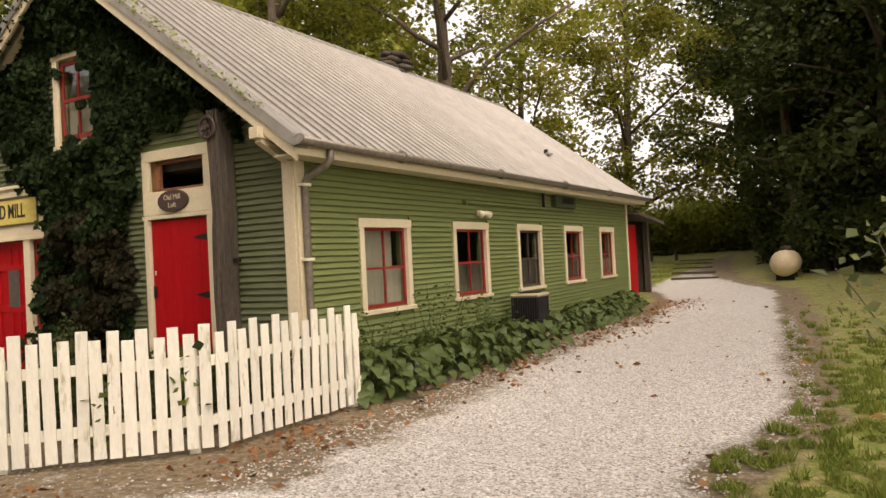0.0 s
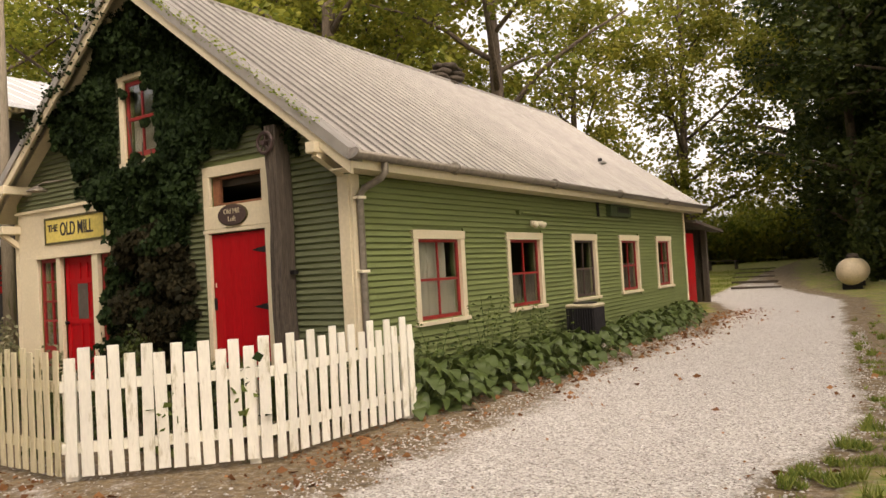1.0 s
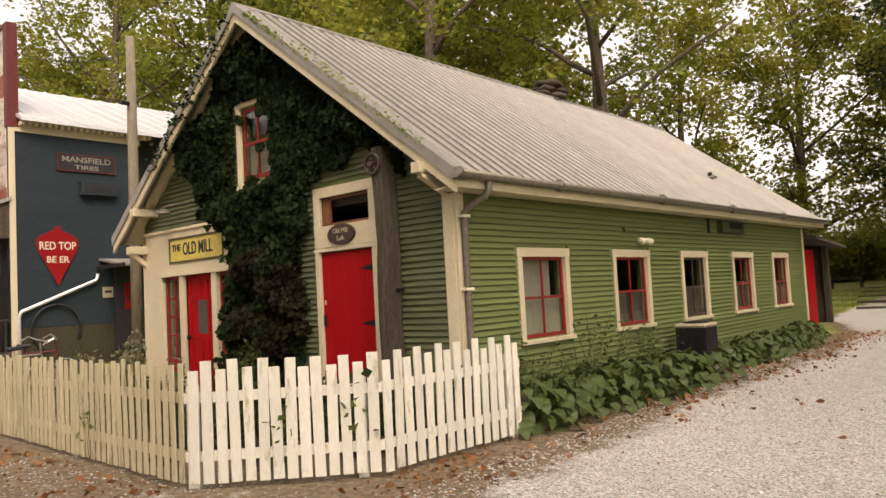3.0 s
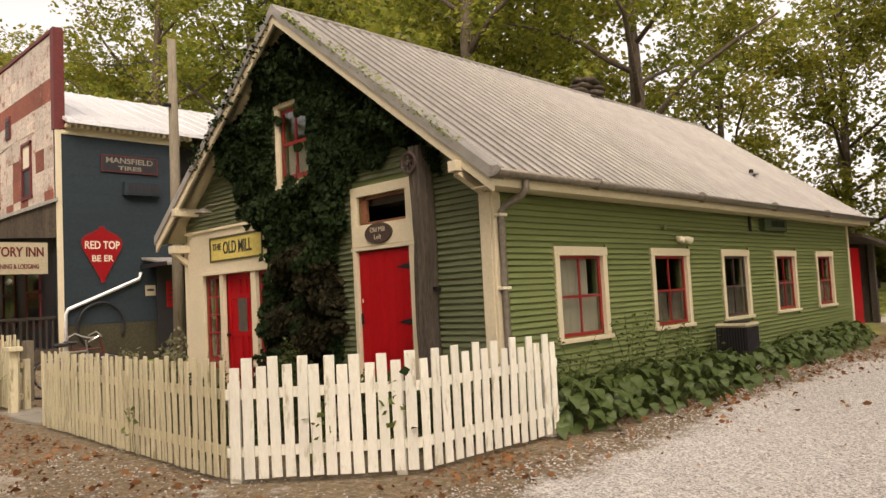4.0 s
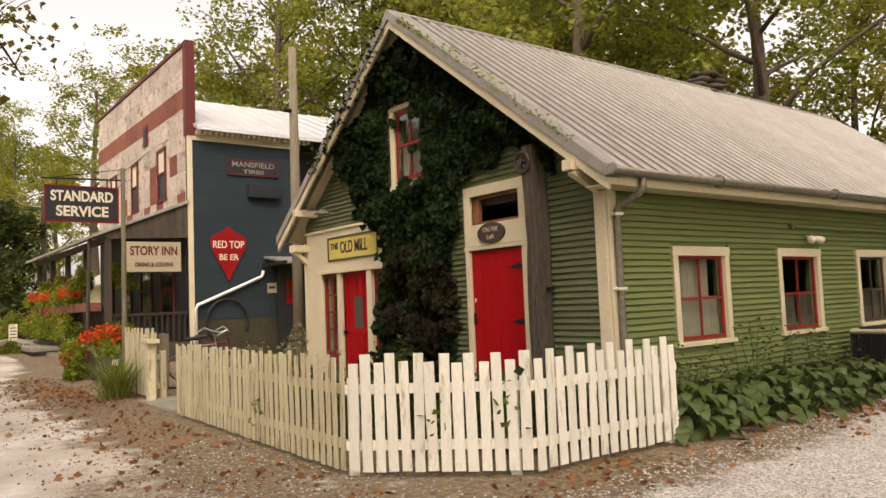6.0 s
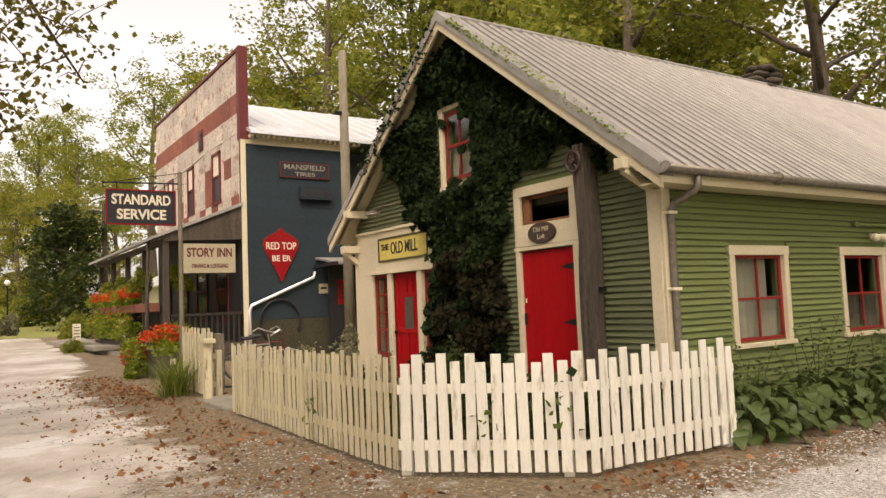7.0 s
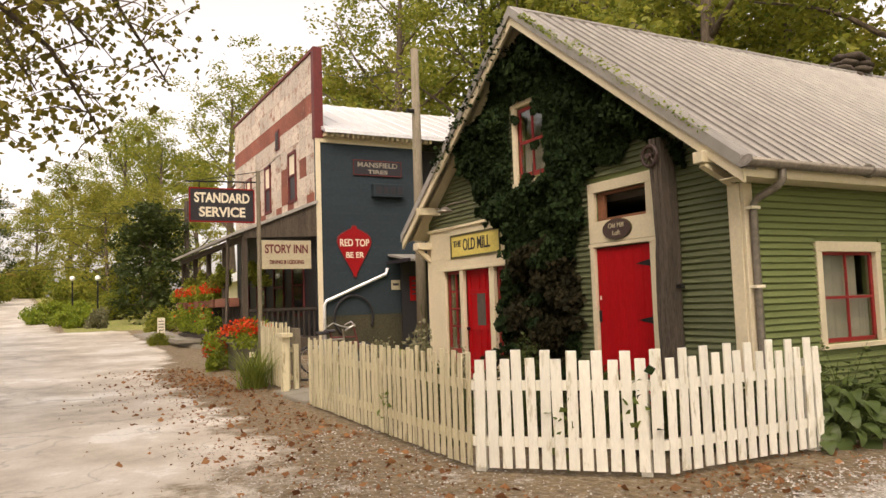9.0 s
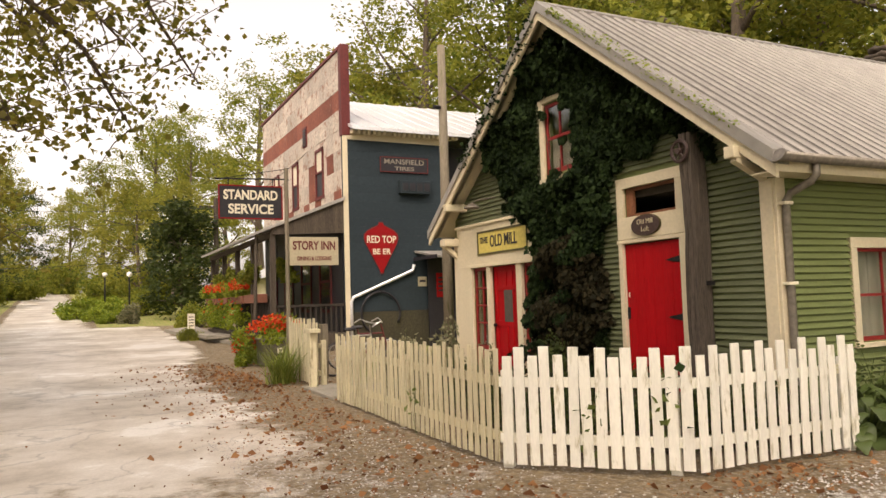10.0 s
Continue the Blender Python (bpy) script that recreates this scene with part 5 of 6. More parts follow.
def bicycle(at, turn, label, paint):
    b = thing("bicycle", label, "bicycle", at=at)
    b.rotation_euler = (radians(8), 0, turn)
    for x in (-0.52, 0.52):
        w = part("wheel", one_tube([(x + 0.33 * math.cos(a), 0, 0.34 + 0.33 * math.sin(a)) for a in np.linspace(0, 2 * math.pi, 25)], 0.018, 6), BLACK, b, "black tyre")
        part("rim", one_tube([(x + 0.305 * math.cos(a), 0, 0.34 + 0.305 * math.sin(a)) for a in np.linspace(0, 2 * math.pi, 25)], 0.010, 5), CHROME, w)
        for k in range(8):
            a = k * math.pi / 4
            part("spoke", one_tube([(x, 0, 0.34), (x + 0.3 * math.cos(a), 0, 0.34 + 0.3 * math.sin(a))], 0.003, 4), CHROME, w)
    for p0, p1 in (((-0.52, 0, 0.34), (-0.06, 0, 0.32)), ((-0.06, 0, 0.32), (0.40, 0, 0.74)), ((-0.15, 0, 0.80), (0.38, 0, 0.80)), ((-0.06, 0, 0.32), (-0.18, 0, 0.92)), ((-0.52, 0, 0.34), (-0.15, 0, 0.80)), ((0.52, 0, 0.34), (0.34, 0, 1.0))):
        part("frame_tube", one_tube([p0, p1], 0.018, 6), paint, b)
    part("saddle", one_box(-0.32, -0.06, -0.07, 0.07, 0.92, 0.98, 0.025), BLACK, b)
    part("handlebar", one_tube([(0.16, -0.30, 1.02), (0.30, -0.27, 1.10), (0.36, -0.12, 1.06), (0.36, 0.12, 1.06), (0.30, 0.27, 1.10), (0.16, 0.30, 1.02)], 0.014, 6), CHROME, b)
    return b


bicycle((-9.3, -1.6, 0.0), 1.9, "old bicycle with chrome handlebars leaning by the fence", CHROME)
bicycle((-10.2, -1.0, 0.0), 1.3, "dark old bicycle parked by the inn porch", MAROON)
stoop = thing("gate_slab", "worn concrete slab in the gateway", "slab", at=(-6.45, -2.9, 0.0))
part("slab", one_box(-0.9, 0.9, -0.35, 0.9, -0.1, 0.06, 0.02), CONCRETE, stoop)
gp = thing("gate_post", "yellowed gate post with a cap board", "post", at=(-7.05, -3.12, 0))
part("post", one_box(-0.06, 0.06, -0.06, 0.06, -0.1, 0.98, 0.008), WHITE_OLD, gp)
part("cap", one_box(-0.16, 0.16, -0.10, 0.10, 0.98, 1.05, 0.006), WHITE_OLD, gp)
gq = thing("gate_post", "weathered grey post behind the gateway", "post", at=(-9.1, -2.3, 0))
part("post", one_box(-0.14, 0.14, -0.06, 0.06, -0.1, 1.07, 0.008), POLEWOOD, gq)
wall_low = thing("garden_wall", "low weathered concrete wall behind the gateway", "wall", at=(-7.0, -1.3, 0))
part("wall", one_box(-0.9, 1.2, -0.12, 0.12, 0, 0.55, 0.02), CONCRETE, wall_low)

# ---- plants ----


def limb_path(rng, start, way, length, droop, n=5):
    pts, p, d = [Vector(start)], Vector(start), Vector(way).normalized()
    for k in range(n):
        d = (d + Vector((rng.uniform(-.25, .25), rng.uniform(-.25, .25), rng.uniform(-.15, .2) - droop * (k / n)))).normalized()
        p = p + d * length / n
        pts.append(p.copy())
    return pts


def build_tree(name, label, seed, height, bare, radius, leaves, leaf_size, mat, limbs=11, trunk=0.32, clump=1.0, droop=0.12, group="", lean=0.0):
    """A tapered trunk, limbs with twigs, and a crown of leaf clumps round the twigs."""
    rng, nr = random.Random(seed), np.random.default_rng(seed)
    t = thing(name, label, "tree", group)
    path = [Vector((lean * f * height + 0.25 * math.sin(f * 4 + seed), 0.2 * math.sin(f * 3 + 2 * seed), height * 0.9 * f)) for f in np.linspace(0, 1, 8)]
    bm = bmesh.new()
    tube(bm, path, [trunk * (1.35 if i == 0 else 1) * (1 - 0.85 * i / 7) + 0.02 for i in range(8)], 10)
    tr = part("trunk", bm, BARK, t, smooth=True)
    centres, radii = [], []
    for i in range(limbs):
        f = bare + (0.97 - bare) * (i + rng.random() * 0.8) / limbs
        k = min(6, int(f * 7))
        base = path[k].lerp(path[k + 1], f * 7 - k)
        a = i * 2.4 + rng.uniform(-0.5, 0.5)
        reach = radius * (0.55 + 0.45 * math.sin(math.pi * min(1, 0.25 + 0.8 * (f - bare) / (1 - bare)))) * rng.uniform(0.75, 1.1)
        pts = limb_path(rng, base, (math.cos(a), math.sin(a), 0.45 + 0.5 * f), reach, droop)
        bm = bmesh.new()
        r0 = trunk * 0.42 * (1.1 - f)
        tube(bm, pts, [r0 * (1 - 0.8 * q / 5) + 0.015 for q in range(6)], 6)
        part("limb", bm, BARK, t, smooth=True)
        for q in range(2, 6):
            for _ in range(2 if q < 5 else 3):
                centres.append(pts[q] + Vector((rng.gauss(0, 0.6), rng.gauss(0, 0.6), rng.gauss(0.1, 0.45))) * clump)
                radii.append(rng.uniform(0.55, 1.15) * clump)
    for _ in range(4):
        centres.append(path[-1] + Vector((rng.gauss(0, 0.7), rng.gauss(0, 0.7), rng.uniform(-0.6, 0.9))) * clump)
        radii.append(rng.uniform(0.6, 1.1) * clump)
    c, r = np.array([tuple(v) for v in centres]), np.array(radii)
    pick = nr.integers(0, len(c), leaves)
    off = nr.normal(size=(leaves, 3))
    off /= np.linalg.norm(off, axis=1, keepdims=True)
    off *= (nr.random(leaves) ** 0.45)[:, None] * r[pick][:, None]
    off[:, 2] *= 0.62
    ways = nr.normal(size=(leaves, 3)) * (1, 1, 0.5) + (0, 0, -0.25)
    me = leaf_mesh("crown", c[pick] + off, ways, leaf_size * nr.uniform(0.6, 1.3, leaves), nr)
    tagged(link_mesh("crown", me, mat, t), kind="stuff")
    return t


def build_bush(name, label, seed, size, leaves, leaf_size, mat, category="shrub", lumps=14, stems=True, group=""):
    rng, nr = random.Random(seed), np.random.default_rng(seed)
    t = thing(name, label, category, group)
    sx, sy, sz = size
    c = np.array([(rng.gauss(0, 0.42) * sx, rng.gauss(0, 0.42) * sy, sz * rng.uniform(0.15, 0.8)) for _ in range(lumps)])
    c[:, 2] *= np.maximum(0.25, 1 - 0.5 * (c[:, 0] / sx) ** 2 - 0.5 * (c[:, 1] / sy) ** 2)
    if stems:
        bm = bmesh.new()
        for p in c:
            tube(bm, [(p[0] * 0.15, p[1] * 0.15, 0), (p[0] * 0.6, p[1] * 0.6, p[2] * 0.6), tuple(p)], [0.03, 0.02, 0.008], 5)
        tagged(part("stem_tangle", bm, BARK, t), kind="stuff")
    pick = nr.integers(0, lumps, leaves)
    off = nr.normal(size=(leaves, 3))
    off /= np.linalg.norm(off, axis=1, keepdims=True)
    off *= (nr.random(leaves) ** 0.4)[:, None] * np.array([sx, sy, sz]) * 0.36
    p = c[pick] + off
    p[:, 2] = np.abs(p[:, 2]) + 0.02
    me = leaf_mesh("foliage", p, nr.normal(size=(leaves, 3)) + (0, 0, 0.2), leaf_size * nr.uniform(0.6, 1.3, leaves), nr)
    tagged(link_mesh("foliage", me, mat, t), kind="stuff")
    return t


def at(x, y, turn=0.0, scale=1.0, z=None):
    return Matrix.Translation((x, y, ground_z(x, y) - 0.05 if z is None else z)) @ pose(0, 0, 0, 0, 0, turn) @ Matrix.Scale(scale, 4)


def plant(kinds, spots):
    """Sets copies of built plants; the first use of each takes the plant itself."""
    used = set()
    for i, (k, x, y, turn, s) in enumerate(spots):
        ob = kinds[k]
        m = at(x, y, turn, s)
        if k in used:
            c = copy_thing(ob, m)
            c.matrix_basis = m
        else:
            used.add(k)
            ob.matrix_basis = m


# tall trees behind the mill and the inn
WOODS = {
    "oak": build_tree("oak_tree", "tall broadleaf tree with an open green-yellow crown", 3, 20, 0.30, 5.6, 9600, 0.25, L_OAK, 15, 0.42, 1.2, 0.1, "woods"),
    "oak2": build_tree("oak_tree", "tall forked broadleaf tree with green leaves", 8, 18, 0.28, 5.8, 9600, 0.24, L_OAK, 16, 0.38, 1.15, 0.14, "woods"),
    "light": build_tree("maple_tree", "sunlit maple with light green leaves", 12, 14, 0.12, 5.0, 12500, 0.25, L_LIGHT, 15, 0.26, 1.25, 0.1, "woods"),
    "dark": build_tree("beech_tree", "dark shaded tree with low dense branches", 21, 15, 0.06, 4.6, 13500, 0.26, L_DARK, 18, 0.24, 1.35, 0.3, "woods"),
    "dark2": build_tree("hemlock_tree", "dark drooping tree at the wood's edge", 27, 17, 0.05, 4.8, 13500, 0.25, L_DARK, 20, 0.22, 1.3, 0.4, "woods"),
}
plant(WOODS, [
    ("oak", -11.2, 12.6, 20, 1.0), ("oak2", -7.3, 16.6, 110, 1.0), ("oak", -15.5, 17.0, 200, 1.0), ("light", -8.2, 26.0, 250, 1.0),
    ("oak", -20.0, 16.5, 300, 1.25), ("oak2", -25.5, 16.0, 70, 1.25),
    ("light", -17.0, 24.0, 10, 1.1), ("light", -5.2, 33.0, 280, 1.15), 
    ("oak", -33.0, 11.5, 50, 1.1), ("light", -38.0, 9.5, 190, 1.15), ("oak2", -28.5, 14.5, 310, 1.15), ("light", -41.0, 15.0, 20, 1.35), ("oak2", -29.0, 22.0, 220, 1.1), ("light", -42.0, 14.0, 100, 0.9),
    ("light", -28.5, 31.0, 75, 1.3), 
    ("light", 0.5, 44.0, 215, 1.4), ("oak2", -2.0, 52.0, 15, 1.5), ("oak", 6.0, 52.0, 15, 1.5), ("dark", 9.5, 39.0, 75, 1.5), ("dark2", 15.0, 31.0, 15, 1.4), ("dark", 13.0, 45.0, 190, 1.6), ("light", -38.0, 26.0, 245, 1.2),
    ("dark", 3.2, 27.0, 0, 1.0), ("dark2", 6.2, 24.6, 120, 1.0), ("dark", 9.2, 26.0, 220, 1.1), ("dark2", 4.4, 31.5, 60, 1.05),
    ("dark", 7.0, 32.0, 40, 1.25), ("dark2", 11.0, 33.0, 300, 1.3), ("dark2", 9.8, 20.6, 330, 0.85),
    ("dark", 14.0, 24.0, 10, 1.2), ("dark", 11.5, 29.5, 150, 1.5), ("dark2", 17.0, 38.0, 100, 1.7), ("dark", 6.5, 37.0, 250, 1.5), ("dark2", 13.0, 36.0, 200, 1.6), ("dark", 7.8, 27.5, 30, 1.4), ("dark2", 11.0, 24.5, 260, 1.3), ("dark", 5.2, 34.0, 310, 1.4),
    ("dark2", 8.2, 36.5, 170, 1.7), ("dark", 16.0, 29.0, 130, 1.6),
    # three behind the inn, then on the near side of the drive and behind the viewer: unseen, added to shade the house
    ("light", -21.5, 17.5, 25, 1.35), ("oak", -28.0, 20.0, 145, 1.35), ("light", -14.5, 21.0, 265, 1.4), ("oak", 12.0, -1.0, 20, 0.9), ("oak2", 12.5, 6.5, 140, 0.95), ("dark", 13.0, 13.5, 200, 1.0), ("oak", 14.0, -11.0, 80, 1.0), ("dark", 9.5, -16.0, 310, 1.0),
    ("oak2", 3.5, -17.0, 30, 1.05), ("dark", -3.0, -17.5, 130, 1.15), ("oak", -9.5, -17.0, 100, 1.0), ("oak", 20.0, 3.0, 250, 1.1), ("dark", 18.0, -18.0, 60, 1.2), ("oak2", 6.0, -27.0, 190, 1.2),
    # along the road
    ("oak2", -15.6, -11.2, 30, 0.68), ("dark", -22.0, -12.2, 200, 0.6), ("light", -27.0, -13.0, 80, 0.75), ("oak", -34.0, -15.5, 140, 0.7), ("light", -46.0, -15.5, 230, 0.8),
    ("dark", -60.0, -15.0, 330, 0.8), ("light", -75.0, -14.5, 10, 0.9), ("oak2", -92.0, -15.0, 170, 0.9), ("light", -47.0, -1.0, 60, 0.62),
    ("light", -52.0, -2.8, 200, 0.66), ("oak2", -60.0, 2.0, 100, 0.8), ("oak", -72.0, 0.0, 20, 0.9), ("light", -85.0, -2.5, 310, 0.9),
    ("oak2", -100.0, -4.0, 230, 1.0), ("light", -120.0, -8.0, 30, 1.1), ("dark", -115.0, -14.0, 40, 1.0), ("oak", -66.0, 9.0, 65, 1.1),
    ("oak2", -52.0, 10.0, 15, 1.1), ("light", -84.0, 9.0, 190, 1.2), ("oak", -105.0, 6.0, 10, 1.3),
])

# conical evergreen and garden shrubs by the inn
cedar = build_tree("cedar_tree", "dark conical evergreen beside the road", 33, 7.2, 0.02, 2.3, 9000, 0.26, L_DARK, 22, 0.14, 0.85, 0.5, "", 0.0)
cedar.matrix_basis = at(-38.5, -1.4, 0, 0.92)
SHRUBS = {
    "low": build_bush("garden_shrub", "rounded green garden shrub", 41, (1.1, 1.1, 1.2), 2600, 0.13, L_OAK, group="shrubs"),
    "lime": build_bush("lime_shrub", "low lime-green mounded shrub", 43, (1.3, 1.1, 0.9), 2600, 0.13, L_LIME, group="shrubs"),
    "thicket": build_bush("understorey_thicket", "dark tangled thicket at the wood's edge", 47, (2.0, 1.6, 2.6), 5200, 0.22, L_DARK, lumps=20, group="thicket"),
    "brush": build_bush("understorey_brush", "green brush under the trees", 49, (2.4, 1.8, 2.4), 5000, 0.24, L_OAK, lumps=20, group="thicket"),
    "tawny": build_bush("ornamental_grass", "tawny clump of ornamental grass", 53, (0.7, 0.7, 1.3), 1500, 0.16, L_GREYISH, group="shrubs"),
}
plant(SHRUBS, [
    ("low", -30.5, -1.9, 0, 1.0), ("low", -22.9, -3.1, 60, 0.42), ("lime", -37.6, -5.8, 0, 0.85), ("lime", -36.2, -4.9, 80, 0.7), ("tawny", -35.2, -4.3, 0, 0.8), ("lime", -39.5, -5.4, 20, 1.1),
    ("lime", -42.0, -6.4, 120, 1.3), ("low", -43.5, -3.0, 10, 1.5), ("lime", -48.0, -4.8, 0, 1.2),
    ("thicket", 4.6, 24.0, 0, 1.0), ("thicket", 7.2, 22.6, 70, 1.1), ("thicket", 9.6, 21.8, 140, 1.2), ("thicket", 12.0, 20.5, 20, 1.2),
    ("thicket", 2.6, 29.0, 260, 1.0), ("thicket", 5.6, 27.0, 160, 1.4), ("thicket", 9.0, 25.0, 300, 1.5), ("thicket", 3.8, 30.5, 100, 1.5), ("thicket", 12.5, 26.0, 100, 1.6),
    ("brush", -3.0, 41.0, 0, 1.3), ("brush", -5.8, 40.0, 90, 1.4), ("brush", -9.0, 39.0, 180, 1.5), ("brush", -1.0, 45.0, 270, 1.6),
    ("brush", -4.0, 47.0, 40, 1.7), ("brush", 3.0, 42.0, 40, 1.7), ("brush", -13.0, 30.0, 200, 1.5), ("brush", -9.0, 19.0, 60, 1.3),
    ("brush", -14.5, 16.0, 300, 1.3), ("brush", -44.0, 9.0, 10, 1.4), ("brush", -48.0, 4.0, 70, 1.3), ("brush", -56.0, -1.0, 140, 1.3), ("brush", -64.0, -3.0, 230, 1.4),
    ("brush", -26.0, -13.5, 20, 0.9), ("brush", -36.0, -13.6, 120, 1.1), ("brush", -50.0, -14.2, 220, 1.2), ("brush", -66.0, -14.0, 320, 1.3), ("brush", -84.0, -13.6, 50, 1.4),
    ("brush", -80.0, -4.0, 50, 1.4), ("brush", -98.0, -12.5, 150, 1.6), ("brush", -108.0, -9.0, 250, 1.8), ("brush", -125.0, -10.0, 250, 2.2),
])

# maple across the road whose boughs hang over it
mp = thing("roadside_maple", "maple with drooping boughs over the road", "tree")
rg, nr = random.Random(61), np.random.default_rng(61)
bm = bmesh.new()
tube(bm, [(-2.6, -12.6, -0.2), (-2.7, -12.4, 2.5), (-3.0, -12.0, 5.2), (-3.4, -11.4, 8.2)], [0.34, 0.28, 0.22, 0.12], 10)
part("trunk", bm, BARK, mp, smooth=True)
cs = []
for sz, pts in ((5.2, ((-3.0, -12.0, 5.2), (-3.8, -10.0, 6.3), (-4.4, -8.2, 6.2), (-4.6, -6.9, 5.6), (-4.7, -6.2, 4.9))),
                (6.2, ((-3.1, -11.8, 6.2), (-4.2, -9.6, 7.0), (-5.2, -7.6, 6.9), (-5.8, -5.9, 6.0), (-6.1, -5.1, 4.9))),
                (6.8, ((-3.2, -11.6, 6.8), (-5.2, -10.0, 7.4), (-7.2, -8.6, 7.0), (-8.4, -7.4, 6.2), (-8.9, -6.9, 5.4))),
                (4.6, ((-2.9, -12.1, 4.6), (-5.4, -10.6, 5.0), (-7.8, -9.4, 4.6), (-9.6, -8.7, 4.0), (-10.6, -8.4, 3.2))),
                (5.6, ((-3.0, -11.9, 5.6), (-4.0, -9.6, 6.2), (-4.6, -7.9, 5.8), (-5.0, -6.7, 4.9), (-5.2, -6.1, 3.9))),
                (5.0, ((-3.0, -12.0, 5.0), (-3.9, -10.2, 5.3), (-4.2, -8.8, 4.9), (-4.3, -7.9, 4.3), (-4.3, -7.4, 3.6))),
                (4.2, ((-2.9, -12.2, 4.2), (-5.0, -10.8, 4.4), (-6.8, -9.4, 4.1), (-7.9, -8.5, 3.6), (-8.5, -7.9, 2.9)))):
    bm = bmesh.new()
    tube(bm, pts, [0.11, 0.08, 0.055, 0.035, 0.012], 6)
    part("bough", bm, BARK, mp, smooth=True)
    for a, b in zip(pts[1:], pts[2:]):
        for _ in range(11):
            f = rg.random()
            p = Vector(a).lerp(Vector(b), f)
            e = p + Vector((rg.gauss(0, 0.55), rg.gauss(0, 0.45), rg.gauss(-0.25, 0.4)))
            bm = bmesh.new()
            tube(bm, [p, (p + e) / 2 + Vector((0, 0, 0.08)), e], [0.014, 0.009, 0.004], 4)
            part("twig", bm, BARK, mp)
            cs += [(p + e) / 2, e, e]
cs = np.array([tuple(c) for c in cs])
N = 5600
pk = nr.integers(0, len(cs), N)
pos_ = cs[pk] + nr.normal(size=(N, 3)) * (0.20, 0.20, 0.17)
me = leaf_mesh("leaves", pos_, nr.normal(size=(N, 3)) * (1, 1, 0.6) + (0, 0, -0.5), 0.105 * nr.uniform(0.6, 1.3, N), nr, 0.3, 0.9)
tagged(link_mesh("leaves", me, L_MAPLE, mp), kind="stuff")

# ivy over the gable
ivy = thing("climbing_ivy", "dark ivy covering the gable and a thick stem column", "climbing plant")
nr, rg = np.random.default_rng(71), random.Random(71)


def ivy_depth(x, z):
    """Thickness of the ivy at a place on the gable; nought where the wall is bare."""
    wob = 0.28 * noise.noise((x * 1.7, z * 1.7, 4)) + 0.15 * noise.noise((x * 4.5, z * 4.5, 9))
    top = RIDGE_Z - 0.16 - PITCH * abs(x - RIDGE_X)
    if z > top + 0.1:
        return 0.0
    d = 0.0
    left, right = -4.5 - 0.07 * z + wob * 1.2, -2.84 + 0.05 * z + wob * 1.1
    if z < 3.6 and left < x < right:
        d = 0.26 + 0.34 * max(0, 1 - z / 2.6) * min(1.0, (x - left) * 2, (right - x) * 2)
    if z > 3.15 + wob and -6.05 + 0.45 * abs(z - 4.3) + wob < x < -1.05 + wob * 0.6 and (x < -2.4 or z > 3.32 + 0.1 * (x + 2.4) + wob * 0.6):
        d = max(d, 0.16)
    if 2.75 < z < 3.6 and -5.55 - wob < x < -4.2:
        d = max(d, 0.08) if noise.noise((x * 5, z * 5, 2)) > -0.05 else d
    if z > top - 0.55 and x > -5.9 and x < -0.75 and wob > -0.2:
        d = max(d, 0.20)
    if -4.47 < x < -3.50 and 3.24 < z < 4.66:
        d = 0.08 if noise.noise((x * 4, z * 4, 6)) > 0.5 or (x > -3.75 and z > 4.35) else 0.0
    if -3.52 < x < -2.95 and 3.3 < z < 4.8:
        d = min(d, 0.07)
    if -2.62 < x < -1.6 and z < 3.05:
        d = 0.0
    return d


P, W, S_, DRY = [], [], [], []
while len(P) < 42000:
    x, z = rg.uniform(-6.6, -0.7), rg.uniform(0.0, 6.1)
    d = ivy_depth(x, z)
    if d <= 0:
        continue
    d *= 0.85 + 1.7 * noise.noise((x * 2.6, z * 2.2, 11)) + 0.6 * noise.noise((x * 7, z * 6, 3))
    y = -0.02 - max(d, 0.05) * rg.random() ** 0.7
    P.append((x, y, z)), W.append((rg.gauss(0, 0.5), -0.35 + rg.gauss(0, 0.35), -0.8 + rg.gauss(0, 0.4))), S_.append(0.082 * rg.uniform(0.55, 1.45))
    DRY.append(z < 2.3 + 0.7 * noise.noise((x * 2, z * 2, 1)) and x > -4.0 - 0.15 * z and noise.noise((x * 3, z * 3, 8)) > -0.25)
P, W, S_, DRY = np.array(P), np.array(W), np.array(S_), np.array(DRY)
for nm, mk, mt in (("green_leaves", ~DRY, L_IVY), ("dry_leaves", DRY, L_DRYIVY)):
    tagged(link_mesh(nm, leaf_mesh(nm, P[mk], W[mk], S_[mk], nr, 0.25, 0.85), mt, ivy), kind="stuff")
for k in range(9):
    x = rg.uniform(-4.2, -3.0)
    pts = [(x + 0.12 * math.sin(k + 2.2 * z) + 0.02 * z * (k - 4), -0.05, z) for z in np.linspace(0, rg.uniform(2.6, 5.0), 9)]
    part("stem", one_tube(pts, [0.03 - 0.0028 * q for q in range(9)], 5), OLDWOOD, ivy)
# tendrils along the roof edge
T, TW = [], []
for k in range(900):
    f = rg.random() ** 1.4
    x = RIDGE_X + 0.3 + 3.4 * f
    T.append((x, -0.44 + rg.random() ** 2 * (0.35 if 0.25 < f < 0.85 else 0.12) + rg.gauss(0, 0.02), RIDGE_Z - PITCH * abs(x - RIDGE_X) + 0.045 + rg.uniform(-0.06, 0.03)))
    TW.append((rg.gauss(0, 1), rg.gauss(0, 1), rg.gauss(0, 0.3)))
tagged(link_mesh("roof_vine", leaf_mesh("roof_vine", np.array(T), np.array(TW), 0.05 * nr.uniform(0.5, 1.3, len(T)), nr), L_LIME, ivy), kind="stuff")
T, TW = [], []
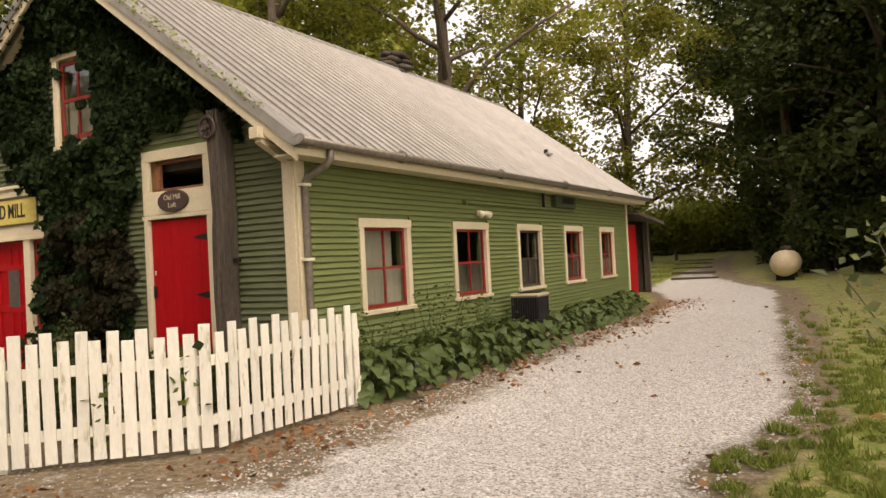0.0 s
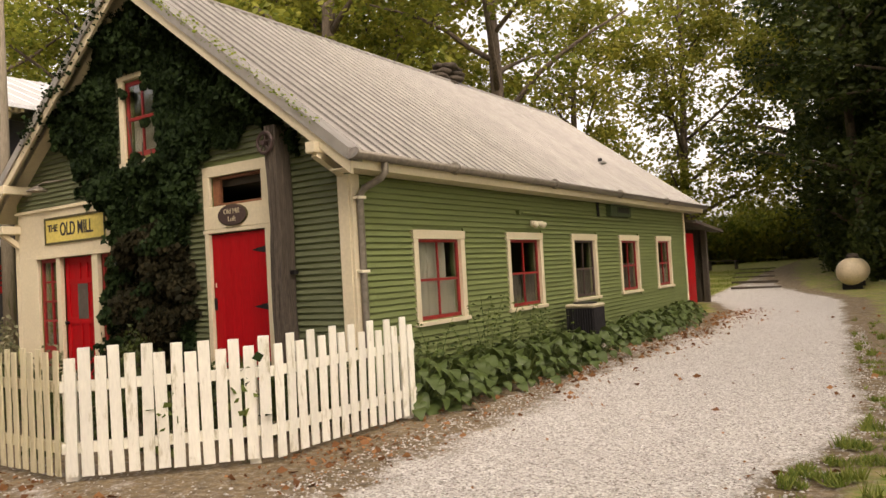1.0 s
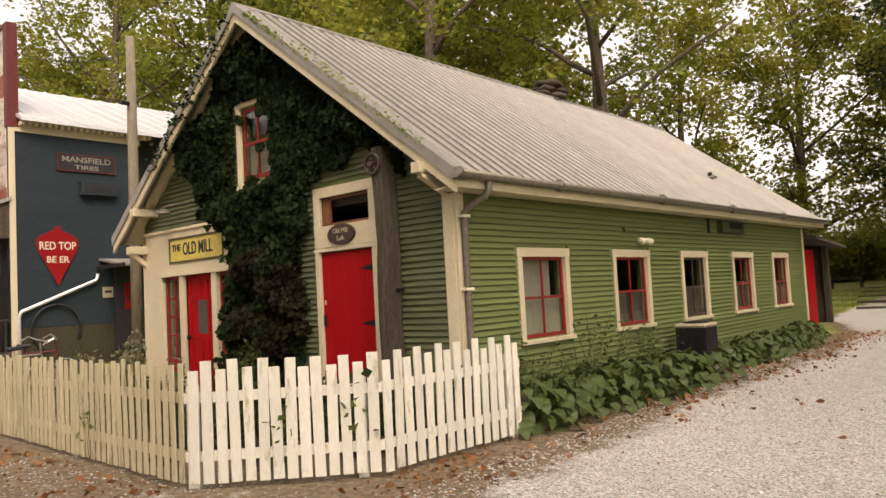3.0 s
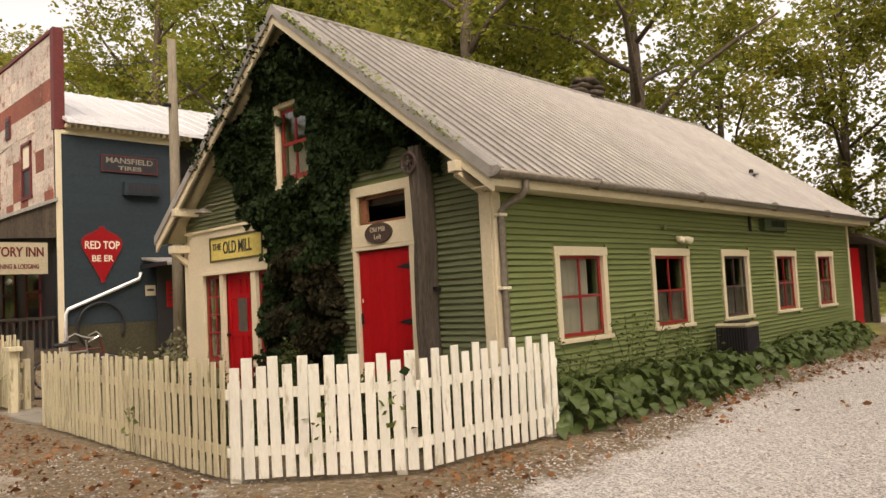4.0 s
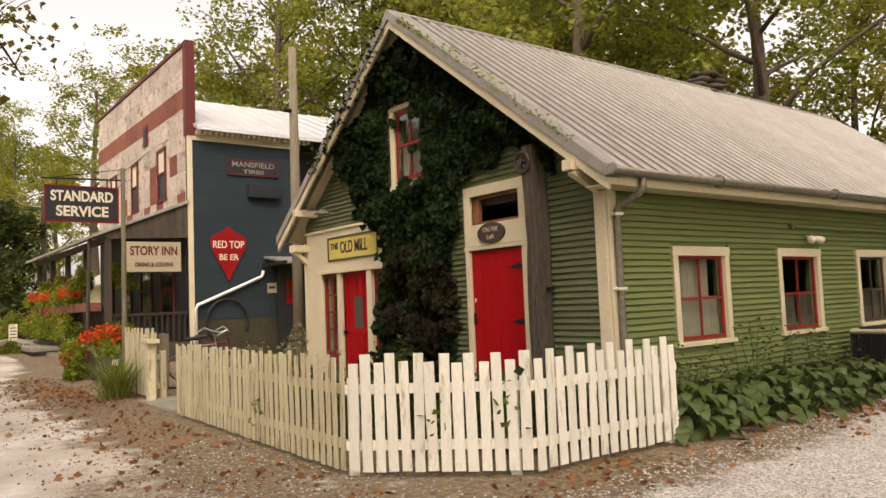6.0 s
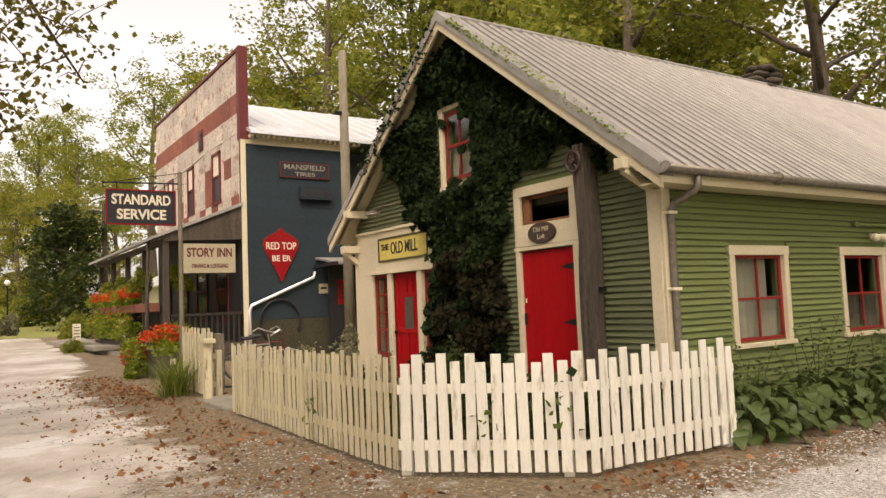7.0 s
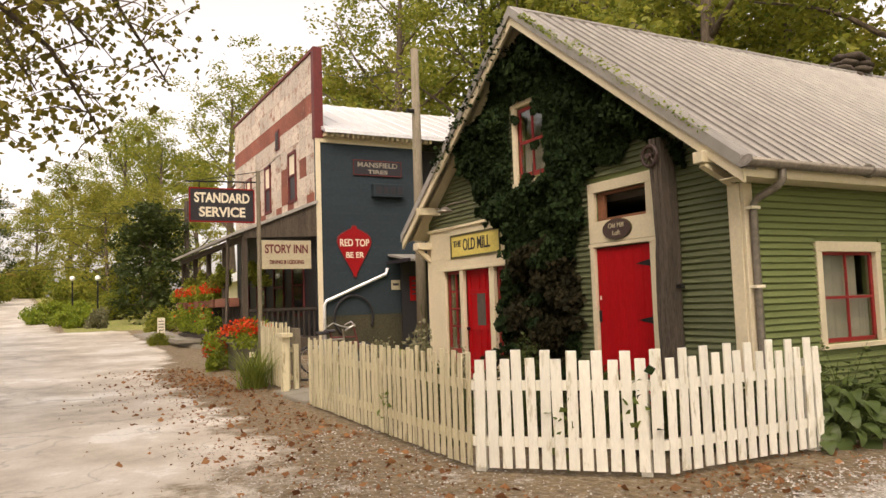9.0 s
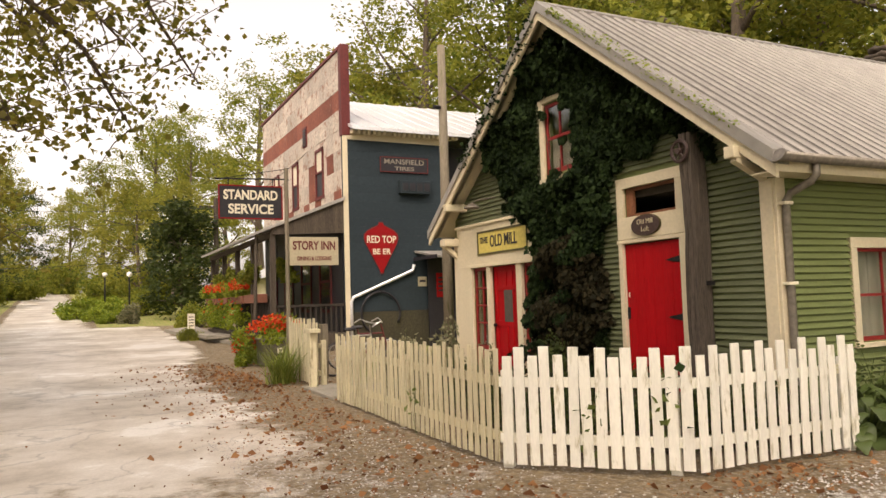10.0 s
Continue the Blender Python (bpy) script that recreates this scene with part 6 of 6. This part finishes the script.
for k in range(420):
    f = rg.random()
    x = RIDGE_X - 0.1 - 2.6 * f
    T.append((x, -0.42 + rg.gauss(0, 0.05), RIDGE_Z - PITCH * abs(x - RIDGE_X) - 0.05 + rg.gauss(0, 0.10)))
    TW.append((rg.gauss(0, 1), rg.gauss(0, 1), rg.gauss(0, 0.3)))
tagged(link_mesh("edge_leaves", leaf_mesh("edge_leaves", np.array(T), np.array(TW), 0.08 * nr.uniform(0.5, 1.3, len(T)), nr, 0.25, 0.85), L_IVY, ivy), kind="stuff")

# hostas along the wall: broad ribbed leaves on arching stalks
def hosta_leaf(seed):
    r = random.Random(seed)
    bm = bmesh.new()
    rows_ = []
    for i in range(6):
        f = i / 5
        wv = 0.108 * math.sin(math.pi * (0.10 + 0.86 * f) ** 0.8) + 0.002
        zc = 0.06 * math.sin(f * 2.2) - 0.12 * f * f
        rows_.append([bm.verts.new((f * 0.25, s * wv, zc + abs(s) * 0.022 * (1 - f) - 0.006 * (1 if abs(s) > 0.6 else 0) + r.uniform(-.003, .003))) for s in (-1, -0.5, 0, 0.5, 1)])
    for a, b in zip(rows_, rows_[1:]):
        for k in range(4):
            bm.faces.new((a[k], b[k], b[k + 1], a[k + 1]))
    me = bpy.data.meshes.new("leaf")
    bm.to_mesh(me)
    bm.free()
    for f in me.polygons:
        f.use_smooth = True
    me.materials.append(L_HOSTA)
    return me


HOSTA_LEAVES = [hosta_leaf(k) for k in range(3)]


def hosta(seed, size):
    rg = random.Random(seed)
    h = thing("hosta_plant", "broad-leaved green hosta by the siding", "plant", "hostas along the wall")
    bm = bmesh.new()
    for k in range(62):
        a = k * 2.4 + rg.uniform(-0.3, 0.3)
        tier = k / 62
        r, z = size * (0.10 + 0.40 * (1 - tier)), size * (0.10 + 0.36 * tier) + rg.uniform(-0.03, 0.03)
        p = Vector((r * math.cos(a), r * math.sin(a), z))
        tube(bm, [(0, 0, 0), p * 0.6 + Vector((0, 0, 0.05)), p], [0.008, 0.006, 0.004], 4)
        lf = link_mesh("leaf", HOSTA_LEAVES[k % 3], None, h)
        lf.matrix_basis = Matrix.Translation(p) @ Euler((rg.uniform(-0.55, 0.55), rg.uniform(0.0, 0.6) + 0.25 * (1 - tier), a + rg.uniform(-0.3, 0.3))).to_matrix().to_4x4() @ Matrix.Scale(size * rg.uniform(0.42, 0.76), 4)
    tagged(part("stalk_tangle", bm, L_HOSTA, h), kind="stuff")
    return h


rg = random.Random(5)
kinds = [hosta(k, 1.0) for k in (1, 2, 3)]
first = set()
y = 0.05
while y < 12.2:
    for x in ((0.92, 0.42) if y < 4.9 else (0.72, 0.34)):
        if 4.85 < y < 6.0 and x < 0.85 or (y > 10.5 and x > 0.6):
            continue
        k = rg.randrange(3)
        px_, py_ = x + rg.uniform(-0.12, 0.12), y + rg.uniform(-0.15, 0.15)
        m = at(px_, py_, rg.uniform(0, 360), rg.uniform(0.85, 1.15) * (1.0 if y < 6 else 0.85))
        if k in first:
            c = copy_thing(kinds[k], m)
            c.matrix_basis = m
        else:
            first.add(k)
            kinds[k].matrix_basis = m
    y += 0.5
# tall thin weeds by the first windows
for i, (x, y, h) in enumerate(((0.35, 2.3, 1.25), (0.5, 1.7, 0.95), (0.3, 2.9, 1.1), (0.45, 3.5, 0.95), (0.4, 4.3, 0.9), (0.3, 1.1, 0.95), (0.55, 0.5, 0.8))):
    wd = thing("tall_weed", "thin-stemmed weed with small leaves by the wall", "plant", "weeds", at=(x, y, 0))
    bm = bmesh.new()
    T, TW = [], []
    for k in range(5):
        a, ln = rg.uniform(0, 6.3), h * rg.uniform(0.7, 1.0)
        pts = [Vector((0.05 * math.cos(a) + 0.25 * f * f * math.cos(a), 0.05 * math.sin(a) + 0.25 * f * f * math.sin(a), ln * f)) for f in np.linspace(0, 1, 6)]
        tube(bm, pts, [0.007, 0.006, 0.005, 0.004, 0.003, 0.002], 4)
        for q in range(22):
            f = rg.uniform(0.25, 1.0)
            p = pts[0].lerp(pts[5], f)
            T.append((p.x + rg.gauss(0, 0.05), p.y + rg.gauss(0, 0.05), p.z)), TW.append((rg.gauss(0, 1), rg.gauss(0, 1), 0.1))
    tagged(part("stem_tangle", bm, L_HOSTA, wd), kind="stuff")
    tagged(link_mesh("leaves", leaf_mesh("leaves", np.array(T), np.array(TW), 0.06 * nr.uniform(0.6, 1.3, len(T)), nr), L_HOSTA, wd), kind="stuff")

# seed-headed plants in the yard, and vines through the pickets
for x, y, h in ((-4.9, -2.3, 1.0), (-4.1, -2.0, 1.1), (-5.2, -1.5, 1.2), (-3.4, -1.8, 0.95), (-2.4, -1.4, 0.8), (-1.6, -1.6, 0.7), (-0.6, -1.5, 0.7), (0.2, -1.2, 0.6), (-3.2, -0.8, 0.9), (-1.0, -2.3, 0.55), (-2.6, -2.4, 0.7), (-0.4, -2.5, 0.5), (0.15, -1.9, 0.6), (0.45, -1.2, 0.65), (0.5, -0.6, 0.7), (-0.9, -1.0, 0.75), (-1.9, -2.5, 0.7), (-3.0, -2.5, 0.8), (-3.9, -2.55, 0.75), (-1.3, -2.7, 0.55), (0.1, -1.7, 0.7), (-4.7, -2.5, 0.8)):
    b = build_bush("yard_plant", "grey-green flowering plant behind the fence", int(h * 100 + x * 7), (0.42, 0.36, h), 800, 0.07, L_GREYISH if x < -3.3 else L_DARK, "plant", 11, True, "yard plants")
    b.location = (x, y, 0)
for i, (x, y, z0, z1, way) in enumerate(((0.80, -2.42, 0.1, 0.80, 1), (0.36, -2.86, 0.12, 0.58, 1), (0.74, -2.48, 0.1, 0.52, 1), (-1.95, -3.42, 0.12, 0.50, 0), (0.42, -2.78, 0.1, 0.42, 1), (0.86, -2.36, 0.1, 0.92, 1))):
    v = thing("fence_vine", "thin green vine growing through the pickets", "climbing plant", "fence vines", at=(x, y, 0))
    out = Vector((0.05, -0.05, 0)) if way else Vector((0, -0.06, 0))
    bm = bmesh.new()
    pts = [out * (0.3 + f) + Vector((0.05 * math.sin(7 * f + i), 0.05 * math.sin(7 * f + i) if way else 0, z0 * f + z1 * f)) for f in np.linspace(0, 1, 7)]
    pts = [Vector((p.x, p.y, min(p.z, z1))) for p in pts]
    tube(bm, pts, 0.0028, 4)
    part("stem", bm, L_HOSTA, v)
    T = np.array([tuple(pts[rg.randrange(2, 7)] + Vector((rg.gauss(0, 0.05), rg.gauss(-0.02, 0.03), rg.gauss(0, 0.05)))) for _ in range(12)])
    tagged(link_mesh("leaves", leaf_mesh("leaves", T, nr.normal(size=(12, 3)) + (0.4, -0.4, -0.3), 0.085 * nr.uniform(0.5, 1.2, 12), nr, 0.2, 0.9), L_VINE if i != 5 else L_IVY, v), kind="stuff")

# flowers: tub, porch boxes, hanging baskets
def flowers(name, label, at_, size, seed, red, n=1400):
    b = build_bush(name, label, seed, size, n, 0.10, L_LIME if red < 0.75 else L_OAK, "plant", 12, False, "flowers")
    b.location = at_
    r = np.random.default_rng(seed)
    k = int(n * red)
    ang, rad = r.uniform(0, 6.28, k), r.random(k) ** 0.5
    p = np.stack([size[0] * 0.75 * rad * np.cos(ang), size[1] * 0.75 * rad * np.sin(ang), size[2] * (0.55 + 0.45 * r.random(k)) * (1.05 - 0.4 * rad ** 2)], 1)
    tagged(link_mesh("blossoms", leaf_mesh("blossoms", p, r.normal(size=(k, 3)), 0.075 * r.uniform(0.6, 1.3, k), r, 0.2, 0.9), L_RED, b), kind="stuff")
    return b


tub = thing("flower_tub", "galvanised tub holding red flowers", "planter", at=(-13.0, -2.35, 0.03))
bm = bmesh.new()
lathe(bm, [(0.42, 0), (0.44, 0.03), (0.47, 0.6), (0.50, 0.62), (0.50, 0.66), (0.45, 0.66), (0.43, 0.5)], 24)
part("tub", bm, GALV, tub, smooth=True)
part("label", one_box(0.455, 0.475, -0.06, 0.06, 0.28, 0.42), SIGNCREAM, tub)
flowers("tub_flowers", "spreading red flowers in a tub", (-13.0, -2.35, 0.55), (0.85, 0.95, 0.7), 81, 0.34, 1800)
flowers("trailing_flowers", "red flowers beside the tub", (-13.3, -3.05, 0.0), (0.55, 0.45, 0.9), 82, 0.10, 1300)
for i, x in enumerate((-17.0, -19.4, -22.0, -24.6)):
    bx = thing("flower_box", "red-brown flower box on the porch rail", "planter", "flower boxes", at=(x, -1.98, 1.62))
    part("box", one_box(-1.0, 1.0, -0.14, 0.14, -0.05, 0.2, 0.01), TERRACOTTA, bx)
    if i:
        flowers("box_flowers", "orange-red flowers over a porch box", (x, -2.05, 1.78), (1.3, 0.45, 0.6), 84 + i, 0.5, 1100)
        flowers("trailing_greens", "lime leaves trailing below the porch box", (x + 0.2, -2.2, 0.75), (1.0, 0.35, 1.0), 90 + i, 0.03, 1000)
for x, y in ((-18.2, -1.9), (-20.8, -1.9), (-23.4, -1.9), (-16.7, -1.1), (-19.0, -0.8)):
    f = build_bush("hanging_fern", "green fern in a hanging basket", int(-x * 10), (0.42, 0.42, 0.75), 900, 0.12, L_OAK, "plant", 9, False, "ferns")
    f.location = (x, y, 2.15)
    part("hanger", one_tube([(0, 0, 0.4), (0, 0, 1.3)], 0.008, 4), IRON, f)
sb = thing("sandwich_board", "leaning white notice board by the step", "sign", at=(-26.4, -2.6, ground_z(-26.4, -2.6) + 0.10))
sb.scale = (0.85, 0.85, 0.85)
bb = part("board", one_box(-0.02, 0.02, -0.17, 0.17, 0.05, 0.85, 0.01), SIGNCREAM, sb)
part("prop", one_tube([(0.02, 0, 0.8), (-0.35, 0, 0.0)], 0.02, 5), OLDWOOD, sb)
for k in range(4):
    part("line_of_writing", one_box(0.021, 0.025, -0.12, 0.12, 0.25 + k * 0.14, 0.29 + k * 0.14), BLACK, bb)


# strap-leaved clump by the gate
def blades(name, label, at_, n, ln, seed, mat, spread=0.5):
    t = thing(name, label, "plant", "strap-leaved clumps", at=at_)
    r = random.Random(seed)
    verts, faces = [], []
    for _ in range(n):
        a, l_, c = r.uniform(0, 6.28), ln * r.uniform(0.6, 1.1), r.uniform(0.3, 1.0)
        bx, by = r.gauss(0, 0.12), r.gauss(0, 0.12)
        sx_, sy_ = -math.sin(a) * 0.012, math.cos(a) * 0.012
        b0 = len(verts)
        for k in range(6):
            f = k / 5
            o = spread * c * l_ * f ** 1.5
            z = l_ * (f - 0.42 * c * f * f)
            w = 1 - f * 0.9
            verts += [(bx + o * math.cos(a) + sx_ * w, by + o * math.sin(a) + sy_ * w, z), (bx + o * math.cos(a) - sx_ * w, by + o * math.sin(a) - sy_ * w, z)]
        faces += [(b0 + 2 * k, b0 + 2 * k + 1, b0 + 2 * k + 3, b0 + 2 * k + 2) for k in range(5)]
    tagged(raw("foliage", verts, faces, mat, t), kind="stuff")
    return t


blades("iris_clump", "arching strap-leaved clump by the gate fence", (-8.6, -3.25, 0.0), 230, 1.05, 7, L_GRASS, 1.25)
blades("iris_clump", "small strap-leaved clump inside the gate", (-7.0, -2.2, 0.0), 80, 0.75, 8, L_GRASS, 0.8)

# arching leafy shrubs at the grass verge
def arching_shrub(x, y, stems, seed, top):
    """Long bare stems that arch over, with drooping leaves near their tips."""
    g, q = random.Random(seed), np.random.default_rng(seed)
    sh = thing("verge_shrub", "leggy shrub with arching stems and drooping leaves", "shrub", "verge shrubs", at=(x, y, ground_z(x, y)))
    T, W = [], []
    for dx, dy, h in stems:
        pts = [Vector((dx * f ** 1.6, dy * f ** 1.6, h * (1.25 * f - 0.25 * f * f))) for f in np.linspace(0, 1, 9)]
        part("stem", one_tube(pts, [0.009 - 0.0008 * k for k in range(9)], 5), BARK, sh)
        for k in range(top):
            f = 1 - 0.75 * g.random() ** 1.8
            p = pts[min(7, int(f * 8))].lerp(pts[min(8, int(f * 8) + 1)], f * 8 % 1)
            T.append(tuple(p + Vector((g.gauss(0, 0.06), g.gauss(0, 0.06), g.gauss(0, 0.04))))), W.append((g.gauss(0, 0.8), g.gauss(0, 0.8), -0.5 + g.gauss(0, 0.5)))
    leaves = leaf_mesh("foliage", np.array(T), np.array(W), 0.10 * q.uniform(0.5, 1.2, len(T)), q, 0.25, 0.7)
    tagged(link_mesh("foliage", leaves, L_VERGE, sh), kind="stuff")


L_VERGE = leaf_material("verge_leaves", (0.045, 0.07, 0.02), (0.20, 0.22, 0.09), 0.3, 0.5)
arching_shrub(6.0, -2.55, ((-0.47, 0.12, 1.32), (-0.30, 0.30, 1.50), (-0.20, 0.42, 1.62), (-0.1, 0.2, 1.3)), 31, 26)
arching_shrub(6.45, -1.6, ((-0.5, 0.1, 1.6), (-0.35, 0.4, 1.8), (-0.2, -0.2, 1.7), (-0.55, 0.3, 1.3), (0.0, 0.3, 1.6)), 32, 44)
arching_shrub(6.9, 0.4, ((-0.5, 0.1, 1.5), (-0.3, 0.4, 1.9), (0.2, 0.2, 1.7), (-0.5, -0.3, 1.4)), 33, 44)
for i, (x, y, s_) in enumerate(((7.6, 4.6, 1.3), (7.9, 8.4, 1.6), (7.9, 12.5, 1.9))):
    b = build_bush("verge_bush", "green bush at the edge of the grass", 120 + i, (0.5 * s_, 0.5 * s_, 1.0 * s_), 900, 0.10, L_VERGE, "shrub", 11, True, "verge shrubs")
    b.location = (x, y, ground_z(x, y))
# timber risers of the path up to the lawn
for k in range(5):
    y = 22.05 + 2.6 * k
    w, e = drive_edges(y)
    st = thing("path_step", "half-buried timber step across the path", "step", "path steps", at=(e - 0.95, y, ground_z(e - 0.95, y) - 0.04))
    part("timber", one_box(-0.85, 0.85, -0.09, 0.09, -0.12, 0.06, 0.015), OLDWOOD, st)

# ---- scattered small stuff ----
rg, nr = random.Random(91), np.random.default_rng(91)
T, TW, TS = [], [], []
while len(T) < 8000:
    q = rg.random()
    if q < 0.40:
        x, y = rg.uniform(-14, 1.5), -3.5 - abs(rg.gauss(0, 1.0))
    elif q < 0.72:
        y = rg.uniform(-3, 14)
        x = 1.5 + rg.gauss(0, 0.35)
    elif q < 0.84:
        x, y = rg.uniform(4.4, 9.5), rg.uniform(-3.5, 20)
    elif q < 0.94:
        x, y = rg.uniform(-14, -5), rg.uniform(-4.2, -2.4)
    else:
        x, y = rg.uniform(1.5, 5), rg.uniform(-4, 16)
        if rg.random() < 0.7:
            continue
    if rg.random() > 0.25 + 0.75 * (noise.noise((x * 0.9, y * 0.9, 0)) + 0.5):
        continue
    if -5.4 < x < 1.0 and y > -3.36 and y < 0 or (x < 0.3 and y > 0):
        continue
    T.append((x, y, ground_z(x, y) + 0.012)), TW.append((rg.gauss(0, 1), rg.gauss(0, 1), rg.gauss(0, 0.18))), TS.append(0.046 * (rg.uniform(0.3, 1.0) if rg.random() < 0.85 else rg.uniform(1.3, 2.4)))
me = leaf_mesh("fallen_leaves", np.array(T), np.array(TW), np.array(TS), nr, 0.25, 0.7)
tagged(link_mesh("fallen_leaves", me, L_FALLEN), "dry brown and orange leaves on the ground", "leaves", kind="stuff")

# loose stones on the drive
V, F = [], []
OCT = np.array([(1, 0, 0), (0, 1, 0), (-1, 0, 0), (0, -1, 0), (0, 0, 0.7), (0, 0, -0.7)])
OF = [(0, 1, 4), (1, 2, 4), (2, 3, 4), (3, 0, 4)]
for _ in range(24000):
    y = -5.5 + 15 * rg.random() ** 1.6
    w, e = drive_edges(y)
    x = rg.uniform(w - 0.5, e + 0.3)
    if y < -3 and rg.random() < 0.3:
        x = rg.uniform(-3, 3)
    r = 0.011 * rg.uniform(0.5, 1.5)
    a = rg.uniform(0, 6.28)
    M = OCT * r * nr.uniform(0.7, 1.3, 3)
    M = M @ np.array([(math.cos(a), math.sin(a), 0), (-math.sin(a), math.cos(a), 0), (0, 0, 1)])
    k = len(V)
    V += [tuple(v) for v in (M + (x, y, ground_z(x, y) + 0.002))]
    F += [tuple(k + i for i in f) for f in OF]
st = raw("loose_gravel", V, F, STONE)
tagged(st, "loose pale gravel stones on the drive", "gravel", kind="stuff")

# grass blades on the verge and lawn edge
V, F = [], []
n_ = 0
while n_ < 52000:
    if rg.random() < 0.75:
        y = -3.5 + 14 * rg.random() ** 1.5
        x = drive_edges(y)[1] + 0.1 + abs(rg.gauss(0, 1.1))
    else:
        x, y = rg.uniform(-6.5, -1.0), rg.uniform(15, 32)
    if noise.noise((x * 4.5, y * 4.5, 5)) + 0.18 * min(2.0, max(0, x - 5.0)) - 0.04 * max(0, y) < 0.12 and y < 14:
        continue
    h, a = rg.uniform(0.025, 0.085) * (1.5 if noise.noise((x * 2, y * 2, 8)) > 0.15 else 0.8) * (1 if y < 12 else 1.6), rg.uniform(0, 6.28)
    k = len(V)
    z = ground_z(x, y)
    dx, dy = 0.008 * math.cos(a), 0.008 * math.sin(a)
    V += [(x + dx, y + dy, z), (x - dx, y - dy, z), (x + rg.gauss(0, 0.03), y + rg.gauss(0, 0.03), z + h)]
    F.append((k, k + 1, k + 2))
    n_ += 1
tagged(raw("grass", V, F, L_GRASS), "short patchy grass along the drive", "grass", kind="stuff")
